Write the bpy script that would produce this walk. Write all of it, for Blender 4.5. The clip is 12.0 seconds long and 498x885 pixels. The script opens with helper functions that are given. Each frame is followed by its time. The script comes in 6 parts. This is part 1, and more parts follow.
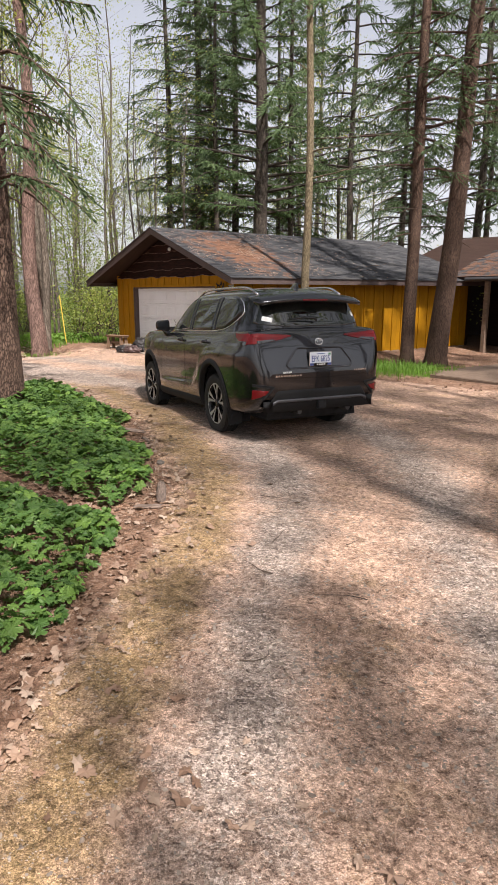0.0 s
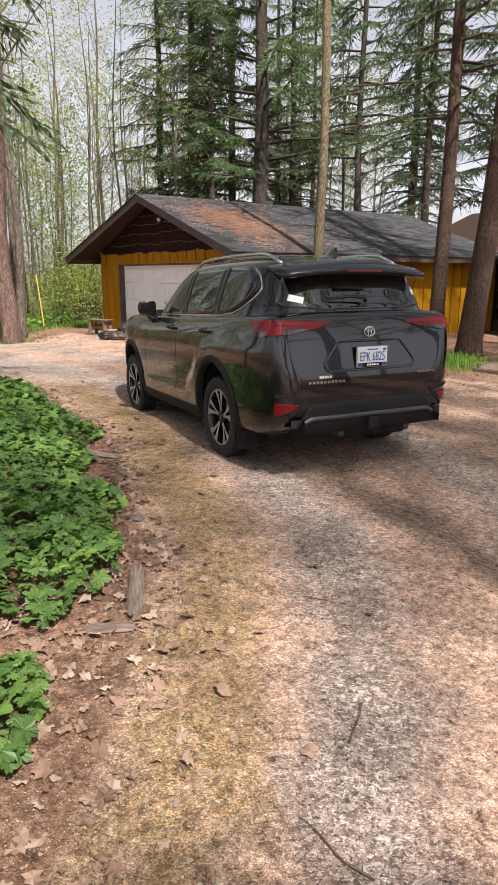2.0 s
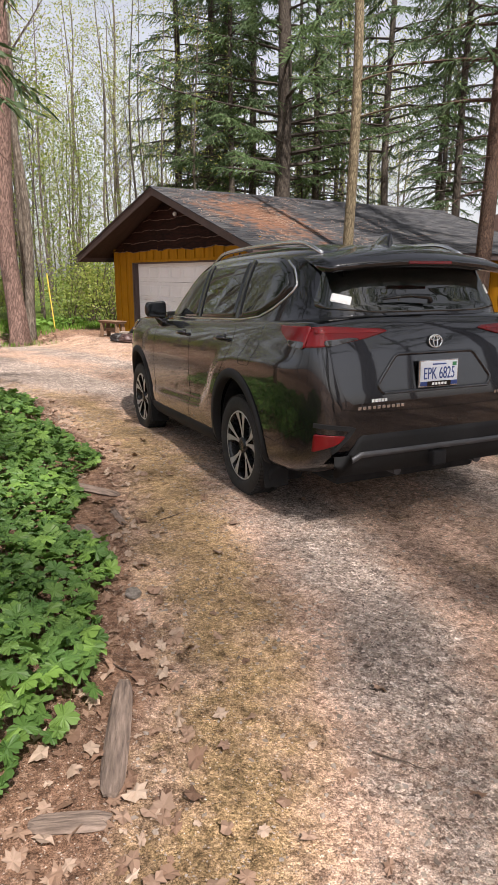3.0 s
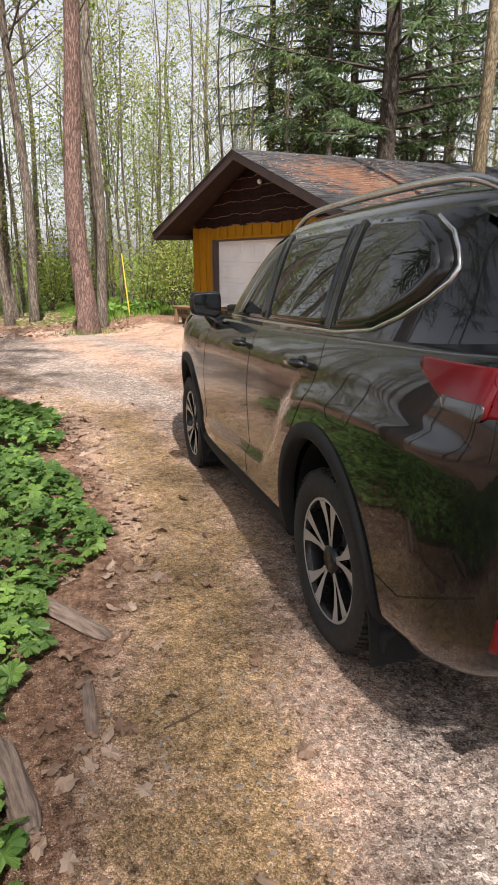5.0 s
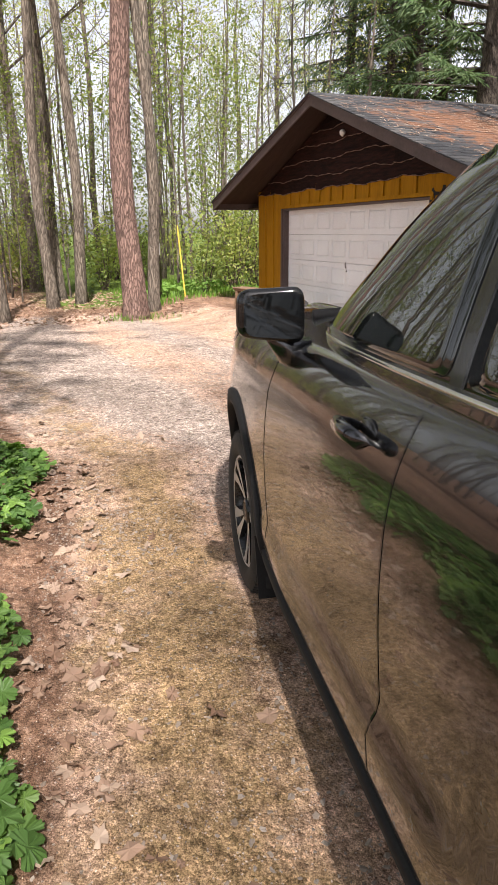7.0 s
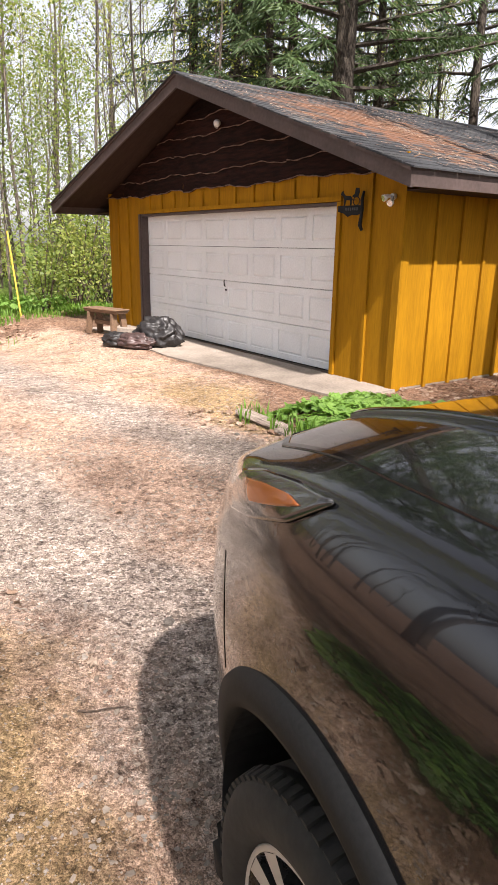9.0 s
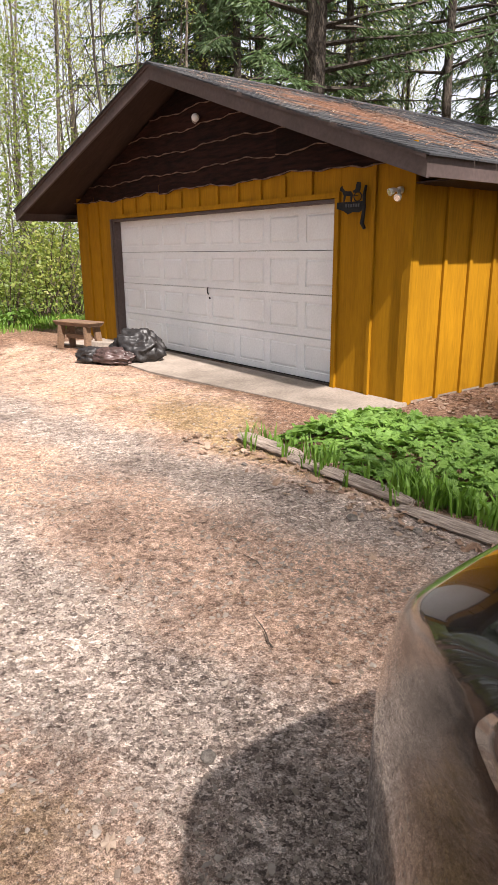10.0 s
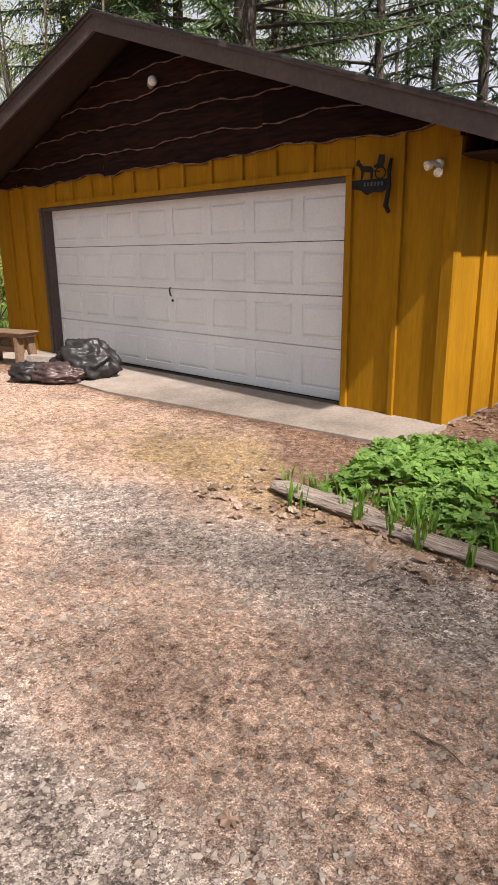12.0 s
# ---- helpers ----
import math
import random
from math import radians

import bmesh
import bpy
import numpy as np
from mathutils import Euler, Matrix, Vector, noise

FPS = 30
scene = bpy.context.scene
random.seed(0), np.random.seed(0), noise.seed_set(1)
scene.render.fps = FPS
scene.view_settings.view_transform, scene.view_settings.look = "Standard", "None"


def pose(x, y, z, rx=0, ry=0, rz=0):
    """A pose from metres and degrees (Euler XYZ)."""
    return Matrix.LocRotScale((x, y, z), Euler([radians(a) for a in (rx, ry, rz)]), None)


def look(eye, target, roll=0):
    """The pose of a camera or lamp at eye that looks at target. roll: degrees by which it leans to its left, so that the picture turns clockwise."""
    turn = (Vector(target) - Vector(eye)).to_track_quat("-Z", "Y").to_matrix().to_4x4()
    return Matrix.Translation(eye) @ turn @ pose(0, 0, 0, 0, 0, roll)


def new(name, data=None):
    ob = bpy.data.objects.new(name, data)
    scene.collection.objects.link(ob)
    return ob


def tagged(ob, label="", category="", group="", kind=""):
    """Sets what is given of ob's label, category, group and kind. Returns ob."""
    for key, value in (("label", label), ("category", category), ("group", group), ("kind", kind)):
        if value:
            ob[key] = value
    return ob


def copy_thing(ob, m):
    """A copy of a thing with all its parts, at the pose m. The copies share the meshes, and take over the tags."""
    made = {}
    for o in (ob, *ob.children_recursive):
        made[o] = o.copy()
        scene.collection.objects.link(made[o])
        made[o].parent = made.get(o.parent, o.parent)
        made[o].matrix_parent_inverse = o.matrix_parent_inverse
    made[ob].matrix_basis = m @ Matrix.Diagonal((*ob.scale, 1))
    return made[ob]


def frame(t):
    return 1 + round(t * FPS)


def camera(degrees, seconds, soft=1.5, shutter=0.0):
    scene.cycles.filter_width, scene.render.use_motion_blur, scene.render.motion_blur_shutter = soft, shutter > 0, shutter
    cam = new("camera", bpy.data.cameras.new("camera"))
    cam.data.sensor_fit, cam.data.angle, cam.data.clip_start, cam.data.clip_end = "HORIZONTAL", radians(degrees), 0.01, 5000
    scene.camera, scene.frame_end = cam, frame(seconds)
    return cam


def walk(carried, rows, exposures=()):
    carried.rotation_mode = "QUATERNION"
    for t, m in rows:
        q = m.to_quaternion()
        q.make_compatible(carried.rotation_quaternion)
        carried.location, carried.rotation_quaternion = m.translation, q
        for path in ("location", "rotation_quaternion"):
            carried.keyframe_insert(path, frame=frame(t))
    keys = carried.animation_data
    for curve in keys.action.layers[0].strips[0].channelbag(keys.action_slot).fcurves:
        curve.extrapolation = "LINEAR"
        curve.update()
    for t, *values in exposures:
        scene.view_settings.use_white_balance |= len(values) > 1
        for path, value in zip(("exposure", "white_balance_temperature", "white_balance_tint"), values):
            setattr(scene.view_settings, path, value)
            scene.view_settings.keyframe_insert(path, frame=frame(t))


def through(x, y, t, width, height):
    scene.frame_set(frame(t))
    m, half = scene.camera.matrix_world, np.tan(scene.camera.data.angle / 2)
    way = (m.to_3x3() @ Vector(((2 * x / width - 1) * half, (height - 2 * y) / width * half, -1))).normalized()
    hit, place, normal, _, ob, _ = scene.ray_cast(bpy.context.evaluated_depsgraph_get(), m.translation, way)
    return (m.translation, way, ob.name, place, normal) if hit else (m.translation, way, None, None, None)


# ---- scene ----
# camera and walk
cam = camera(42.0, 12.0)
PATH = [
    (0, (15.084, -9.751, 1.794), (13.501, -8.615, 1.343), 0.0),
    (0.5, (14.574, -9.517, 1.771), (12.989, -8.39, 1.304), -0.1),
    (1, (14.085, -9.166, 1.752), (12.505, -8.041, 1.265), 0.1),
    (1.5, (13.546, -8.859, 1.705), (11.973, -7.728, 1.207), 0.1),
    (2, (12.969, -8.504, 1.671), (11.408, -7.359, 1.171), 0.1),
    (2.5, (12.418, -8.176, 1.638), (10.848, -7.041, 1.141), 0.1),
    (4.5, (10.594, -6.888, 1.618), (8.902, -5.969, 1.078), -0.3),
    (5, (10.035, -6.576, 1.603), (8.316, -5.718, 1.048), -0.4),
    (5.5, (9.471, -6.278, 1.546), (7.727, -5.489, 0.966), -0.8),
    (6, (8.893, -6.064, 1.545), (7.128, -5.338, 0.946), -0.8),
    (6.5, (8.389, -5.823, 1.536), (6.609, -5.154, 0.915), -0.7),
    (8.3, (6.316, -5.322, 1.532), (4.612, -4.454, 0.944), 0.8),
    (8.5, (6.137, -5.267, 1.526), (4.478, -4.315, 0.945), 1.0),
    (9, (5.679, -5.179, 1.481), (4.116, -4.077, 0.899), 0.9),
    (9.5, (5.267, -5.075, 1.445), (3.744, -3.916, 0.863), 0.2),
    (10, (4.927, -4.967, 1.436), (3.41, -3.791, 0.874), -0.4),
    (10.5, (4.534, -4.885, 1.438), (3.03, -3.684, 0.894), -1.0),
    (11, (4.18, -4.77, 1.419), (2.702, -3.533, 0.884), -1.2),
    (11.5, (3.786, -4.728, 1.386), (2.358, -3.437, 0.845), -1.1),
    (12, (3.369, -4.67, 1.358), (2.03, -3.294, 0.797), -0.6),
]
walk(cam, [(t, look(eye, target, roll)) for t, eye, target, roll in PATH], [(t, stops, 6500, 15) for t, stops in ((0, 0.84), (2.5, 0.88), (5, 1.0), (6.5, 1.12), (8.5, 1.3), (9.5, 1.28), (10.5, 1.02), (12, 0.85))])

# world, sun
SUN_UP, SUN_SIDE = 51.0, 10.5
sun_way = Vector((math.cos(radians(SUN_UP)) * math.cos(radians(SUN_SIDE)), -math.cos(radians(SUN_UP)) * math.sin(radians(SUN_SIDE)), math.sin(radians(SUN_UP))))
world = bpy.data.worlds.new("world")
scene.world = world
world.use_nodes = True
wn = world.node_tree
sky = wn.nodes.new("ShaderNodeTexSky")
sky.sky_type = "NISHITA"
sky.sun_disc = False
sky.sun_elevation = radians(SUN_UP)
sky.sun_rotation = radians(90 + SUN_SIDE)
sky.air_density, sky.dust_density, sky.ozone_density = 1.0, 2.0, 1.0
bg = wn.nodes["Background"]
haze = wn.nodes.new("ShaderNodeHueSaturation")
haze.inputs["Saturation"].default_value = 0.28
wn.links.new(sky.outputs[0], haze.inputs["Color"])
wn.links.new(haze.outputs[0], bg.inputs[0])
bg.inputs[1].default_value = 0.105
sun = new("sun", bpy.data.lights.new("sun", "SUN"))
sun.data.energy, sun.data.angle, sun.data.color = 5.0, radians(1.1), (1.0, 0.95, 0.88)
sun.matrix_world = look(sun_way * 60, (0, 0, 0))

# ---- materials ----


def node(m, kind, **values):
    n = m.node_tree.nodes.new(kind)
    for key, value in values.items():
        n.inputs[key.replace("_", " ")].default_value = value
    return n


def ramp(m, source, stops):
    n = m.node_tree.nodes.new("ShaderNodeValToRGB")
    while len(n.color_ramp.elements) < len(stops):
        n.color_ramp.elements.new(0.5)
    for e, (at, c) in zip(n.color_ramp.elements, stops):
        e.position, e.color = at, (*c, 1)
    m.node_tree.links.new(source, n.inputs[0])
    return n.outputs[0]


def mix(m, how, fac, a, b):
    n = m.node_tree.nodes.new("ShaderNodeMix")
    n.data_type, n.blend_type = "RGBA", how
    for socket, value in ((n.inputs[0], fac), (n.inputs[6], a), (n.inputs[7], b)):
        if isinstance(value, (int, float)):
            socket.default_value = value
        elif isinstance(value, tuple):
            socket.default_value = (*value, 1)
        else:
            m.node_tree.links.new(value, socket)
    return n.outputs[2]


def coords(m, scale=(1, 1, 1), local=True):
    n = m.node_tree.nodes.new("ShaderNodeTexCoord") if local else m.node_tree.nodes.new("ShaderNodeNewGeometry")
    mp = m.node_tree.nodes.new("ShaderNodeMapping")
    mp.inputs["Scale"].default_value = scale
    m.node_tree.links.new(n.outputs["Object" if local else "Position"], mp.inputs[0])
    return mp.outputs[0]


def noise_of(m, where, scale, detail=5.0, rough=0.6):
    n = node(m, "ShaderNodeTexNoise", Scale=scale, Detail=detail, Roughness=rough)
    m.node_tree.links.new(where, n.inputs["Vector"])
    return n.outputs[0]


def blank(name, rough=0.6, metal=0.0, spec=0.5):
    m = bpy.data.materials.new(name)
    m.use_nodes = True
    b = m.node_tree.nodes["Principled BSDF"]
    b.inputs["Roughness"].default_value, b.inputs["Metallic"].default_value = rough, metal
    b.inputs["Specular IOR Level"].default_value = spec
    return m, b


def bump(m, b, height, strength, distance):
    n = node(m, "ShaderNodeBump", Strength=strength, Distance=distance)
    m.node_tree.links.new(height, n.inputs["Height"])
    m.node_tree.links.new(n.outputs[0], b.inputs["Normal"])


def surface(name, dark, light, scale=(1, 1, 1), fine=30.0, coarse=2.0, rough=0.7, metal=0.0, relief=0.3, depth=0.01, stain=0.35, local=True, spec=0.5, vary=0.0):
    """Two tones with grain, broad stains and fine relief."""
    m, b = blank(name, rough, metal, spec)
    where = coords(m, scale, local)
    grain, broad = noise_of(m, where, fine), noise_of(m, where, coarse, 3)
    c = ramp(m, grain, [(0.32, dark), (0.68, light)])
    c = mix(m, "MULTIPLY", stain, c, ramp(m, broad, [(0.35, (0.35, 0.33, 0.3)), (0.62, (1, 1, 1))]))
    if vary:
        info = m.node_tree.nodes.new("ShaderNodeObjectInfo")
        c = mix(m, "MULTIPLY", vary, c, ramp(m, info.outputs["Random"], [(0, (0.45, 0.42, 0.4)), (1, (1.25, 1.2, 1.1))]))
    m.node_tree.links.new(c, b.inputs["Base Color"])
    bump(m, b, grain, relief, depth)
    return m


def leafy(name, colours, rough=0.5, through=0.35, vary=0.5):
    """Leaves: each one its own shade, light passing through."""
    m, b = blank(name, rough, 0, 0.3)
    geo = m.node_tree.nodes.new("ShaderNodeNewGeometry")
    n = len(colours)
    c = ramp(m, geo.outputs["Random Per Island"], [(i / (n - 1), x) for i, x in enumerate(colours)])
    broad = noise_of(m, coords(m, (1, 1, 1), False), 0.9, 2)
    c = mix(m, "MULTIPLY", vary, c, ramp(m, broad, [(0.3, (0.5, 0.55, 0.5)), (0.7, (1.15, 1.15, 1.0))]))
    m.node_tree.links.new(c, b.inputs["Base Color"])
    t = m.node_tree.nodes.new("ShaderNodeBsdfTranslucent")
    m.node_tree.links.new(mix(m, "MULTIPLY", 1.0, c, (1.35, 1.35, 0.8)), t.inputs[0])
    s = m.node_tree.nodes.new("ShaderNodeMixShader")
    s.inputs[0].default_value = through
    m.node_tree.links.new(b.outputs[0], s.inputs[1])
    m.node_tree.links.new(t.outputs[0], s.inputs[2])
    m.node_tree.links.new(s.outputs[0], m.node_tree.nodes["Material Output"].inputs[0])
    return m


def bark(name, dark, light, stretch=0.18, scale=22.0, relief=1.0):
    m, b = blank(name, 0.9, 0, 0.2)
    where = coords(m, (1, 1, stretch))
    v = node(m, "ShaderNodeTexVoronoi", Scale=scale)
    v.feature = "DISTANCE_TO_EDGE"
    warp = mix(m, "LINEAR_LIGHT", 0.06, where, noise_of(m, where, 9.0))
    m.node_tree.links.new(warp, v.inputs["Vector"])
    n = noise_of(m, where, 30)
    plates = ramp(m, v.outputs["Distance"], [(0.0, (0, 0, 0)), (0.16, (1, 1, 1))])
    c = mix(m, "MIX", plates, tuple(x * 0.6 for x in dark), ramp(m, n, [(0.3, dark), (0.7, light)]))
    c = mix(m, "MULTIPLY", 0.5, c, ramp(m, noise_of(m, coords(m, (1, 1, 0.5)), 1.4), [(0.35, (0.55, 0.52, 0.5)), (0.65, (1.1, 1.05, 1.0))]))
    m.node_tree.links.new(c, b.inputs["Base Color"])
    bump(m, b, mix(m, "ADD", 0.3, plates, n), relief, 0.03)
    return m


def plain(name, colour, rough=0.5, metal=0.0, spec=0.5, coat=0.0):
    """A smooth made surface with a little dust and unevenness."""
    m, b = blank(name, rough, metal, spec)
    where = coords(m)
    n = noise_of(m, where, 6.0)
    c = mix(m, "MIX", ramp(m, n, [(0.35, (0, 0, 0)), (0.75, (0.25, 0.25, 0.25))]), colour, tuple(min(1, x * 1.25 + 0.012) for x in colour))
    m.node_tree.links.new(c, b.inputs["Base Color"])
    m.node_tree.links.new(ramp(m, noise_of(m, where, 14.0), [(0.3, (rough * 0.85,) * 3), (0.7, (min(1, rough * 1.25),) * 3)]), b.inputs["Roughness"])
    b.inputs["Coat Weight"].default_value = coat
    b.inputs["Coat Roughness"].default_value = 0.03
    return m


YELLOW = surface("yellow stained boards", (0.29, 0.136, 0.003), (0.38, 0.178, 0.004), (6, 6, 0.6), 8, 0.8, 0.8, relief=0.2, depth=0.003, stain=0.3, spec=0.15)
DARKWOOD = surface("dark brown siding", (0.0065, 0.0030, 0.0026), (0.034, 0.0120, 0.0090), (0.6, 3, 5), 7, 1.2, 0.75, relief=0.7, depth=0.012, vary=0.85, spec=0.12)
EDGEWOOD = surface("pale waney edge", (0.07, 0.04, 0.028), (0.26, 0.16, 0.11), (2, 4, 4), 10, 2, 0.8)
FASCIA = surface("brown painted trim", (0.062, 0.041, 0.037), (0.092, 0.064, 0.058), (2, 2, 2), 12, 1.0, 0.65, relief=0.2, depth=0.004)
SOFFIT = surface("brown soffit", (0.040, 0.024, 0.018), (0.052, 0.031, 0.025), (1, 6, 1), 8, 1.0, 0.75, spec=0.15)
DOORWHITE = surface("white steel door", (0.68, 0.69, 0.70), (0.76, 0.77, 0.78), (1, 1, 1), 40, 1.5, 0.45, relief=0.1, depth=0.002, stain=0.12)
CONCRETE = surface("worn concrete", (0.25, 0.205, 0.17), (0.37, 0.31, 0.255), (1, 1, 1), 35, 1.6, 0.9, relief=0.4, depth=0.006, stain=0.5)
BLOCKGREY = surface("grey foundation", (0.25, 0.24, 0.23), (0.36, 0.35, 0.33), (1, 1, 1), 30, 2, 0.9)
IRON = plain("black iron", (0.009, 0.009, 0.010), 0.7, 0.0, 0.3)
OLDWOOD = surface("weathered wood", (0.10, 0.065, 0.045), (0.24, 0.17, 0.12), (1.2, 8, 8), 9, 1.5, 0.85, relief=0.8, depth=0.01)
BENCHWOOD = surface("bench wood", (0.11, 0.062, 0.035), (0.22, 0.135, 0.08), (1.2, 8, 8), 9, 1.5, 0.85, relief=0.6, depth=0.008)
PINEBARK = bark("red pine bark", (0.165, 0.108, 0.09), (0.32, 0.215, 0.18), 0.18, 30.0, 0.8)
SPRUCEBARK = bark("spruce bark", (0.085, 0.056, 0.042), (0.19, 0.125, 0.095), 0.35, 34, 0.8)
YOUNGBARK = bark("mottled young bark", (0.13, 0.105, 0.065), (0.30, 0.25, 0.165), 0.3, 30, 0.5)
GREYBARK = bark("grey bark", (0.12, 0.10, 0.08), (0.26, 0.22, 0.18), 0.15, 26, 0.7)
DARKBARK = bark("dark bark", (0.06, 0.05, 0.042), (0.13, 0.11, 0.09), 0.2, 26, 0.7)
SPRING = leafy("spring leaves", [(0.24, 0.28, 0.075), (0.36, 0.37, 0.11), (0.20, 0.26, 0.065), (0.45, 0.42, 0.16)], 0.5, 0.5, 0.3)
SHRUB = leafy("shrub leaves", [(0.15, 0.21, 0.055), (0.27, 0.31, 0.085), (0.11, 0.165, 0.045)], 0.5, 0.45)
NEEDLE = leafy("spruce needles", [(0.045, 0.078, 0.036), (0.075, 0.118, 0.054), (0.105, 0.145, 0.07)], 0.6, 0.3, 0.4)
PINENEEDLE = leafy("pine needles", [(0.07, 0.12, 0.052), (0.10, 0.16, 0.07), (0.135, 0.185, 0.085)], 0.6, 0.3, 0.4)
COVER = leafy("ground cover leaves", [(0.066, 0.135, 0.036), (0.10, 0.19, 0.05), (0.15, 0.25, 0.062), (0.078, 0.16, 0.045)], 0.45, 0.35, 0.5)
COVERLIGHT = leafy("young leaves", [(0.15, 0.27, 0.055), (0.20, 0.33, 0.075), (0.12, 0.22, 0.05)], 0.5, 0.35, 0.4)
GRASS = leafy("grass blades", [(0.10, 0.20, 0.025), (0.15, 0.27, 0.04), (0.08, 0.16, 0.02)], 0.5, 0.35, 0.4)
LITTER = leafy("dead leaves", [(0.15, 0.085, 0.058), (0.29, 0.19, 0.14), (0.21, 0.125, 0.087), (0.43, 0.325, 0.26), (0.25, 0.155, 0.113)], 0.75, 0.1, 0.4)
TWIG = surface("dry twigs", (0.05, 0.035, 0.025), (0.13, 0.09, 0.065), (4, 4, 4), 12, 3, 0.9)
PEBBLE = leafy("gravel stones", [(0.13, 0.10, 0.083), (0.34, 0.28, 0.235), (0.20, 0.152, 0.122), (0.33, 0.28, 0.245), (0.23, 0.192, 0.168)], 0.9, 0.0, 0.3)


def roofing():
    m, b = blank("asphalt shingles", 0.92, 0, 0.2)
    where = coords(m, (1, 1, 1), False)
    info = m.node_tree.nodes.new("ShaderNodeObjectInfo")
    geo = m.node_tree.nodes.new("ShaderNodeNewGeometry")
    c = ramp(m, geo.outputs["Random Per Island"], [(0, (0.030, 0.031, 0.034)), (0.6, (0.052, 0.053, 0.057)), (1, (0.075, 0.074, 0.073))])
    c = mix(m, "MULTIPLY", 0.6, c, ramp(m, noise_of(m, where, 90), [(0.3, (0.5, 0.5, 0.5)), (0.7, (1.3, 1.3, 1.3))]))
    att = m.node_tree.nodes.new("ShaderNodeAttribute")
    att.attribute_name = "litter"
    spots = noise_of(m, where, 3.2, 8, 0.72)
    mask = node(m, "ShaderNodeMath")
    mask.operation = "ADD"
    m.node_tree.links.new(spots, mask.inputs[0])
    m.node_tree.links.new(att.outputs["Fac"], mask.inputs[1])
    rust = ramp(m, noise_of(m, where, 60), [(0.3, (0.075, 0.036, 0.022)), (0.7, (0.23, 0.118, 0.07))])
    c = mix(m, "MIX", ramp(m, mask.outputs[0], [(0.86, (0, 0, 0)), (1.0, (0.92, 0.92, 0.92))]), c, rust)
    m.node_tree.links.new(c, b.inputs["Base Color"])
    bump(m, b, noise_of(m, where, 120), 0.5, 0.006)
    return m


SHINGLE = roofing()


def earth():
    m, b = blank("driveway earth", 0.95, 0, 0.15)
    where = coords(m, (1, 1, 1), False)

    def attr(name):
        a = m.node_tree.nodes.new("ShaderNodeAttribute")
        a.attribute_name = name
        return a.outputs["Fac"]

    def edged(mask, scale, low, high):
        n = node(m, "ShaderNodeMath")
        n.operation = "MULTIPLY_ADD"
        m.node_tree.links.new(noise_of(m, where, scale, 6, 0.7), n.inputs[0])
        n.inputs[1].default_value = 0.9
        m.node_tree.links.new(mask, n.inputs[2])
        return ramp(m, n.outputs[0], [(low, (0, 0, 0)), (high, (1, 1, 1))])

    def cells(scale, stops):
        v = node(m, "ShaderNodeTexVoronoi", Scale=scale)
        m.node_tree.links.new(mix(m, "LINEAR_LIGHT", 0.5 / scale, where, noise_of(m, where, scale * 1.6, 2)), v.inputs["Vector"])
        return ramp(m, v.outputs["Color"], stops), v.outputs["Distance"]

    big, big_d = cells(48.0, [(0.15, (0.11, 0.090, 0.080)), (0.45, (0.26, 0.213, 0.187)), (0.70, (0.44, 0.375, 0.333)), (0.95, (0.70, 0.63, 0.575))])
    small, small_d = cells(115.0, [(0.15, (0.095, 0.073, 0.062)), (0.5, (0.30, 0.242, 0.208)), (0.9, (0.64, 0.55, 0.485))])
    fleck, fleck_d = cells(85.0, [(0.62, (0, 0, 0)), (0.72, (1, 1, 1))])
    grain = noise_of(m, where, 210, 4)
    sand = ramp(m, noise_of(m, where, 26, 8, 0.8), [(0.34, (0.17, 0.095, 0.064)), (0.5, (0.46, 0.305, 0.225)), (0.66, (0.72, 0.54, 0.435))])
    sand = mix(m, "MIX", 0.5, sand, mix(m, "MULTIPLY", 1.0, small, (1.2, 1.04, 0.93)))
    gravel = mix(m, "MIX", ramp(m, noise_of(m, where, 40, 3), [(0.44, (0, 0, 0)), (0.56, (1, 1, 1))]), small, big)
    c = mix(m, "MIX", edged(attr("gravel"), 1.5, 0.64, 0.92), sand, gravel)
    moss = ramp(m, noise_of(m, where, 30, 8, 0.8), [(0.32, (0.06, 0.052, 0.024)), (0.45, (0.165, 0.125, 0.055)), (0.56, (0.31, 0.215, 0.115)), (0.70, (0.58, 0.45, 0.31))])
    moss = mix(m, "MIX", 0.4, moss, mix(m, "MULTIPLY", 1.0, small, (1.25, 1.03, 0.70)))
    c = mix(m, "MIX", edged(attr("moss"), 2.8, 0.64, 0.90), c, moss)
    floor = ramp(m, noise_of(m, where, 22, 8, 0.82), [(0.33, (0.07, 0.042, 0.028)), (0.5, (0.20, 0.12, 0.08)), (0.66, (0.40, 0.275, 0.205))])
    c = mix(m, "MIX", edged(attr("floor"), 3.0, 0.65, 1.0), c, floor)
    c = mix(m, "MIX", mix(m, "MULTIPLY", 1.0, fleck, ramp(m, fleck_d, [(0.22, (1, 1, 1)), (0.34, (0, 0, 0))])), c, mix(m, "MIX", 0.5, big, (0.60, 0.52, 0.45)))
    turf = ramp(m, noise_of(m, where, 30, 5, 0.7), [(0.3, (0.045, 0.085, 0.015)), (0.7, (0.14, 0.20, 0.04))])
    c = mix(m, "MIX", edged(attr("turf"), 1.2, 0.75, 1.05), c, turf)
    c = mix(m, "MULTIPLY", 0.6, c, ramp(m, noise_of(m, where, 1.3, 10, 0.75), [(0.38, (0.38, 0.35, 0.33)), (0.48, (0.86, 0.84, 0.82)), (0.58, (1.22, 1.18, 1.14))]))
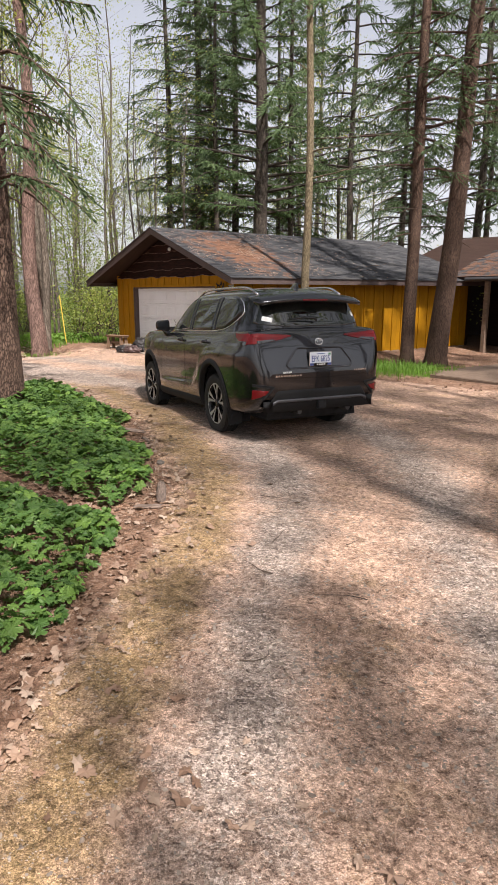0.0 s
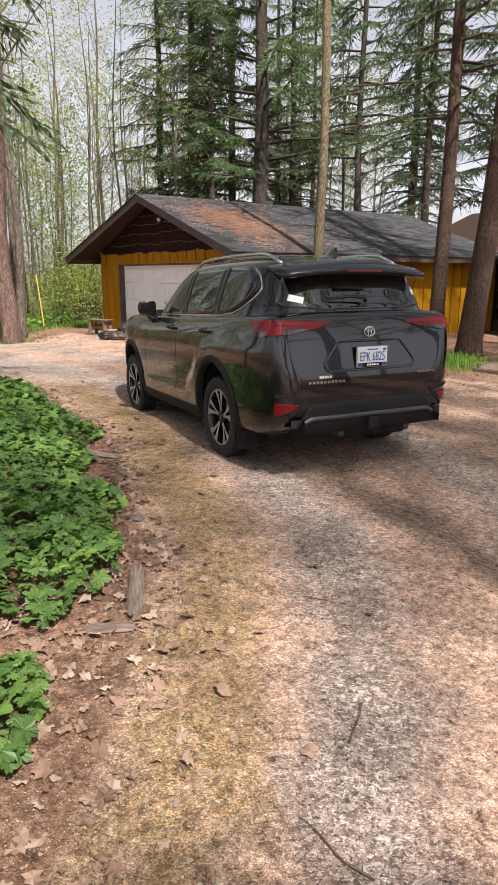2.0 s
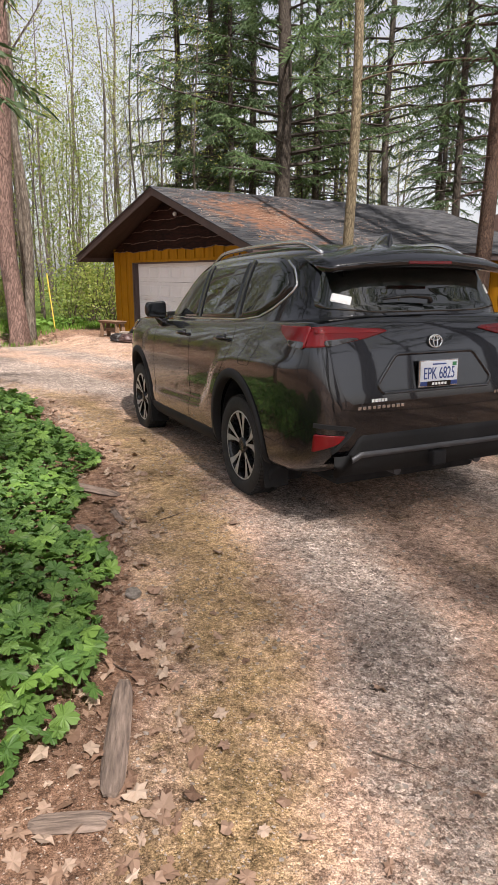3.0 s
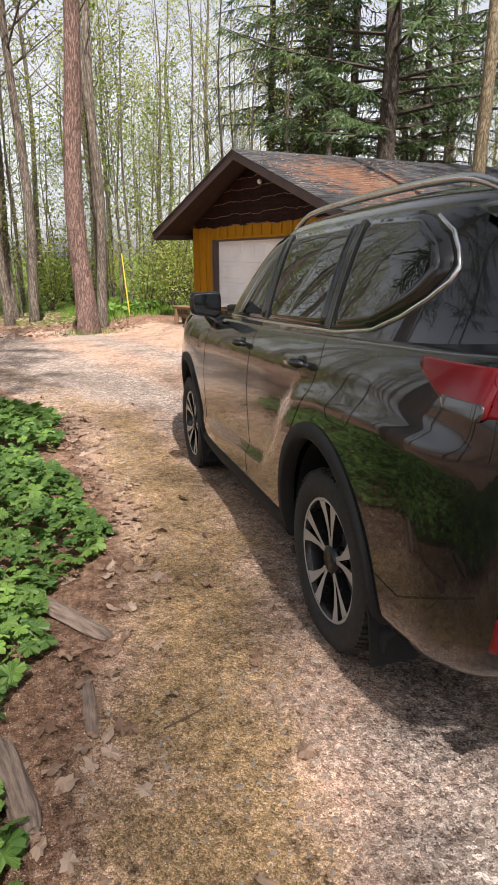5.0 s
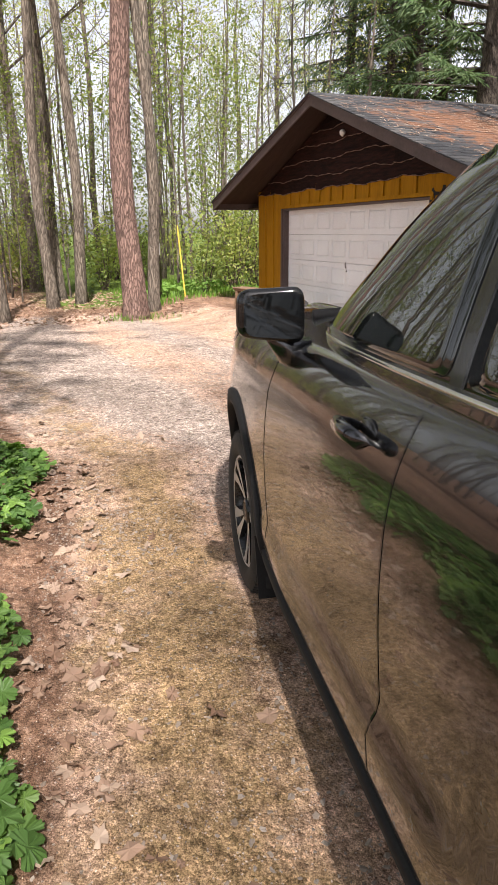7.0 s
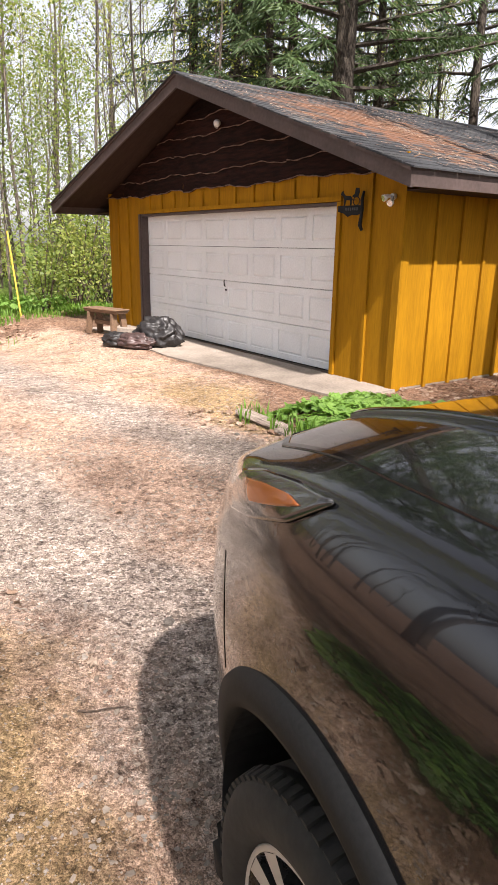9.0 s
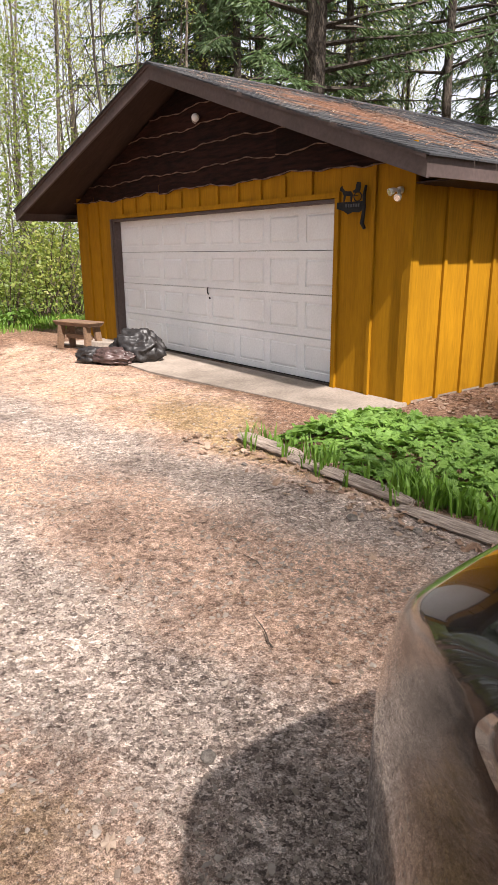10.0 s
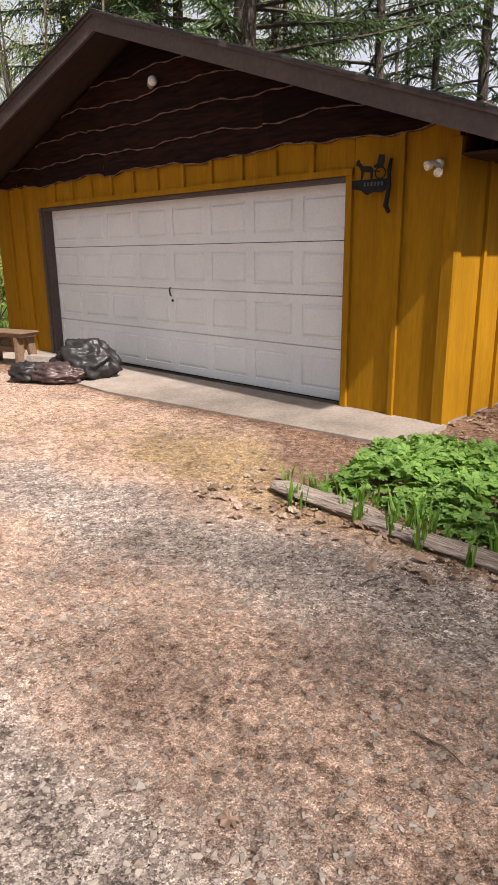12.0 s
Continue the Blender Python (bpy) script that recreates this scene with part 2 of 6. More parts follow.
    c = mix(m, "MULTIPLY", 0.85, c, ramp(m, noise_of(m, where, 13, 8, 0.8), [(0.36, (0.30, 0.27, 0.25)), (0.46, (0.95, 0.92, 0.90)), (0.60, (1.45, 1.43, 1.40))]))
    c = mix(m, "MULTIPLY", 0.8, c, ramp(m, grain, [(0.36, (0.35, 0.34, 0.33)), (0.60, (1.35, 1.35, 1.35))]))
    m.node_tree.links.new(c, b.inputs["Base Color"])
    lumps = mix(m, "ADD", 0.5, noise_of(m, where, 60, 8, 0.8), ramp(m, small_d, [(0.0, (1, 1, 1)), (0.6, (0, 0, 0))]))
    bump(m, b, lumps, 0.9, 0.013)
    return m


EARTH = earth()

# ---- building helpers ----


def part(name, bm, material, parent=None, label="", smooth=False):
    """Links a bmesh as one mesh object."""
    me = bpy.data.meshes.new(name)
    bm.to_mesh(me)
    bm.free()
    for m in material if isinstance(material, (list, tuple)) else [material]:
        me.materials.append(m)
    if smooth:
        me.shade_smooth()
    ob = new(name, me)
    if parent:
        ob.parent = parent
    if label:
        ob["label"] = label
    return ob


def part_from(name, verts, faces, material, parent=None, label="", smooth=False):
    me = bpy.data.meshes.new(name)
    me.from_pydata([tuple(v) for v in verts], [], [tuple(f) for f in faces])
    me.materials.append(material)
    if smooth:
        me.shade_smooth()
    ob = new(name, me)
    if parent:
        ob.parent = parent
    if label:
        ob["label"] = label
    return ob


def box(bm, x0, x1, y0, y1, z0, z1, bevel=0.0):
    r = bmesh.ops.create_cube(bm, size=1, matrix=Matrix.Translation(((x0 + x1) / 2, (y0 + y1) / 2, (z0 + z1) / 2)) @ Matrix.Diagonal((x1 - x0, y1 - y0, z1 - z0, 1)))
    if bevel:
        edges = {e for v in r["verts"] for e in v.link_edges}
        bmesh.ops.bevel(bm, geom=list(edges), offset=bevel, segments=2, affect="EDGES", profile=0.5)
    return bm


def boxed(x0, x1, y0, y1, z0, z1, bevel=0.004):
    return box(bmesh.new(), x0, x1, y0, y1, z0, z1, bevel)


def prism(bm, outline, shift):
    """A closed prism: an outline of points and a shift vector."""
    a = [bm.verts.new(p) for p in outline]
    b = [bm.verts.new(Vector(p) + Vector(shift)) for p in outline]
    n = len(a)
    bm.faces.new(a)
    bm.faces.new(b[::-1])
    for i in range(n):
        bm.faces.new((a[i], b[i], b[(i + 1) % n], a[(i + 1) % n]))
    bmesh.ops.recalc_face_normals(bm, faces=bm.faces)
    return bm


def tube(bm, points, radii, sides=8, cap=True):
    """A tapered tube along points."""
    pts = [Vector(p) for p in points]
    rings = []
    for i, p in enumerate(pts):
        d = (pts[min(i + 1, len(pts) - 1)] - pts[max(i - 1, 0)]).normalized()
        up = Vector((1, 0, 0)) if abs(d.x) < 0.8 else Vector((0, 1, 0))
        u = d.cross(up).normalized()
        w = d.cross(u)
        rings.append([bm.verts.new(p + radii[i] * (math.cos(2 * math.pi * k / sides) * u + math.sin(2 * math.pi * k / sides) * w)) for k in range(sides)])
    for a, b in zip(rings, rings[1:]):
        for k in range(sides):
            bm.faces.new((a[k], a[(k + 1) % sides], b[(k + 1) % sides], b[k]))
    if cap:
        bm.faces.new(rings[0][::-1])
        bm.faces.new(rings[-1])
    return bm


def thing(name, at, label, category, group="", kind=""):
    """An Empty that carries a thing's parts."""
    ob = new(name)
    ob.matrix_world = at if isinstance(at, Matrix) else Matrix.Translation(at)
    return tagged(ob, label, category, group, kind)


def smooth01(a, b, x):
    t = np.clip((np.asarray(x, float) - a) / (b - a), 0, 1)
    return t * t * (3 - 2 * t)


# ---- ground ----


def bed_edge(x):
    """The y of the driveway's edge beside the leafy bed."""
    return np.interp(x, [-2, 2.5, 3.6, 5, 6.8, 8.4, 9.8, 11.2, 12.2, 16, 22], [-6.4, -5.75, -5.45, -5.62, -5.85, -6.5, -7.0, -8.0, -9.0, -12.4, -17])


def height(x, y):
    x, y = np.asarray(x, float), np.asarray(y, float)
    z = -0.24 * smooth01(-1.5, -6.5, x) * smooth01(-1.0, -2.4, y) - 0.12 * smooth01(-6, -20, x)
    hx, hy = -0.9836, 0.1801
    a, b = (x - 5.3) * hx + (y + 3.75) * hy, (x - 5.3) * -hy + (y + 3.75) * hx
    z = z - 0.105 * np.exp(-(a / 0.75) ** 2 - (b / 1.5) ** 2)
    z = z - 0.12 * smooth01(1.0, 4.5, y) * smooth01(1.0, 2.5, x)
    z = z + 0.05 * smooth01(0.2, 1.2, bed_edge(x) - y)
    far = np.hypot(x - 3, y + 2)
    z = z + smooth01(16, 60, far) * 0.5 * np.sin(x * 0.07) * np.cos(y * 0.06)
    return z + 0.012 * np.sin(x * 2.1 + y) * np.sin(y * 1.7 - x * 0.6)


def stretch(lo, hi, step, out):
    inner = np.arange(lo, hi + step / 2, step)
    steps = np.cumsum(step * 1.28 ** np.arange(1, 32))
    steps = steps[steps < out]
    return np.concatenate([(lo - steps)[::-1], inner, hi + steps])


gx, gy = stretch(-9, 17, 0.16, 900), stretch(-13, 7, 0.16, 900)
GX, GY = np.meshgrid(gx, gy, indexing="ij")
GZ = height(GX, GY)
nx, ny = GX.shape
idx = np.arange(nx * ny).reshape(nx, ny)
quads = np.stack([idx[:-1, :-1], idx[1:, :-1], idx[1:, 1:], idx[:-1, 1:]], -1).reshape(-1, 4)
ground = part_from("ground", np.stack([GX, GY, GZ], -1).reshape(-1, 3).tolist(), quads.tolist(), EARTH, smooth=True)
tagged(ground, "gravel and sand driveway with moss and leaf litter at its edges", "ground", kind="structure")


def put_mask(name, values):
    a = ground.data.attributes.new(name, "FLOAT", "POINT")
    a.data.foreach_set("value", np.asarray(values, np.float32).reshape(-1))


off = GY - bed_edge(GX)
drive_far = np.interp(GX, [-12, -6, 0, 1.0, 3.0, 5, 9, 14, 22], [-1.6, -1.2, -1.0, -1.9, -2.0, 0.2, 1.2, 0.5, -3.0])
outside = np.maximum(smooth01(0.25, -0.05, off), smooth01(-0.3, 0.5, GY - drive_far))
outside = np.maximum(outside, smooth01(-6.0, -8.5, GX + 0.6 * np.sin(GY)))
track = np.exp(-((off - 1.45) / 0.42) ** 2) + np.exp(-((off - 3.2) / 0.5) ** 2) + 0.9 * smooth01(5, 1, GX) * np.exp(-((off - 0.9) / 1.1) ** 2)
put_mask("gravel", 0.07 + 0.44 * track)
put_mask("moss", 0.19 + 0.30 * np.exp(-((off - 0.6) / 0.38) ** 2) + 0.55 * np.exp(-((GX - 1.2) / 1.6) ** 2 - ((GY + 1.75) / 0.5) ** 2) - 0.25 * track)
put_mask("floor", 1.1 * outside)
put_mask("turf", 0.75 * smooth01(-7.5, -10, GX) * smooth01(-6, -3, GY) + 0.8 * np.exp(-((GX - 4.6) / 1.6) ** 2 - ((GY - 2.2) / 1.4) ** 2) * smooth01(0, 1, GY))

# ---- garage ----
WL, WR, WB = -6.3, 0.955, 9.6          # side walls and back of the garage
DL, DR, DT, SILL = -4.97, 0.0, 1.955, 0.03  # door opening
APEX, EAVE, SLOPE = 3.63, 2.16, 0.348
MID = -2.72
EDGE_L, EDGE_R = -6.95, 1.5


def roof_z(x):
    return APEX - SLOPE * abs(x - MID)


# walls of the garage, with the opening of the door
wall_front = thing("wall_front", (0, 0, 0), "mustard yellow board and batten garage front", "wall", kind="structure")
TOPZ = 2.235


def boards(parent, axis, a0, a1, z0, z1, at, out, step, name="board", over=0.0):
    """Wide boards side by side with raised battens over the joints."""
    n = max(1, round((a1 - a0) / step))
    w = (a1 - a0) / n
    for i in range(n):
        p0, p1 = a0 + i * w + 0.002, a0 + (i + 1) * w - 0.002
        bm = boxed(p0, p1, min(at, at + out * 0.02), max(at, at + out * 0.02), z0, z1, 0.002) if axis == "x" else boxed(min(at, at + out * 0.02), max(at, at + out * 0.02), p0, p1, z0, z1, 0.002)
        part(name, bm, YELLOW, parent)
    for i in range(1, n):
        c = a0 + i * w
        lo, hi = sorted((at + out * 0.019, at + out * 0.052))
        bm = boxed(c - 0.024, c + 0.024, lo, hi, z0, z1 - over, 0.004) if axis == "x" else boxed(lo, hi, c - 0.024, c + 0.024, z0, z1 - over, 0.004)
        part("batten", bm, YELLOW, parent)


boards(wall_front, "x", DR + 0.05, WR, -0.02, TOPZ + 0.14, 0.02, -1, 0.42, "board", 0.15)
boards(wall_front, "x", WL, DL - 0.05, -0.02, TOPZ + 0.1, 0.02, -1, 0.43, "board", 0.11)
boards(wall_front, "x", DL - 0.05, DR + 0.05, DT + 0.05, TOPZ + 0.12, 0.02, -1, 0.415, "board", 0.13)
part("core", box(box(box(bmesh.new(), WL + 0.01, DL - 0.02, 0.021, 0.14, -0.1, 2.25), DR + 0.02, WR - 0.01, 0.021, 0.14, -0.1, 2.25), DL - 0.02, DR + 0.02, 0.022, 0.14, DT + 0.02, 2.25), DARKWOOD, wall_front)
trim = tagged(part("trim", prism(bmesh.new(), [(DL - 0.05, -0.03, DT), (DR + 0.05, -0.03, DT), (DR + 0.05, -0.03, DT + 0.055), (DL - 0.05, -0.03, DT + 0.055)], (0, 0.05, 0)), YELLOW), "yellow trim board over the garage door", "trim", kind="structure")
for x0, x1 in ((DL - 0.045, DL + 0.02), (DR - 0.012, DR + 0.05)):
    tagged(part("trim", boxed(x0, x1, -0.032, 0.02, SILL, DT - 0.002), YELLOW if x0 > -1 else FASCIA), "upright trim board beside the garage door", "trim", kind="structure")
tagged(part("trim", boxed(DL + 0.021, DL + 0.06, -0.01, 0.16, SILL, DT - 0.004), FASCIA), "dark brown door jamb", "trim", kind="structure")
tagged(part("trim", boxed(DL + 0.06, DR - 0.012, -0.012, 0.10, DT - 0.04, DT - 0.004), FASCIA), "dark brown head jamb", "trim", kind="structure")
for y0, y1, x0, x1 in ((-0.026, 0.0, WR - 0.07, WR + 0.03), (0.001, 0.09, WR + 0.002, WR + 0.03)):
    tagged(part("trim", boxed(x0, x1, y0, y1, -0.03, 2.14), YELLOW), "yellow corner board", "trim", kind="structure")

wall_side = thing("wall_side", (0, 0, 0), "mustard yellow board and batten side wall on a grey footing", "wall", kind="structure")
boards(wall_side, "y", 0.09, WB, 0.0, 2.2, WR - 0.02, 1, 0.41)
part("core", boxed(WR - 0.16, WR - 0.021, 0.141, WB, -0.1, 2.3, 0), DARKWOOD, wall_side)
part("footing", boxed(WR - 0.15, WR - 0.008, 0.0, WB, -0.4, -0.006, 0.004), BLOCKGREY, wall_side)
wall_left = thing("wall_left", (0, 0, 0), "mustard yellow board and batten wall facing the woods", "wall", kind="structure")
boards(wall_left, "y", 0.0, WB, -0.25, 2.1, WL + 0.02, -1, 0.41)
part("core", boxed(WL + 0.021, WL + 0.15, 0.141, WB, -0.4, 2.2, 0), DARKWOOD, wall_left)
wall_back = tagged(part("wall_back", boxed(WL, WR, WB, WB + 0.14, -0.3, 2.3, 0), DARKWOOD), "dark back wall of the garage", "wall", kind="structure")
tagged(part("floor", boxed(WL, WR, 0.14, WB, -0.15, 0.02, 0), CONCRETE), "concrete garage floor", "floor", kind="structure")
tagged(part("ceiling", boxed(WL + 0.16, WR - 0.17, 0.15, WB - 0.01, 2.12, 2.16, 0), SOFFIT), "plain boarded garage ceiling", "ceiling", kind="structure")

# gable of rough dark boards with wavy pale lower edges
gable = thing("wall_gable", (0, 0, 0), "dark brown waney-edged boards in the gable", "wall", kind="structure")
rnd = random.Random(4)
z, row = TOPZ, 0
part("backing", prism(bmesh.new(), [(WL, 0.03, 2.2), (WR, 0.03, 2.2), (MID + 0.1, 0.03, APEX - 0.16), (MID - 0.1, 0.03, APEX - 0.16)], (0, 0.1, 0)), DARKWOOD, gable)
while z < APEX - 0.25:
    h = 0.235 + rnd.uniform(-0.025, 0.03)
    x0, x1 = WL - 0.0, WR + 0.0
    lim = (APEX - 0.14 - z) / SLOPE
    x0, x1 = max(x0, MID - lim), min(x1, MID + lim)
    cuts = [x0] + sorted(rnd.uniform(x0, x1) for _ in range(max(0, int((x1 - x0) / 3)))) + [x1]
    for a, b in zip(cuts, cuts[1:]):
        if b - a < 0.12:
            continue
        n = max(4, int((b - a) / 0.06))
        ph = rnd.uniform(0, 9)
        xs = [a + 0.003 + (b - a - 0.006) * i / n for i in range(n + 1)]
        low = [z + 0.018 * math.sin(x * 3.1 + ph) + 0.012 * math.sin(x * 8.3 + 2 * ph) + 0.006 * math.sin(x * 21 + ph) for x in xs]
        bm = bmesh.new()
        vs = []
        for x, l in zip(xs, low):
            top = min(z + h + 0.05, roof_z(x) - 0.13)
            top = max(top, l + 0.01)
            vs.append([bm.verts.new(p) for p in ((x, -0.030, l), (x, -0.012, top), (x, 0.028, top), (x, 0.028, l), (x, -0.028, l - 0.0))])
        for p, q in zip(vs, vs[1:]):
            bm.faces.new((p[0], q[0], q[1], p[1]))
            bm.faces.new((p[3], q[3], q[0], p[0]))
            bm.faces.new((p[1], q[1], q[2], p[2]))
        bmesh.ops.delete(bm, geom=[v for v in bm.verts if not v.link_faces], context="VERTS")
        board = part("board", bm, DARKWOOD, gable)
        bm = bmesh.new()
        tube(bm, [(x, -0.031, l + 0.002) for x, l in zip(xs, low)], [0.0065 + 0.003 * math.sin(i * 1.7 + ph) for i in range(n + 1)], 5)
        part("waney_edge", bm, EDGEWOOD, board, "pale stripped waney edge")
    z += h
    row += 1

# roof: two decks with shingles, fascias and soffits
roof = thing("roof", (0, 0, 0), "low gabled roof of dark shingles littered with rusty needles", "roof", kind="structure")
RB = 9.75
Y_OF = lambda x: float(np.interp(x, [EDGE_L, MID, EDGE_R], [-0.85, -0.53, -0.55]))


def slab_of(x0, x1, top, thick, y_add=0.0, back=RB):
    pts = []
    for x in (x0, x1):
        zt = roof_z(x) + top
        pts.append([(x, Y_OF(x) + y_add, zt), (x, back, zt), (x, back, zt - thick), (x, Y_OF(x) + y_add, zt - thick)])
    bm = bmesh.new()
    a, b = [[bm.verts.new(p) for p in q] for q in pts]
    bm.faces.new(a)
    bm.faces.new(b[::-1])
    for i in range(4):
        bm.faces.new((a[i], b[i], b[(i + 1) % 4], a[(i + 1) % 4]))
    bmesh.ops.recalc_face_normals(bm, faces=bm.faces)
    return bm


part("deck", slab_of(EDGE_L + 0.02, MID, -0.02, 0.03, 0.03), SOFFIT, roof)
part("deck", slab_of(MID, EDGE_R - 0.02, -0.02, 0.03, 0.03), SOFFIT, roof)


def plank(points, shift, mat, parent, name="fascia"):
    return part(name, prism(bmesh.new(), points, shift), mat, parent)


for xa, xb in ((EDGE_L, MID), (MID, EDGE_R)):
    ya, yb, za, zb = Y_OF(xa), Y_OF(xb), roof_z(xa), roof_z(xb)
    plank([(xa, ya, za - 0.012), (xb, yb, zb - 0.012), (xb, yb, zb - 0.175), (xa, ya, za - 0.175)], (0, 0.03, 0), FASCIA, roof)
    plank([(xa, ya - 0.018, za + 0.004), (xb, yb - 0.018, zb + 0.004), (xb, yb - 0.018, zb - 0.035), (xa, ya - 0.018, za - 0.035)], (0, 0.017, 0), FASCIA, roof, "drip_edge")
for x, s in ((EDGE_L, 1), (EDGE_R, -1)):
    ya = Y_OF(x)
    plank([(x, ya + 0.031, roof_z(x) - 0.01), (x, RB, roof_z(x) - 0.01), (x, RB, roof_z(x) - 0.165), (x, ya + 0.031, roof_z(x) - 0.165)], (0.028 * s, 0, 0), FASCIA, roof)
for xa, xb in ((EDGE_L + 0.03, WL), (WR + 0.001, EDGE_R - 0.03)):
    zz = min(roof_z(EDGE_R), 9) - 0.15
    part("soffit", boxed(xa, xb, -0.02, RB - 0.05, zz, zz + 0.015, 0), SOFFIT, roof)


def shingles(x_eave, x_ridge, y0_of, y1, parent, zf, name="shingle_course", tab=0.32, rows=None):
    """Courses of overlapping tabs on one slope."""
    run = abs(x_ridge - x_eave)
    n = rows or int(run / 0.135)
    s = 1 if x_ridge > x_eave else -1
    rr = random.Random(int(abs(x_eave) * 100))
    verts, faces, lit = [], [], []
    for i in range(n + 1):
        xa = x_eave + s * (run * i / n - 0.02)
        xb = x_eave + s * min(run, run * (i + 1) / n + 0.02)
        y = y0_of(xa) - 0.03 - rr.uniform(0, tab)
        while y < y1:
            ya, yb = max(y + 0.004, y0_of(xa) - 0.03), min(y + tab - 0.004, y1)
            if yb - ya > 0.02:
                k = len(verts)
                lift = rr.uniform(0.008, 0.014)
                verts += [(xa, ya, zf(xa) + lift), (xa, yb, zf(xa) + lift), (xb, yb, zf(xb) + 0.003), (xb, ya, zf(xb) + 0.003), (xa, ya, zf(xa) - 0.004), (xa, yb, zf(xa) - 0.004), (xb, ya, zf(xb) - 0.012)]
                faces += [(k, k + 1, k + 2, k + 3), (k, k + 4, k + 5, k + 1), (k, k + 3, k + 6, k + 4)]
                for vx, vy, vz in verts[k:]:
                    lit.append(0.44 * math.exp(-((vy - 1.2) / 2.0) ** 2) * (0.55 + 0.45 * math.sin(min(1, abs(vx - x_eave) / run) * 3.1)) + 0.08)
            y += tab
    ob = part_from(name, verts, faces, SHINGLE, parent)
    ob["kind"] = "stuff"
    a = ob.data.attributes.new("litter", "FLOAT", "POINT")
    a.data.foreach_set("value", np.asarray(lit, np.float32))
    return ob


shingles(EDGE_R + 0.02, MID, Y_OF, RB + 0.05, roof, roof_z)
shingles(EDGE_L - 0.02, MID, Y_OF, RB + 0.05, roof, roof_z)
bm = bmesh.new()
y = Y_OF(MID) - 0.03
while y < RB:
    prism(bm, [(MID - 0.15, y, APEX - 0.04), (MID, y, APEX + 0.022), (MID + 0.15, y, APEX - 0.04), (MID, y, APEX + 0.008)], (0, 0.28, 0))
    y += 0.27
ridge = part("ridge_cap", bm, SHINGLE, roof)

# concrete apron before the door
tagged(part("apron", prism(bmesh.new(), [(-5.6, 0.02, SILL), (-5.6, -0.78, SILL - 0.01), (-2.2, -1.02, SILL - 0.012), (0.98, -0.72, SILL - 0.01), (1.02, 0.0, SILL)], (0, 0, -0.16)), CONCRETE), "worn pale concrete apron before the garage door", "apron", kind="structure")

# garage door: four sections of raised panels
door = thing("door_1", (0, 0, 0), "closed white sectional garage door with raised panels", "garage door", kind="structure")
D0, D1 = DL + 0.06, DR - 0.012
SH = (DT - 0.03 - SILL - 0.008) / 4
for r in range(4):
    z0 = SILL + 0.008 + r * SH
    sec = part("door_section", boxed(D0, D1, 0.124, 0.150, z0 + 0.002, z0 + SH - 0.002, 0.002), DOORWHITE, door)
    pw = (D1 - D0) / 8
    for c in range(8):
        a0, a1, b0, b1 = D0 + c * pw, D0 + (c + 1) * pw, z0 + 0.003, z0 + SH - 0.003
        m0, m1, h0, h1 = a0 + 0.055, a1 - 0.055, z0 + 0.085, z0 + SH - 0.085
        bm = bmesh.new()
        ring = [[bm.verts.new(p) for p in ((a0, yy, b0 + e), (a1, yy, b0 + e), (a1, yy, b1 - e), (a0, yy, b1 - e))] for yy, e in ((0.122, 0.0), (0.108, 0.0), (0.105, 0.003))]
        for d, yy in ((0.0, 0.105), (0.004, 0.115), (0.016, 0.115), (0.034, 0.1025)):
            ring.append([bm.verts.new(p) for p in ((m0 + d, yy, h0 + d), (m1 - d, yy, h0 + d), (m1 - d, yy, h1 - d), (m0 + d, yy, h1 - d))])
        for p, q in zip(ring, ring[1:]):
            for k in range(4):
                bm.faces.new((p[k], p[(k + 1) % 4], q[(k + 1) % 4], q[k]))
        bm.faces.new(ring[-1])
        part("panel", bm, DOORWHITE, sec)
part("bottom_seal", boxed(D0, D1, 0.095, 0.15, SILL + 0.001, SILL + 0.0095, 0.002), IRON, door, "black rubber seal")
bm = tube(bmesh.new(), [(-2.47, 0.100, 0.90), (-2.465, 0.08, 0.915), (-2.475, 0.08, 0.975), (-2.48, 0.100, 0.995)], [0.007, 0.009, 0.008, 0.006])
part("handle", bm, IRON, door, "small dark twist handle")
part("lock", tube(bmesh.new(), [(-2.45, 0.105, 0.85), (-2.45, 0.092, 0.85)], [0.014, 0.014], 12), IRON, door)

# ---- the parked car ----
from mathutils.bvhtree import BVHTree

PAINT = plain("dark grey metallic paint", (0.024, 0.024, 0.027), 0.22, 0.9, 0.5, 1.0)
GLOSSBLACK = plain("gloss black", (0.006, 0.006, 0.006), 0.08, 0.0, 0.5)
PLASTIC = surface("black grained plastic", (0.007, 0.007, 0.0075), (0.013, 0.013, 0.0135), (1, 1, 1), 120, 3, 0.72, relief=0.15, depth=0.002, stain=0.2, spec=0.3)
GLASS = plain("dark tinted glass", (0.006, 0.008, 0.007), 0.015, 0.0, 0.9)
CHROME = plain("chrome", (0.62, 0.62, 0.62), 0.12, 1.0)
ALLOY = plain("machined alloy", (0.46, 0.46, 0.46), 0.34, 0.55)
BLACKALLOY = plain("dark alloy", (0.012, 0.012, 0.013), 0.25, 0.2)
RUBBER = surface("dusty tyre rubber", (0.014, 0.0135, 0.013), (0.030, 0.028, 0.026), (1, 1, 1), 40, 5, 0.8, relief=0.3, depth=0.003)
REDLAMP = plain("red lamp lens", (0.14, 0.004, 0.006), 0.14, 0.0, 0.45, 0.0)
CLEARLAMP = plain("clear lamp lens", (0.42, 0.42, 0.42), 0.1, 0.3, 0.6, 1.0)
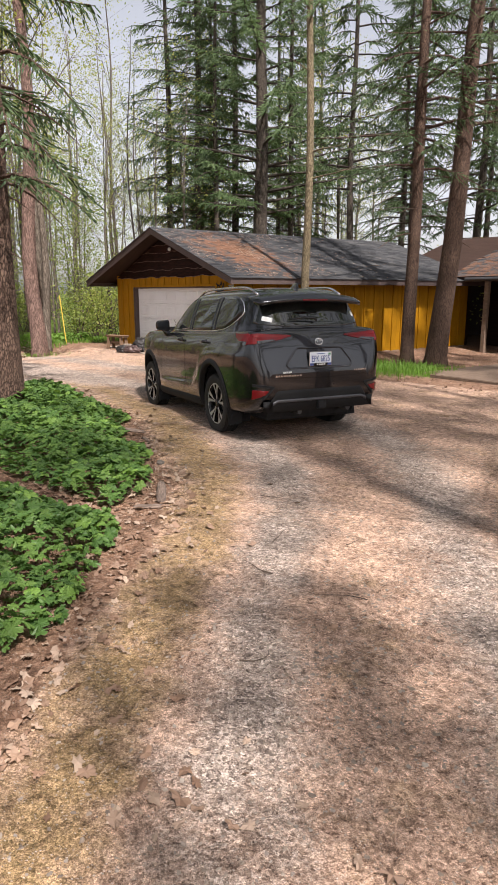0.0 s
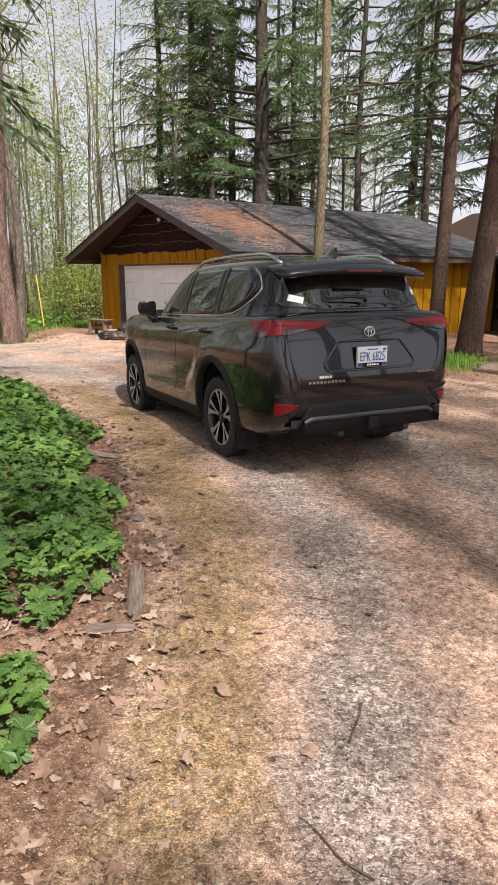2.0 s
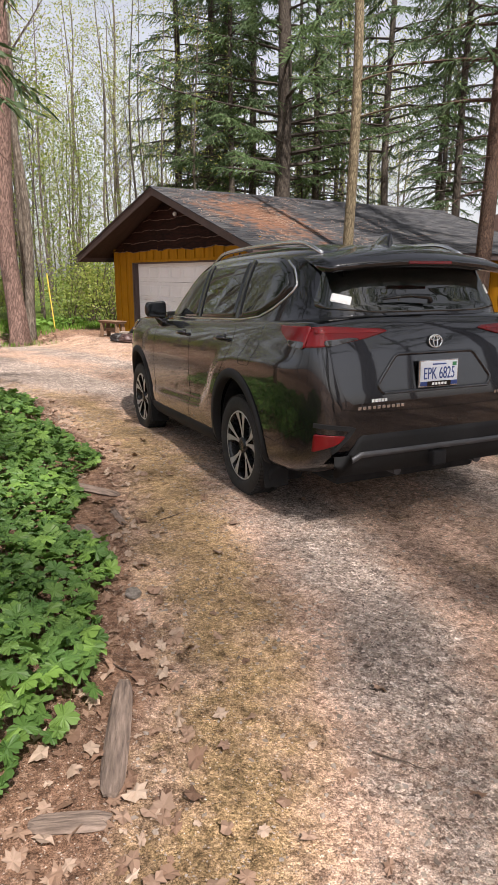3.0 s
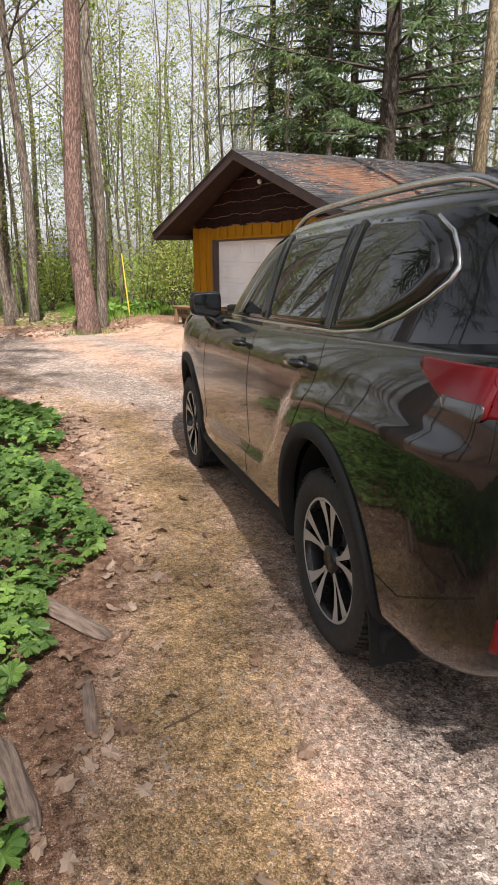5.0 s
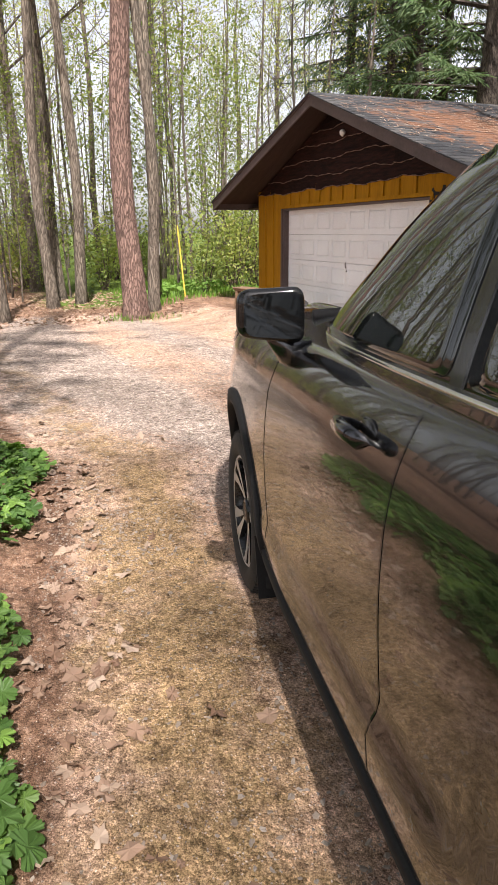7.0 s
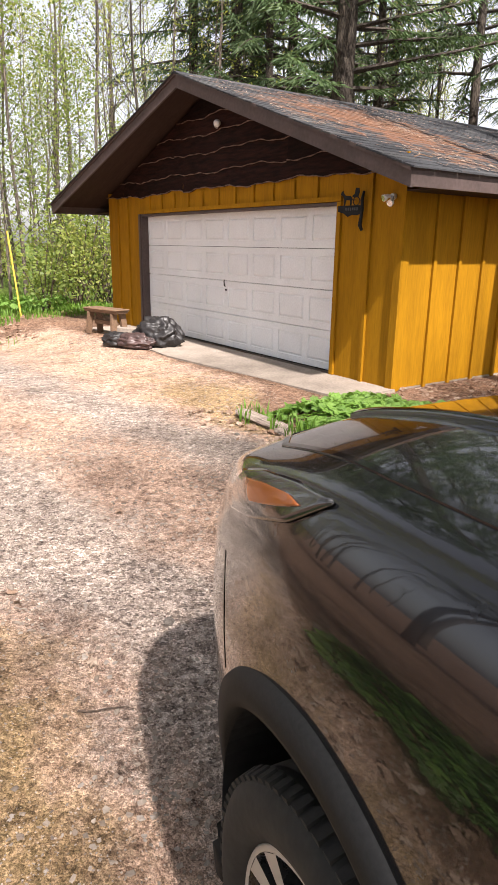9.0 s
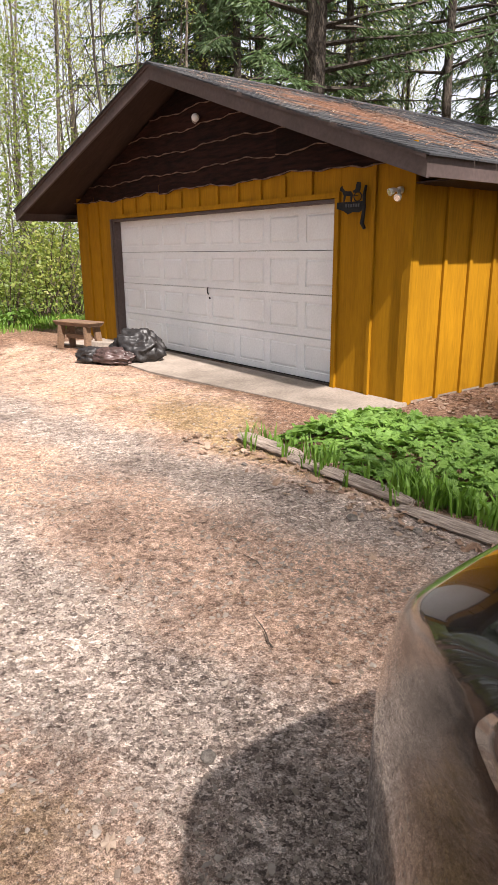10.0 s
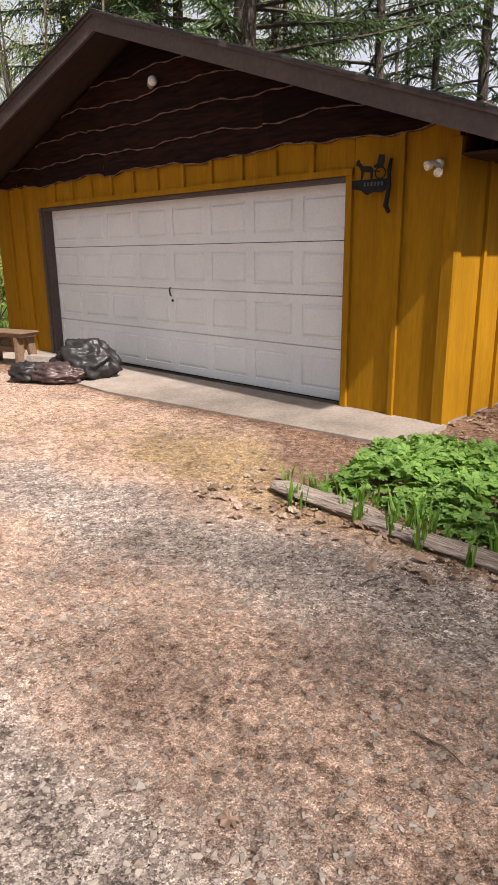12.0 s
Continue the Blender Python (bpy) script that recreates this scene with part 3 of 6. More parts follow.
DARKLAMP = plain("smoked lamp lens", (0.03, 0.028, 0.028), 0.08, 0.2, 0.6, 1.0)
AMBER = plain("amber lamp lens", (0.28, 0.072, 0.010), 0.2, 0.0, 0.5, 0.5)
STEELGREY = plain("satin grey trim", (0.075, 0.075, 0.08), 0.45, 0.5)
PLATEWHITE = plain("plate white", (0.62, 0.66, 0.72), 0.4)
PLATEBLUE = plain("plate blue", (0.02, 0.05, 0.20), 0.4)
STICKER = plain("white sticker", (0.75, 0.75, 0.74), 0.5)

car = thing("car", pose(8.13, -4.265, -0.02, 0, 2.0, 169.6), "dark grey mid-size sport utility vehicle parked on the driveway", "car")


def pchip(xs, ys, at):
    """Smooth interpolation without overshoot."""
    xs, ys = np.asarray(xs, float), np.asarray(ys, float)
    h, d = np.diff(xs), np.diff(ys) / np.diff(xs)
    m = np.zeros(len(xs))
    for i in range(1, len(xs) - 1):
        if d[i - 1] * d[i] > 0:
            w1, w2 = 2 * h[i] + h[i - 1], h[i] + 2 * h[i - 1]
            m[i] = (w1 + w2) / (w1 / d[i - 1] + w2 / d[i])
    m[0], m[-1] = d[0], d[-1]
    k = np.clip(np.searchsorted(xs, at) - 1, 0, len(h) - 1)
    t = (at - xs[k]) / h[k]
    return (2 * t**3 - 3 * t**2 + 1) * ys[k] + (t**3 - 2 * t**2 + t) * h[k] * m[k] + (-2 * t**3 + 3 * t**2) * ys[k + 1] + (t**3 - t**2) * h[k] * m[k + 1]


SX = [-1.115, -1.10, -1.06, -1.00, -0.92, -0.75, -0.3, 0.5, 1.3, 2.0, 2.45, 2.9, 3.3, 3.53, 3.67, 3.75, 3.78]
SW = [0.70, 0.78, 0.86, 0.915, 0.940, 0.955, 0.965, 0.955, 0.952, 0.955, 0.962, 0.955, 0.905, 0.815, 0.69, 0.55, 0.44]
SB = [0.50, 0.46, 0.42, 0.38, 0.34, 0.30, 0.27, 0.25, 0.25, 0.25, 0.25, 0.26, 0.28, 0.30, 0.34, 0.40, 0.46]
ST = [0.76, 0.84, 1.08, 1.20, 1.215, 1.21, 1.20, 1.185, 1.17, 1.165, 1.160, 1.155, 1.105, 1.045, 0.975, 0.88, 0.78]
SD = [0.76, 0.85, 1.10, 1.24, 1.26, 1.26, 1.25, 1.24, 1.22, 1.22, 1.23, 1.225, 1.175, 1.115, 1.035, 0.91, 0.80]


def section(X):
    """Half of the body's cross-section at X, from the floor's middle round to the deck's middle."""
    w, b, t, dk = (float(pchip(SX, s, X)) for s in (SW, SB, ST, SD))
    hgt = t - b
    key = [(0.0, b), (0.66 * w, b), (0.90 * w, b + 0.03), (0.955 * w, b + 0.12 * hgt), (0.985 * w, b + 0.34 * hgt), (w, b + 0.62 * hgt), (0.988 * w, b + 0.82 * hgt), (0.955 * w, b + 0.94 * hgt), (0.915 * w, t), (0.84 * w, t + 0.25 * (dk - t)), (0.5 * w, t + 0.85 * (dk - t)), (0, dk)]
    s = [0, 2, 3, 4, 5.2, 6.4, 7.4, 8.2, 8.8, 9.4, 10.6, 12]
    at = np.concatenate([np.linspace(0, 3, 6, endpoint=False), np.linspace(3, 9.4, 44, endpoint=False), np.linspace(9.4, 12, 9)])
    ys, zs = pchip(s, [k[0] for k in key], at), pchip(s, [k[1] for k in key], at)
    # the haunch that swells over the rear wheel and along the sill
    if -1.05 < X < 2.6:
        line = float(np.interp(X, [-1.05, -0.5, 0.0, 0.30, 0.45, 0.60, 0.80, 1.6, 2.6], [1.00, 1.02, 1.01, 0.97, 0.86, 0.68, 0.56, 0.53, 0.50]))
        swell = smooth01(line + 0.035, line - 0.045, zs) * (0.030 * float(smooth01(-1.05, -0.7, X)) * float(smooth01(2.6, 1.9, X)))
        ys = ys + swell * smooth01(0.5, 0.8, ys)
    return ys, zs


bm = bmesh.new()
stations = np.unique(np.concatenate([np.linspace(-1.115, -0.9, 16), np.linspace(-0.9, 3.4, 110), np.linspace(3.4, 3.78, 22)]))
rings = []
for X in stations:
    ys, zs = section(X)
    left = [bm.verts.new((X, y, z)) for y, z in zip(ys, zs)]
    right = [bm.verts.new((X, -y, z)) for y, z in list(zip(ys, zs))[1:-1]]
    rings.append(left + right[::-1])
for a, b in zip(rings, rings[1:]):
    n = len(a)
    for k in range(n):
        bm.faces.new((a[k], a[(k + 1) % n], b[(k + 1) % n], b[k]))
bm.faces.new(rings[0])
bm.faces.new(rings[-1][::-1])
bmesh.ops.recalc_face_normals(bm, faces=bm.faces)
shell = part("body", bm, PAINT, None)
cutters = []
for X in (0.0, 2.85):
    for sgn in (1, -1):
        cb = bmesh.new()
        bmesh.ops.create_cone(cb, cap_ends=True, segments=72, radius1=0.445, radius2=0.445, depth=0.52, matrix=pose(X, sgn * 0.86, 0.385, 90, 0, 0))
        c = part("cutter", cb, PLASTIC)
        cutters.append(c)
        md = shell.modifiers.new("arch", "BOOLEAN")
        md.operation, md.object, md.solver = "DIFFERENCE", c, "EXACT"
bpy.context.view_layer.update()
cut = bpy.data.meshes.new_from_object(shell.evaluated_get(bpy.context.evaluated_depsgraph_get()))
for c in cutters + [shell]:
    bpy.data.objects.remove(c)
cut.shade_smooth()
cut.materials.clear()
cut.materials.append(PAINT)
cut.attributes.new("sharp_face", "BOOLEAN", "FACE").data.foreach_set("value", [p.area > 0.02 or (abs(p.normal.y) < 0.3 and math.hypot(p.center.x - round(p.center.x / 2.85) * 2.85, p.center.z - 0.385) < 0.46 and abs(p.center.y) > 0.59) for p in cut.polygons])
body = new("body", cut)
body.parent = car


def tree_of(ob):
    me = ob.data
    return BVHTree.FromPolygons([v.co.copy() for v in me.vertices], [list(p.vertices) for p in me.polygons])


# greenhouse: stacked loops from belt to roof
def raised(z):
    return z if z < 1.2 else 1.2 + (z - 1.2) * 1.0


def cabin_loop(z):
    xr = float(pchip([1.10, 1.25, 1.40, 1.56, 1.63, 1.68, 1.71], [-1.00, -0.985, -0.90, -0.80, -0.74, -0.55, 0.0], z))
    xf = float(pchip([1.10, 1.20, 1.40, 1.58, 1.64, 1.68, 1.71], [2.52, 2.38, 1.98, 1.60, 1.44, 1.12, 0.78], z))
    w = float(pchip([1.10, 1.20, 1.40, 1.57, 1.63, 1.68, 1.71], [0.895, 0.872, 0.805, 0.728, 0.680, 0.55, 0.12], z))
    return xr, xf, w


def cabin_point(z, u):
    """u runs once round the loop."""
    xr, xf, w = cabin_loop(z)
    a = 2 * math.pi * u
    c, s = math.cos(a), math.sin(a)
    ex, ey = 2 / 6.5, 2 / 5.0
    x = (xr + xf) / 2 + (xf - xr) / 2 * math.copysign(abs(c) ** ex, c)
    y = w * math.copysign(abs(s) ** ey, s)
    t = (x - 0.45) / 1.3
    side = 1 - 0.05 * max(0, t) ** 2 - 0.035 * max(0, -t) ** 3
    sag = 0.045 * smooth01(1.45, 1.66, z) * (max(0, -t) ** 2.2 * 0.8 + max(0, t - 0.2) ** 2)
    return Vector((x, y * side, raised(z - float(sag))))


bm = bmesh.new()
NU = 160
us = np.linspace(0, 1, NU, endpoint=False)
loops = [[bm.verts.new(cabin_point(z, u)) for u in us] for z in [1.10, 1.15, 1.20, 1.25, 1.30, 1.35, 1.40, 1.45, 1.50, 1.54, 1.57, 1.60, 1.62, 1.64, 1.655, 1.67, 1.68, 1.69, 1.70, 1.706, 1.71]]
for a, b in zip(loops, loops[1:]):
    for k in range(NU):
        bm.faces.new((a[k], a[(k + 1) % NU], b[(k + 1) % NU], b[k]))
bm.faces.new(loops[0][::-1])
bm.faces.new(loops[-1])
roof_shell = part("cabin", bm, PAINT, car, "", True)
BODY, CABIN = tree_of(body), tree_of(roof_shell)


def cast(where, way, target):
    best = None
    for tr in target if isinstance(target, tuple) else (target,):
        hit = tr.ray_cast(where, way)
        if hit[0] is not None and (best is None or hit[3] < best[2]):
            best = (hit[0], hit[1], hit[3])
    return best


def onto(axis, a, b, target, side=1):
    """Drops a drawn point onto the car: from the side (X, Z), from behind (Y, Z), from before, from above (X, Y)."""
    if axis != "top":
        b = raised(b)
    if axis == "side":
        hit = cast(Vector((a, 2.0 * side, b)), Vector((0, -side, 0)), target)
    elif axis == "rear":
        hit = cast(Vector((-3, a * side, b)), Vector((1, 0, 0)), target)
    elif axis == "front":
        hit = cast(Vector((6, a * side, b)), Vector((-1, 0, 0)), target)
    else:
        hit = cast(Vector((a, b * side, 3)), Vector((0, 0, -1)), target)
    return (hit[0], hit[1]) if hit else (None, None)


def dense(outline, step=0.03, closed=True):
    out = []
    pts = outline + outline[:1] if closed else outline
    for p, q in zip(pts, pts[1:]):
        n = max(1, int(math.dist(p, q) / step))
        out += [(p[0] + (q[0] - p[0]) * i / n, p[1] + (q[1] - p[1]) * i / n) for i in range(n)]
    return out if closed else out + [pts[-1]]


def rounded(outline, r=0.03):
    """Rounds an outline's corners."""
    out, n = [], len(outline)
    for i in range(n):
        p, a, b = Vector(outline[i]), Vector(outline[i - 1]), Vector(outline[(i + 1) % n])
        da, db = (a - p), (b - p)
        k = min(r, da.length * 0.45, db.length * 0.45)
        s, e = p + da.normalized() * k, p + db.normalized() * k
        for t in (0, 0.25, 0.5, 0.75, 1):
            q = (1 - t) ** 2 * s + 2 * t * (1 - t) * p + t * t * e
            out.append((q.x, q.y))
    return out


def patch(name, axis, outline, target, material, parent, lift=0.004, side=1, label="", corner=0.03, ringn=7, thick=0.006):
    """A panel that follows the car's surface inside a drawn outline."""
    edge = dense(rounded(outline, corner))
    cx, cy = sum(p[0] for p in edge) / len(edge), sum(p[1] for p in edge) / len(edge)
    bm = bmesh.new()
    rows = []
    last = None
    for k in range(ringn, 0, -1):
        row = []
        for a, b in edge:
            f = k / ringn
            p, nrm = onto(axis, cx + (a - cx) * f, cy + (b - cy) * f, target, side)
            if p is None:
                p, nrm = last if last else (Vector((0, 0, 1)), Vector((0, 0, 1)))
            last = (p, nrm)
            row.append((p + nrm * lift, nrm))
        rows.append(row)
    rim = [bm.verts.new(p - nrm * thick) for p, nrm in rows[0]]
    rings2 = [rim] + [[bm.verts.new(p) for p, _ in r] for r in rows]
    pc, nc = onto(axis, cx, cy, target, side)
    mid = bm.verts.new(pc + nc * lift)
    n = len(edge)
    for a, b in zip(rings2, rings2[1:]):
        for k in range(n):
            bm.faces.new((a[k], a[(k + 1) % n], b[(k + 1) % n], b[k]))
    for k in range(n):
        bm.faces.new((rings2[-1][k], rings2[-1][(k + 1) % n], mid))
    bmesh.ops.recalc_face_normals(bm, faces=bm.faces)
    return part(name, bm, material, parent, label, True)


def strip(name, axis, line, target, material, parent, width=0.006, lift=0.001, side=1, label="", round_it=False, closed=False):
    """A thin band along a drawn line on the car."""
    pts = dense(line, 0.02, closed)
    found = []
    for a, b in pts:
        p, nrm = onto(axis, a, b, target, side)
        if p is not None:
            found.append((p, nrm))
    if closed:
        found.append(found[0])
    bm = bmesh.new()
    rows = []
    for i, (p, nrm) in enumerate(found):
        d = (found[min(i + 1, len(found) - 1)][0] - found[max(i - 1, 0)][0]).normalized()
        w = d.cross(nrm).normalized() * width / 2
        up = nrm * lift
        rows.append([bm.verts.new(q) for q in ((p - w - nrm * 0.003), (p - w * 0.8 + up), (p + up * (1.6 if round_it else 1)), (p + w * 0.8 + up), (p + w - nrm * 0.003))])
    for a, b in zip(rows, rows[1:]):
        for k in range(4):
            bm.faces.new((a[k], a[k + 1], b[k + 1], b[k]))
    return part(name, bm, material, parent, label, round_it)


BOTH = (BODY, CABIN)
FRONTWIN = [(2.06, 1.205), (1.05, 1.215), (1.05, 1.585), (1.36, 1.575), (1.60, 1.485)]
REARWIN = [(0.98, 1.215), (0.20, 1.225), (0.20, 1.59), (0.98, 1.587)]
QUARTER = [(0.11, 1.228), (-0.20, 1.258), (-0.42, 1.345), (-0.50, 1.425), (-0.44, 1.495), (-0.28, 1.575), (0.11, 1.592)]
SURROUND = [(2.16, 1.195), (1.0, 1.203), (0.05, 1.213), (-0.22, 1.238), (-0.46, 1.325), (-0.56, 1.425), (-0.48, 1.515), (-0.29, 1.597), (0.3, 1.612), (1.0, 1.606), (1.36, 1.597), (1.66, 1.485)]
for side in (1, -1):
    patch("window_surround", "side", SURROUND, CABIN, GLOSSBLACK, car, 0.0035, side, "gloss black pillar trim", 0.05, 9)
    for outline in (FRONTWIN, REARWIN, QUARTER):
        patch("side_window", "side", outline, CABIN, GLASS, car, 0.007, side, "dark tinted side window", 0.035, 8)
    strip("chrome_strip", "side", [(2.12, 1.190), (1.0, 1.199), (0.05, 1.209), (-0.22, 1.233), (-0.38, 1.282), (-0.49, 1.335), (-0.56, 1.385), (-0.575, 1.425), (-0.55, 1.465), (-0.49, 1.522), (-0.38, 1.572)], BOTH, CHROME, car, 0.016, 0.007, side, "", True)
    strip("chrome_strip", "side", [(0.155, 1.215), (0.155, 1.598)], CABIN, GLOSSBLACK, car, 0.05, 0.009, side)
    strip("pillar_trim", "side", [(1.012, 1.21), (1.012, 1.595)], CABIN, GLOSSBLACK, car, 0.055, 0.008, side)
    # panel gaps
    strip("panel_gap", "side", [(1.07, 1.19), (1.10, 0.95), (1.10, 0.60), (1.13, 0.40)], BODY, GLOSSBLACK, car, 0.008, 0.0012, side)
    strip("panel_gap", "side", [(0.12, 1.20), (0.08, 1.10), (0.13, 0.98), (0.27, 0.83), (0.40, 0.68)], BODY, GLOSSBLACK, car, 0.008, 0.0012, side)
    strip("panel_gap", "side", [(2.10, 1.16), (2.17, 1.0), (2.20, 0.75), (2.22, 0.46)], BODY, GLOSSBLACK, car, 0.008, 0.0012, side)
    strip("panel_gap", "side", [(-0.42, 0.52), (-0.66, 0.50), (-0.98, 0.63)], BODY, GLOSSBLACK, car, 0.007, 0.0012, side)
    strip("panel_gap", "side", [(3.235, 0.74), (3.245, 0.86), (3.262, 0.955)], BODY, GLOSSBLACK, car, 0.008, 0.0012, side)
    # wheel arch mouldings
    for X in (0.0, 2.85):
        bm = bmesh.new()
        rows = []
        for k in range(61):
            a = radians(-22 + 224 * k / 60)
            row = []
            for r, lift in ((0.443, -0.05), (0.443, 0.012), (0.455, 0.016), (0.50, 0.013), (0.506, -0.004)):
                x, z = X + r * math.cos(a), 0.385 + r * math.sin(a)
                rr = max(r, 0.452)
                p, nrm = onto("side", X + rr * math.cos(a), 0.385 + rr * math.sin(a), BODY, side)
                y = p.y if p is not None and abs(p.y) > 0.7 else side * 0.9
                row.append(bm.verts.new((x, y + side * lift, z)))
            rows.append(row)
        for p, q in zip(rows, rows[1:]):
            for k in range(4):
                bm.faces.new((p[k], p[k + 1], q[k + 1], q[k]))
        part("wheel_arch_moulding", bm, PLASTIC, car, "", True)
        bm = bmesh.new()
        liner = [[bm.verts.new((X + 0.44 * math.cos(radians(a)), side * y, 0.385 + 0.44 * math.sin(radians(a)))) for y in (0.905, 0.61)] for a in range(-30, 211, 6)]
        for p, q in zip(liner, liner[1:]):
            bm.faces.new((p[0], p[1], q[1], q[0]))
        bm.faces.new([r[1] for r in liner])
        part("wheel_well_liner", bm, IRON, car)
    # sill moulding
    bm = bmesh.new()
    rows = []
    for i in range(40):
        X = 0.50 + 1.86 * i / 39
        row = []
        for zz, lift in ((0.262, -0.02), (0.275, 0.006), (0.33, 0.010), (0.375, 0.006), (0.38, -0.004)):
            p, nrm = onto("side", X, zz + 0.02, BODY, side)
            row.append(bm.verts.new((X, (p.y if p is not None else side * 0.9) + side * lift, zz)))
        rows.append(row)
    for p, q in zip(rows, rows[1:]):
        for k in range(4):
            bm.faces.new((p[k], p[k + 1], q[k + 1], q[k]))
    part("sill_moulding", bm, PLASTIC, car, "", True)
    # handles
    for X in (0.28, 1.27):
        zc = 1.075
        p, nrm = onto("side", X, zc, BODY, side)
        bm = bmesh.new()
        bmesh.ops.create_uvsphere(bm, u_segments=16, v_segments=10, radius=1, matrix=Matrix.Translation((X, p.y - side * 0.006, zc)) @ Matrix.Diagonal((0.055, 0.013, 0.034, 1)))
        hd = part("door_handle", tube(bmesh.new(), [(X + 0.12, p.y - side * 0.01, zc - 0.004), (X + 0.105, p.y + side * 0.03, zc + 0.002), (X + 0.03, p.y + side * 0.042, zc + 0.006), (X - 0.06, p.y + side * 0.036, zc + 0.004), (X - 0.08, p.y - side * 0.005, zc)], [0.012, 0.017, 0.018, 0.017, 0.012], 10), PAINT, car, "", True)
        part("handle_recess", bm, GLOSSBLACK, hd, "", True)
    # mirrors
    my = side * 0.985
    bm = bmesh.new()
    bmesh.ops.create_cube(bm, size=1, matrix=Matrix.Translation((1.965, my, 1.255)) @ Matrix.Diagonal((0.13, 0.215, 0.175, 1)))
    for v in bm.verts:
        if v.co.x > 1.965:
            v.co = Vector((v.co.x + 0.01, my + (v.co.y - my) * 0.76, 1.246 + (v.co.z - 1.255) * 0.62))
        if (v.co.y - my) * side > 0:
            v.co.z = 1.262 + (v.co.z - 1.255) * 0.80
            v.co.x += 0.035
    bmesh.ops.bevel(bm, geom=list(bm.edges), offset=0.045, segments=6, affect="EDGES", profile=0.6)
    mirror = part("mirror", bm, GLOSSBLACK, car, "gloss black door mirror", True)
    bm = tube(bmesh.new(), [(1.99, side * 0.86, 1.135), (1.99, side * 0.92, 1.15), (1.98, side * 0.97, 1.215)], [0.055, 0.042, 0.035], 10)
    part("mirror_foot", bm, PAINT, mirror, "", True)
    bm = bmesh.new()
    g = rounded([(my - side * 0.085, 1.190), (my + side * 0.088, 1.205), (my + side * 0.088, 1.312), (my - side * 0.085, 1.322)], 0.035)
    bm.faces.new([bm.verts.new((1.8985 + 0.1 * max(0, (y - my) * side) * 0.36, y, zz)) for y, zz in g])
    part("mirror_glass", bm, plain("mirror glass", (0.035, 0.038, 0.04), 0.03, 0.9), mirror)
    # roof rails
    pts = []
    for i in range(28):
        X = -0.62 + 1.95 * i / 27
        q, nrm = onto("top", X, 0.60, CABIN, side)
        lift = 0.034 * float(smooth01(0, 4, i)) * float(smooth01(27, 23, i)) + 0.004
        pts.append((X, side * (0.60 - 0.02 * ((X - 0.4) / 1.2) ** 2), (q.z if q else 1.62) + lift))
    part("roof_rail", tube(bmesh.new(), pts, [0.015] * len(pts), 8), CHROME, car, "silver roof rail", True)
    # tail lamps: one piece on the body corner, one on the tailgate
    lamp = patch("tail_lamp", "side", [(-0.985, 1.190), (-0.64, 1.190), (-0.66, 1.160), (-0.82, 1.095), (-0.975, 1.070)], BODY, REDLAMP, car, 0.010, side, "red wraparound tail lamp", 0.02, 6)
    patch("clear_lens", "side", [(-0.97, 1.108), (-0.80, 1.112), (-0.82, 1.082), (-0.965, 1.066)], BODY, DARKLAMP, lamp, 0.013, side, "smoked reversing light")
    lamp = patch("tail_lamp", "rear", [(0.93, 1.180), (0.80, 1.190), (0.40, 1.168), (0.36, 1.156), (0.52, 1.120), (0.78, 1.085), (0.93, 1.078)], BODY, REDLAMP, car, 0.010, side, "red tailgate lamp", 0.02, 6)
    patch("clear_lens", "rear", [(0.82, 1.115), (0.62, 1.126), (0.57, 1.116), (0.76, 1.086), (0.82, 1.082)], BODY, DARKLAMP, lamp, 0.013, side, "smoked lower lens")
    patch("lamp_bar", "rear", [(0.86, 1.172), (0.44, 1.158), (0.44, 1.148), (0.86, 1.152)], BODY, plain("bright red lens", (0.17, 0.005, 0.006), 0.12), lamp, 0.014, side, "bright red light bar", 0.004)
    # reflectors in the bumper
    patch("reflector", "rear", [(0.875, 0.60), (0.70, 0.585), (0.74, 0.545), (0.875, 0.495)], BODY, REDLAMP, car, 0.012, side, "red bumper reflector", 0.012)
    strip("reflector_trim", "rear", [(0.88, 0.65), (0.64, 0.62), (0.78, 0.49)], BODY, PLASTIC, car, 0.03, 0.008, side)
    # headlamps
    lamp = patch("headlamp", "side", [(2.90, 1.150), (3.02, 1.142), (3.17, 1.120), (3.30, 1.085), (3.33, 1.050), (3.27, 1.030), (3.14, 1.055), (3.0, 1.095)], BODY, DARKLAMP, car, 0.008, side, "slim headlamp", 0.02)
    patch("marker_light", "side", [(3.24, 1.088), (3.12, 1.112), (3.02, 1.126), (2.97, 1.124), (3.06, 1.098), (3.17, 1.070)], BODY, AMBER, lamp, 0.012, side, "amber side marker", 0.015)

patch("windscreen", "front", [(0.78, 1.235), (-0.78, 1.235), (-0.62, 1.575), (0.62, 1.575)], CABIN, GLASS, car, 0.004, 1, "dark reflecting windscreen", 0.06, 12)
patch("rear_window", "rear", [(0.745, 1.285), (0.40, 1.258), (-0.40, 1.258), (-0.745, 1.285), (-0.62, 1.54), (0.62, 1.54)], CABIN, GLASS, car, 0.004, 1, "dark rear window", 0.05, 12)
patch("sticker", "rear", [(0.66, 1.325), (0.56, 1.30), (0.535, 1.345), (0.635, 1.37)], CABIN, STICKER, car, 0.0065, 1, "white paper sticker", 0.004)
patch("sticker", "rear", [(-0.65, 1.36), (-0.60, 1.355), (-0.59, 1.41), (-0.635, 1.42)], CABIN, STICKER, car, 0.0065, 1, "white paper sticker", 0.01)
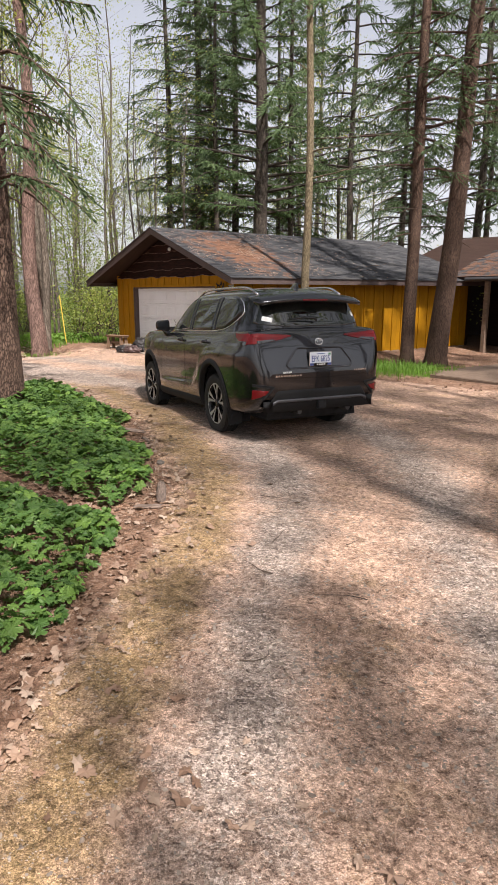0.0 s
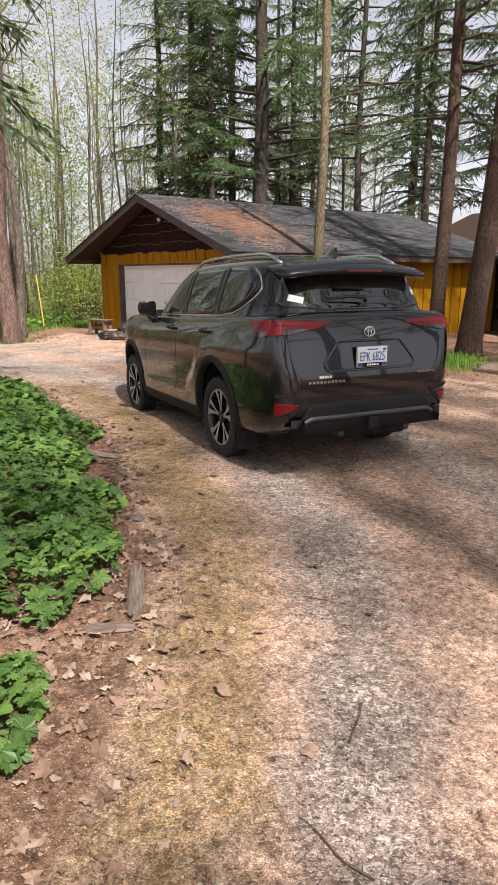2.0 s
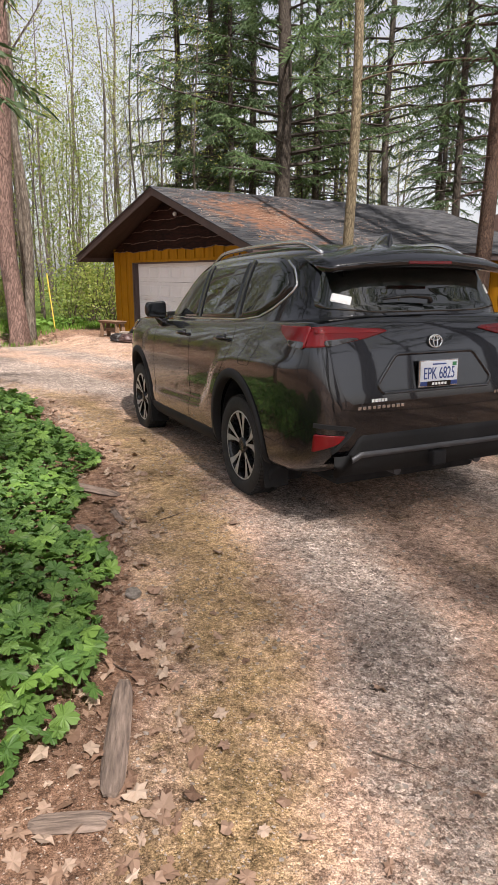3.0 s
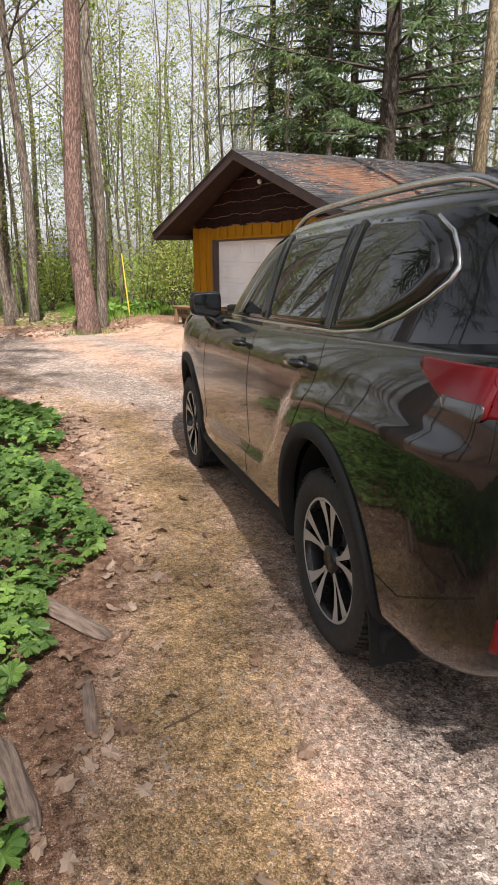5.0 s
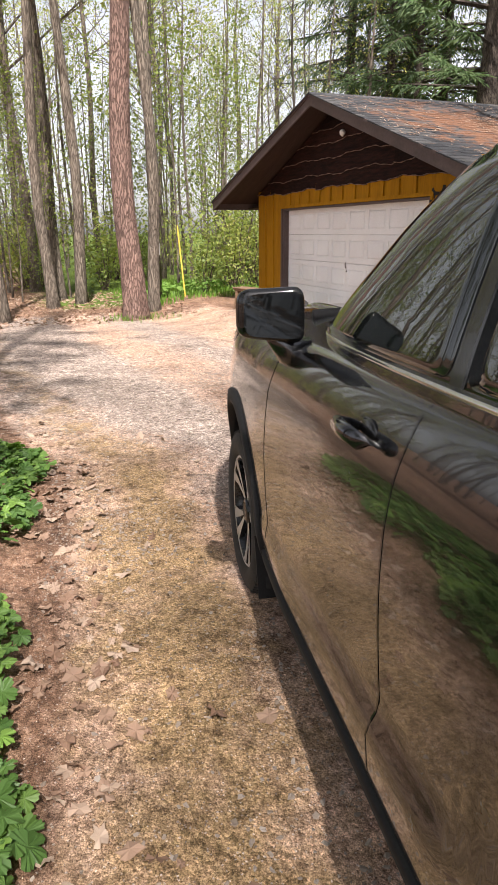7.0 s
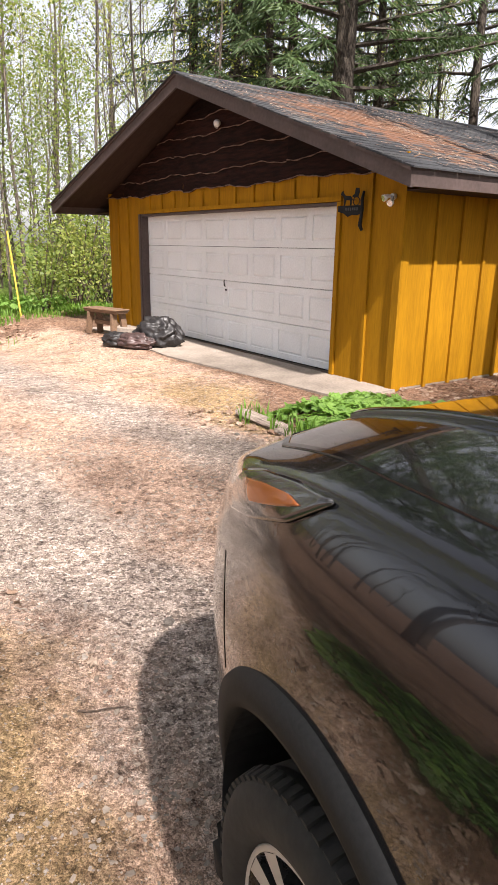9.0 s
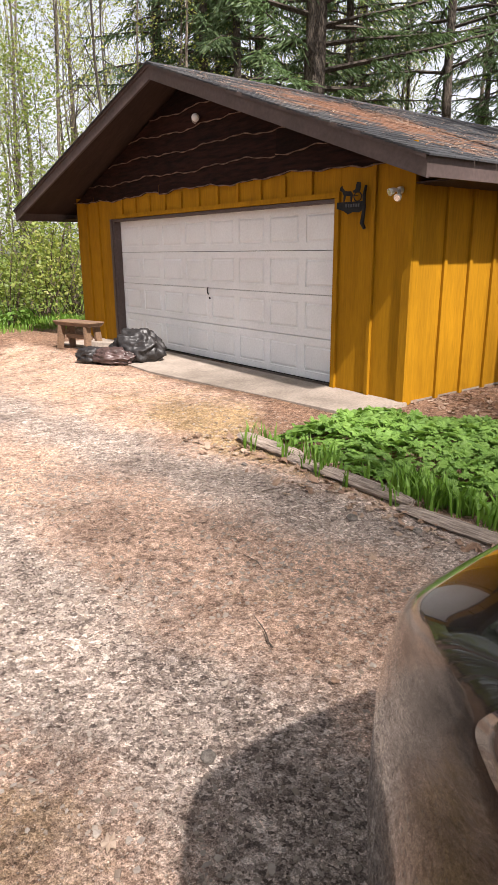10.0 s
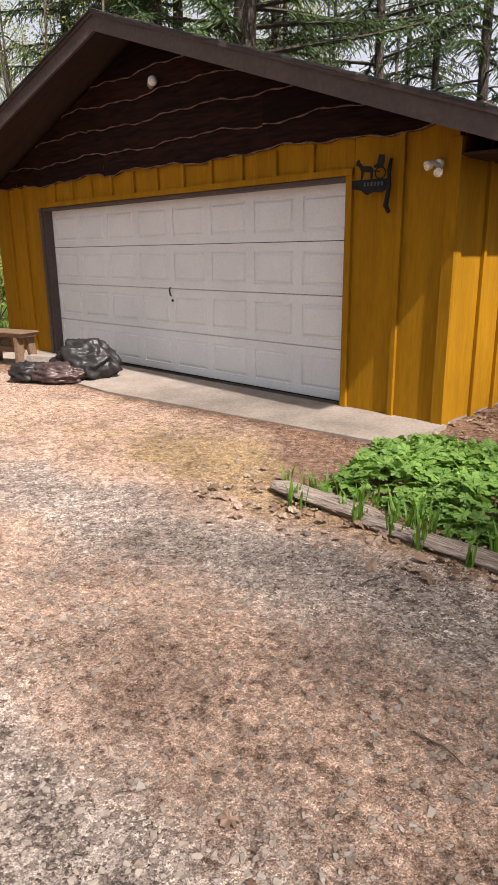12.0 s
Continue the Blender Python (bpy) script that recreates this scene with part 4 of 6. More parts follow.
# spoiler over the rear window
bm = bmesh.new()
rows = []
for i in range(33):
    y = -0.70 + 1.40 * i / 32
    e = abs(y / 0.70)
    tipx, tipz = -0.985 + 0.075 * e**3, 1.555 - 0.04 * e**2
    rows.append([bm.verts.new(p) for p in ((-0.60 + 0.03 * e, y, raised(1.668 - 0.085 * e**2)), (-0.78, y, raised(1.632 - 0.065 * e**2)), (tipx, y, raised(tipz + 0.008)), (tipx - 0.006, y, raised(tipz - 0.012)), (tipx + 0.01, y, raised(tipz - 0.034)), (-0.80, y, raised(1.515 - 0.02 * e**2)))])
for p, q in zip(rows, rows[1:]):
    for k in range(5):
        bm.faces.new((p[k], p[k + 1], q[k + 1], q[k]))
bm.faces.new(rows[0])
bm.faces.new(rows[-1][::-1])
bmesh.ops.recalc_face_normals(bm, faces=bm.faces)
spoiler = part("spoiler", bm, PAINT, car, "", True)
part("brake_light", boxed(-0.994, -0.975, -0.17, 0.17, raised(1.530), raised(1.548), 0.004), REDLAMP, spoiler, "dark red high brake light")
# wiper, emblem, plate recess
part("wiper", tube(bmesh.new(), [(-1.005, 0.0, 1.315), (-1.012, 0.02, 1.345), (-0.996, 0.16, 1.352), (-0.985, 0.36, 1.336)], [0.02, 0.016, 0.011, 0.007], 8), GLOSSBLACK, car, "", True)


def on_rear(y, zz):
    p, n = onto("rear", y, zz, BOTH)
    return p


for r1, r2 in (((0.052, 0.036), 0.0055), ((0.016, 0.034), 0.0045), ((0.036, 0.012), 0.0045)):
    zz = 1.090 if r1[0] > 0.05 else (1.087 if r1[0] < 0.02 else 1.106)
    pts = []
    for k in range(25):
        a = 2 * math.pi * k / 24
        pts.append((on_rear(0, zz).x - 0.012 + 0.12 * (r1[1] * math.sin(a)), r1[0] * math.cos(a), zz + r1[1] * math.sin(a)))
    part("emblem", tube(bmesh.new(), pts, [r2] * 25, 6, False), CHROME, car, "chrome oval badge", True)
strip("panel_gap", "rear", [(0.82, 1.215), (0.835, 1.06), (0.80, 0.86), (0.72, 0.735), (0.50, 0.708), (0, 0.70), (-0.50, 0.708), (-0.72, 0.735), (-0.80, 0.86), (-0.835, 1.06), (-0.82, 1.215)], BODY, GLOSSBLACK, car, 0.010, 0.002)
RECESS = [(0.31, 1.025), (-0.31, 1.025), (-0.46, 0.86), (-0.43, 0.812), (0.43, 0.812), (0.46, 0.86)]
strip("plate_recess_edge", "rear", rounded(RECESS, 0.03), BODY, PAINT, car, 0.022, 0.007, 1, "", True, True)
strip("tailgate_trim", "rear", [(0.42, 0.808), (-0.42, 0.808)], BODY, STEELGREY, car, 0.014, 0.012, 1, "", True)
pz, px = 0.905, min(on_rear(0, 0.84).x, on_rear(0.15, 0.84).x) - 0.020
plate = part("licence_plate", boxed(px, px + 0.014, -0.158, 0.158, pz - 0.079, pz + 0.079, 0.004), CHROME, car, "pale blue and white licence plate with dark blue writing")
part("plate_face", boxed(px - 0.003, px - 0.0005, -0.150, 0.150, pz - 0.072, pz + 0.072, 0.001), PLATEWHITE, plate)
part("plate_band", boxed(px - 0.0046, px - 0.0032, -0.149, 0.149, pz - 0.071, pz - 0.046, 0.0), PLATEBLUE, plate)
part("plate_band", boxed(px - 0.0066, px - 0.0048, -0.095, 0.095, pz - 0.075, pz - 0.045, 0.0), GLOSSBLACK, plate)
for y0 in (-0.06, -0.035, -0.01, 0.015, 0.04):
    part("plate_lettering", boxed(px - 0.0078, px - 0.0068, y0, y0 + 0.017, pz - 0.067, pz - 0.053, 0.0), STICKER, plate)
part("plate_lettering", boxed(px - 0.0044, px - 0.0032, -0.055, 0.055, pz + 0.050, pz + 0.058, 0.0), PLATEBLUE, plate)
part("plate_tab", boxed(px - 0.0046, px - 0.0033, -0.138, -0.106, pz + 0.040, pz + 0.062, 0.0), plain("green tab", (0.02, 0.16, 0.06), 0.4), plate)


def lettering(text, size, at, turn, material, parent, name="lettering", squeeze=1.0, depth=0.0015):
    cu = bpy.data.curves.new(name, "FONT")
    cu.body, cu.size, cu.extrude, cu.align_x, cu.align_y = text, size, depth, "CENTER", "CENTER"
    tmp = new(name, cu)
    bpy.context.view_layer.update()
    me = bpy.data.meshes.new_from_object(tmp.evaluated_get(bpy.context.evaluated_depsgraph_get()))
    bpy.data.objects.remove(tmp)
    me.transform(Matrix.Translation(at) @ turn @ Matrix.Diagonal((squeeze, 1, 1, 1)))
    me.materials.clear()
    me.materials.append(material)
    ob = new(name, me)
    ob.parent = parent
    return ob


lettering("EPK 6825", 0.098, (px - 0.0045, 0, pz - 0.002), pose(0, 0, 0, 90, 0, -90), PLATEBLUE, plate, "plate_lettering", 0.66)
# model badges as plain bars
for y0, zz, n, w in ((0.60, 0.735, 10, 0.03), (-0.66, 0.765, 7, 0.022)):
    for i in range(n):
        yy = y0 - i * (w + 0.006) * (1 if y0 > 0 else 1) if y0 > 0 else y0 + 0.0 + i * (w + 0.005)
        p = on_rear(yy, zz)
        part("badge_letter", boxed(p.x - 0.004, p.x + 0.002, yy - w * 0.4, yy + w * 0.4, zz - 0.009, zz + 0.009, 0.001), CHROME, car)
for i in range(5):
    yy = 0.50 - i * 0.024
    p = on_rear(yy, 0.772)
    part("badge_letter", boxed(p.x - 0.003, p.x + 0.002, yy - 0.009, yy + 0.009, 0.764, 0.782, 0.0), STICKER, car)
# rear bumper: black lower half with a satin trim and a tow hitch
bm = bmesh.new()
rows = []
for i in range(49):
    y = -0.77 + 1.54 * i / 48
    e = abs(y) / 0.77
    row = []
    top = 0.575 - 0.20 * float(smooth01(0.74, 0.98, e))
    for zz, lift in ((0.335, -0.10), (0.35, 0.004), (0.47, 0.016), (top - 0.03, 0.014), (top, 0.010), (top + 0.006, -0.006)):
        p, nrm = onto("rear", y, max(zz, 0.50), BODY)
        xx = p.x if p is not None else -0.9
        row.append(bm.verts.new((xx - lift, y, zz)))
    rows.append(row)
for p, q in zip(rows, rows[1:]):
    for k in range(5):
        bm.faces.new((p[k], p[k + 1], q[k + 1], q[k]))
bumper = part("bumper", bm, PLASTIC, car, "black lower bumper", True)
bm = bmesh.new()
rows = []
for i in range(41):
    y = -0.66 + 1.32 * i / 40
    e = abs(y) / 0.66
    p, nrm = onto("rear", y, 0.58, BODY)
    zc = 0.468 - 0.028 * float(smooth01(0.9, 1.0, e))
    rows.append([bm.verts.new((p.x - l, y, zc + dz)) for dz, l in ((-0.018, 0.014), (-0.014, 0.028), (0.014, 0.026), (0.018, 0.012))])
for p, q in zip(rows, rows[1:]):
    for k in range(3):
        bm.faces.new((p[k], p[k + 1], q[k + 1], q[k]))
part("bumper_trim", bm, STEELGREY, bumper, "satin grey skid trim", True)
hitch = part("tow_hitch", boxed(-1.175, -1.05, -0.055, 0.055, 0.355, 0.445, 0.01), IRON, car, "black square tow hitch receiver")
part("hitch_bar", tube(bmesh.new(), [(-1.08, -0.30, 0.385), (-1.085, 0.30, 0.385)], [0.035, 0.035], 10), IRON, hitch)
part("exhaust_pipe", tube(bmesh.new(), [(-0.75, -0.46, 0.34), (-1.03, -0.46, 0.33)], [0.035, 0.035], 12), STEELGREY, car)
part("exhaust_pipe", tube(bmesh.new(), [(-0.75, 0.28, 0.34), (-1.07, 0.26, 0.33)], [0.03, 0.03], 12), STEELGREY, car)
part("underbody", boxed(-0.85, 3.4, -0.60, 0.60, 0.22, 0.34, 0.03), IRON, car)
part("axle", tube(bmesh.new(), [(0.0, -0.75, 0.34), (0.0, 0.75, 0.34)], [0.05, 0.05], 10), IRON, car)
# fuel flap, bonnet line, antenna
FLAP = rounded([(-0.40, 1.09), (-0.22, 1.10), (-0.10, 0.96), (-0.13, 0.93), (-0.30, 0.93)], 0.035)
strip("fuel_flap", "side", FLAP, BODY, GLOSSBLACK, car, 0.006, 0.0015, 1, "", False, True)
for side in (1, -1):
    strip("bonnet_gap", "top", [(2.46, 0.80), (2.9, 0.795), (3.3, 0.755), (3.46, 0.66), (3.58, 0.50)], BODY, GLOSSBLACK, car, 0.018, 0.0025, side)
    strip("bonnet_crease", "top", [(2.5, 0.56), (3.0, 0.54), (3.45, 0.48)], BODY, PAINT, car, 0.05, 0.008, side, "", True)
strip("bonnet_gap", "top", [(3.58, 0.50), (3.63, 0.3), (3.66, 0), (3.63, -0.3), (3.58, -0.50)], BODY, GLOSSBLACK, car, 0.010, 0.0015)
patch("grille", "front", [(0.42, 0.74), (-0.42, 0.74), (-0.38, 0.54), (0.38, 0.54)], BODY, GLOSSBLACK, car, 0.006, 1, "black grille", 0.05)
part("cowl", tube(bmesh.new(), [(2.47, -0.70, 1.205), (2.50, 0, 1.225), (2.47, 0.70, 1.205)], [0.022, 0.026, 0.022], 8), PLASTIC, car, "", True)
bm = bmesh.new()
rows = []
for i in range(9):
    t = i / 8
    X, zt = -0.36 - 0.20 * t, 1.690 + 0.055 * math.sin(min(1, t * 1.15) * 1.9) * (t > 0) - 0.006
    rows.append([bm.verts.new(p) for p in ((X, 0.022 * (1 - 0.4 * t) + 0.004, 1.66), (X, 0.004, zt), (X, -0.004, zt), (X, -0.022 * (1 - 0.4 * t) - 0.004, 1.66))])
for p, q in zip(rows, rows[1:]):
    for k in range(3):
        bm.faces.new((p[k], p[k + 1], q[k + 1], q[k]))
bm.faces.new(rows[-1])
part("antenna", bm, PAINT, car, "shark fin antenna", True)


# wheels
def lathe(bm, profile, seg=64):
    rings = [[bm.verts.new((r * math.cos(2 * math.pi * k / seg), y, r * math.sin(2 * math.pi * k / seg))) for k in range(seg)] for r, y in profile]
    for a, b in zip(rings, rings[1:]):
        for k in range(seg):
            bm.faces.new((a[k], a[(k + 1) % seg], b[(k + 1) % seg], b[k]))
    return bm


R_T = 0.383
wheel0 = None
for X in (0.0, 2.85):
    for side in (1, -1):
        at = pose(X, side * 0.83, 0.385, 0, 0, 0 if side > 0 else 180)
        if wheel0:
            w = copy_thing(wheel0, at @ pose(0, 0, 0, 0, 37 * X + 20, 0))
            continue
        w = wheel0 = new("wheel")
        w.parent = car
        w.matrix_basis = at
        prof = [(0.262, 0.085), (0.275, 0.105), (0.30, 0.114), (0.335, 0.116), (0.362, 0.108), (0.376, 0.095), (R_T, 0.075), (R_T, 0.045), (R_T - 0.008, 0.042), (R_T - 0.008, 0.034), (R_T, 0.031), (R_T, 0.005), (R_T - 0.008, 0.003), (R_T - 0.008, -0.005), (R_T, -0.008), (R_T, -0.036), (R_T - 0.008, -0.038), (R_T - 0.008, -0.046), (R_T, -0.048), (R_T, -0.08), (0.37, -0.10), (0.335, -0.116), (0.27, -0.10), (0.25, -0.09)]
        tyre = part("tyre", lathe(bmesh.new(), prof, 80), RUBBER, w, "", True)
        bm = bmesh.new()
        for k in range(72):
            a = 2 * math.pi * k / 72
            for s in (1, -1):
                bmesh.ops.create_cube(bm, size=1, matrix=pose(R_T * math.cos(a) * 0.9945, s * 0.085, R_T * math.sin(a) * 0.9945, 0, -math.degrees(a), 0) @ pose(0, 0, 0, 0, 0, s * 14) @ Matrix.Diagonal((0.012, 0.034, 0.019, 1)))
        part("tread", bm, RUBBER, tyre)["kind"] = "stuff"
        part("rim", lathe(bmesh.new(), [(0.268, 0.092), (0.262, 0.098), (0.252, 0.094), (0.246, 0.07), (0.235, 0.0), (0.235, -0.09), (0.26, -0.095)], 64), BLACKALLOY, w, "", True)
        part("rim_lip", lathe(bmesh.new(), [(0.267, 0.0935), (0.262, 0.0995), (0.254, 0.0965)], 64), ALLOY, w, "bright machined rim lip", True)
        part("brake_disc", lathe(bmesh.new(), [(0.001, 0.005), (0.165, 0.005), (0.165, -0.02), (0.001, -0.02)], 40), STEELGREY, w)
        part("back_plate", lathe(bmesh.new(), [(0.001, -0.05), (0.236, -0.05)], 40), IRON, w)
        for k in range(5):
            for j, (da, mat) in enumerate(((-9, ALLOY), (9, ALLOY))):
                a = 72 * k + 90
                bm = bmesh.new()
                # a spoke that forks to the rim and twists to a point
                t0, t1 = radians(a + da * 0.35), radians(a + da * 1.25)
                pts = []
                for r, t, wd in ((0.05, t0, 0.010), (0.12, radians(a + da * 0.8), 0.010), (0.19, radians(a + da * 1.15), 0.018), (0.252, radians(a + da * 1.45), 0.030)):
                    c, s = math.cos(t), math.sin(t)
                    for sg in (1, -1):
                        pts.append((r * c - sg * wd * s, r * s + sg * wd * c, r))
                front = [bm.verts.new((p[0], 0.086 - 0.02 * (1 - (p[2] / 0.252) ** 2) + 0.01, p[1])) for p in pts]
                back = [bm.verts.new((p[0] * 0.995, 0.035, p[1] * 0.995)) for p in pts]
                for i in range(3):
                    bm.faces.new((front[2 * i], front[2 * i + 1], front[2 * i + 3], front[2 * i + 2]))
                    bm.faces.new((front[2 * i], front[2 * i + 2], back[2 * i + 2], back[2 * i]))
                    bm.faces.new((front[2 * i + 1], back[2 * i + 1], back[2 * i + 3], front[2 * i + 3]))
                for f in bm.faces:
                    f.material_index = 0
                bmesh.ops.recalc_face_normals(bm, faces=bm.faces)
                for f in bm.faces:
                    if abs(f.normal.y) < 0.75:
                        f.material_index = 1
                part("spoke", bm, [mat, BLACKALLOY], w)
            bm = bmesh.new()
            a = radians(72 * k + 90)
            inner = [(0.055, a - 0.22), (0.055, a + 0.22), (0.235, a + 0.13), (0.235, a - 0.13)]
            f = bm.faces.new([bm.verts.new((r * math.cos(t), 0.066 + 0.012 * (r > 0.1), r * math.sin(t))) for r, t in inner])
            bmesh.ops.solidify(bm, geom=[f], thickness=0.02)
            part("spoke_web", bm, BLACKALLOY, w)
            la = radians(72 * k + 54)
            part("lug_nut", tube(bmesh.new(), [(0.075 * math.cos(la), 0.04, 0.075 * math.sin(la)), (0.075 * math.cos(la), 0.068, 0.075 * math.sin(la))], [0.011, 0.010], 6), BLACKALLOY, w)
        part("hub_cap", lathe(bmesh.new(), [(0.062, 0.055), (0.060, 0.084), (0.04, 0.092), (0.034, 0.088), (0.001, 0.090)], 30), BLACKALLOY, w, "", True)
for side in (1, -1):
    for X, back in ((-0.44, -1), (2.42, -1)):
        bm = prism(bmesh.new(), [(X, side * 0.74, 0.44), (X, side * 0.955, 0.44), (X - 0.03, side * 0.945, 0.17), (X - 0.03, side * 0.76, 0.17)], (0.012, 0, 0))
        part("mud_flap", bm, PLASTIC, car)

# the coachwork stands a little taller than its wheels
for ob in car.children:
    if not ob.name.startswith(("wheel.", "mud_flap", "axle")) and ob.name != "wheel":
        ob.scale.z = 1.10

# ---- trees ----


def trunk_mesh(bm, h, r, seed, lean=(0, 0), sides=14, top=0.35, flare=1.45, wob=0.05):
    rr = random.Random(seed)
    n = max(6, int(h / 1.2))
    pts, rad = [], []
    p1, p2 = rr.uniform(0, 6), rr.uniform(0, 6)
    for i in range(n + 1):
        t = i / n
        z = h * t**1.25 - 0.35 * (1 - t)
        pts.append((lean[0] * z + wob * math.sin(z * 0.7 + p1) * min(1, z / 3 + 0.2), lean[1] * z + wob * math.sin(z * 0.55 + p2) * min(1, z / 3 + 0.2), z))
        rad.append(r * ((1 - t) * (1 - top) + top) * (1 + (flare - 1) * math.exp(-max(0, z + 0.2) / 0.22)))
    tube(bm, pts, rad, sides)
    for v in bm.verts:
        if v.co.z < 0.5:
            a = math.atan2(v.co.y, v.co.x)
            k = 1 + 0.16 * max(0, 0.5 - v.co.z) * math.sin(5 * a + p1)
            v.co.x *= k
            v.co.y *= k
    return pts, rad


def along(pts, z):
    zs = [p[2] for p in pts]
    return Vector((np.interp(z, zs, [p[0] for p in pts]), np.interp(z, zs, [p[1] for p in pts]), z))


def leaf_quads(verts, faces, centre, size, rr, hang=0.0):
    u = Vector((rr.gauss(0, 1), rr.gauss(0, 1), rr.gauss(0, 0.6) - hang)).normalized()
    w = u.cross(Vector((rr.gauss(0, 1), rr.gauss(0, 1), rr.gauss(0, 1)))).normalized()
    k = len(verts)
    verts += [centre - u * size * 0.5, centre + w * size * 0.32, centre + u * size * 0.55, centre - w * size * 0.32]
    faces.append((k, k + 1, k + 2, k + 3))


def deciduous(name, at, h, r, seed, leaves, leaf, bark_mat, leaf_mat, label, first=0.4, spread=0.22, limbs=16, lean=(0, 0), sides=10, group="trees of the woods"):
    """A slender woodland tree: trunk, limbs that fork, small spring leaves at the twigs."""
    rr = random.Random(seed)
    root = thing(name, at, label, "tree", group)
    bm = bmesh.new()
    pts, rad = trunk_mesh(bm, h, r, seed, lean, sides, 0.16, 1.35, 0.12)
    trunk = part("trunk", bm, bark_mat, root, "", True)
    bm = bmesh.new()
    ends = []
    for i in range(limbs):
        t = first + (0.98 - first) * (i + rr.random()) / limbs
        p = along(pts, h * t)
        a = rr.uniform(0, 2 * math.pi)
        ln = h * spread * (1.15 - 0.75 * t) * rr.uniform(0.6, 1.2)
        d = Vector((math.cos(a), math.sin(a), rr.uniform(0.5, 1.3))).normalized()
        q1 = p + d * ln * 0.5
        q2 = q1 + (d + Vector((rr.gauss(0, 0.25), rr.gauss(0, 0.25), 0.15))) * ln * 0.5
        rb = r * 0.32 * (1.1 - t)
        tube(bm, [p, q1, q2], [rb, rb * 0.6, rb * 0.2], 5, False)
        ends += [(q1, q2)]
        for _ in range(5):
            s = p.lerp(q2, rr.uniform(0.35, 0.9))
            e = s + (d * 0.5 + Vector((rr.gauss(0, 0.6), rr.gauss(0, 0.6), rr.gauss(0.2, 0.4)))) * ln * 0.45
            tube(bm, [s, s.lerp(e, 0.5) + Vector((0, 0, 0.03)), e], [rb * 0.4, rb * 0.25, rb * 0.1], 3, False)
            ends.append((s, e))
    part("limb_wood", bm, bark_mat, root)["kind"] = "stuff"
    verts, faces = [], []
    for _ in range(leaves):
        s, e = rr.choice(ends)
        c = s.lerp(e, rr.uniform(0.3, 1.1)) + Vector((rr.gauss(0, 1), rr.gauss(0, 1), rr.gauss(0, 1))) * (0.10 + h * 0.010)
        leaf_quads(verts, faces, c, leaf * rr.uniform(0.6, 1.3), rr, 0.2)
    ob = part_from("crown", verts, faces, leaf_mat, root)
    ob["kind"] = "stuff"
    return root


def conifer(name, at, h, r, seed, bark_mat, leaf_mat, label, first=3.0, reach=2.6, count=70, droop=0.35, twigs=26, lean=(0, 0), sides=14, clump=0.30, dead=10, group="conifers round the garage", top=0.22):
    """A conifer: straight trunk, whorled drooping branches, hanging sprays of needles."""
    rr = random.Random(seed)
    root = thing(name, at, label, "tree", group)
    bm = bmesh.new()
    pts, rad = trunk_mesh(bm, h, r, seed, lean, sides, top, 1.4, 0.04)
    part("trunk", bm, bark_mat, root, "", True)
    bm = bmesh.new()
    verts, faces = [], []
    for i in range(count + dead):
        if i < count:
            z = first + (h - first) * ((i + rr.random()) / count) ** 1.1
            t = (z - first) / (h - first)
            ln = reach * (1 - 0.82 * t) * rr.uniform(0.65, 1.1)
        else:
            z = rr.uniform(max(1.8, first * 0.55), first + 1.5)
            ln = rr.uniform(0.4, 1.4)
        a = i * 2.4 + rr.uniform(-1.1, 1.1)
        dr = droop * rr.uniform(0.4, 1.5)
        d = Vector((math.cos(a), math.sin(a), 0))
        side = Vector((-d.y, d.x, 0))
        p = along(pts, z)
        bend = [p + d * ln * s + Vector((0, 0, ln * (0.18 * s - dr * 1.5 * s * s + (0.22 * s**3)))) for s in (0, 0.25, 0.5, 0.75, 1.0)]
        rb = 0.012 + 0.011 * ln
        tube(bm, bend, [rb, rb * 0.8, rb * 0.6, rb * 0.4, rb * 0.15], 4, False)
        if i >= count:
            continue
        for _ in range(int(twigs * (0.35 + 0.65 * ln / reach))):
            s = rr.uniform(0.22, 1.0)
            k = min(3, int(s * 4))
            b = bend[k].lerp(bend[k + 1], s * 4 - k)
            out = (side * rr.choice((-1, 1)) * rr.uniform(0.35, 1.0) + d * rr.uniform(0.15, 0.8) + Vector((0, 0, -rr.uniform(0.05, 1.3) * (0.4 + droop)))).normalized()
            tl = clump * rr.uniform(0.7, 1.6) * (1.2 - 0.5 * s)
            up = out.cross(Vector((rr.gauss(0, 1), rr.gauss(0, 1), rr.gauss(0, 1)))).normalized()
            for j in range(5):
                c = b + out * tl * (j / 4.6)
                w = (up if j % 2 else out.cross(up)) * (0.013 + 0.016 * rr.random()) * (clump / 0.3) * (1 - 0.11 * j)
                tip = out * tl * 0.34 + Vector((0, 0, -0.05 * tl))
                n = len(verts)
                verts += [c - w * 0.9 + tip * 0.25, c - tip * 0.15, c + w * 0.9 + tip * 0.25, c + tip]
                faces.append((n, n + 1, n + 2, n + 3))
    part("branch_wood", bm, bark_mat, root)["kind"] = "stuff"
    ob = part_from("crown", verts, faces, leaf_mat, root)
    ob["kind"] = "stuff"
    return root


def z_at(x, y):
    return float(height(x, y))


def spot(x, y, turn=0.0, dz=0.0):
    return pose(x, y, z_at(x, y) + dz, 0, 0, turn)


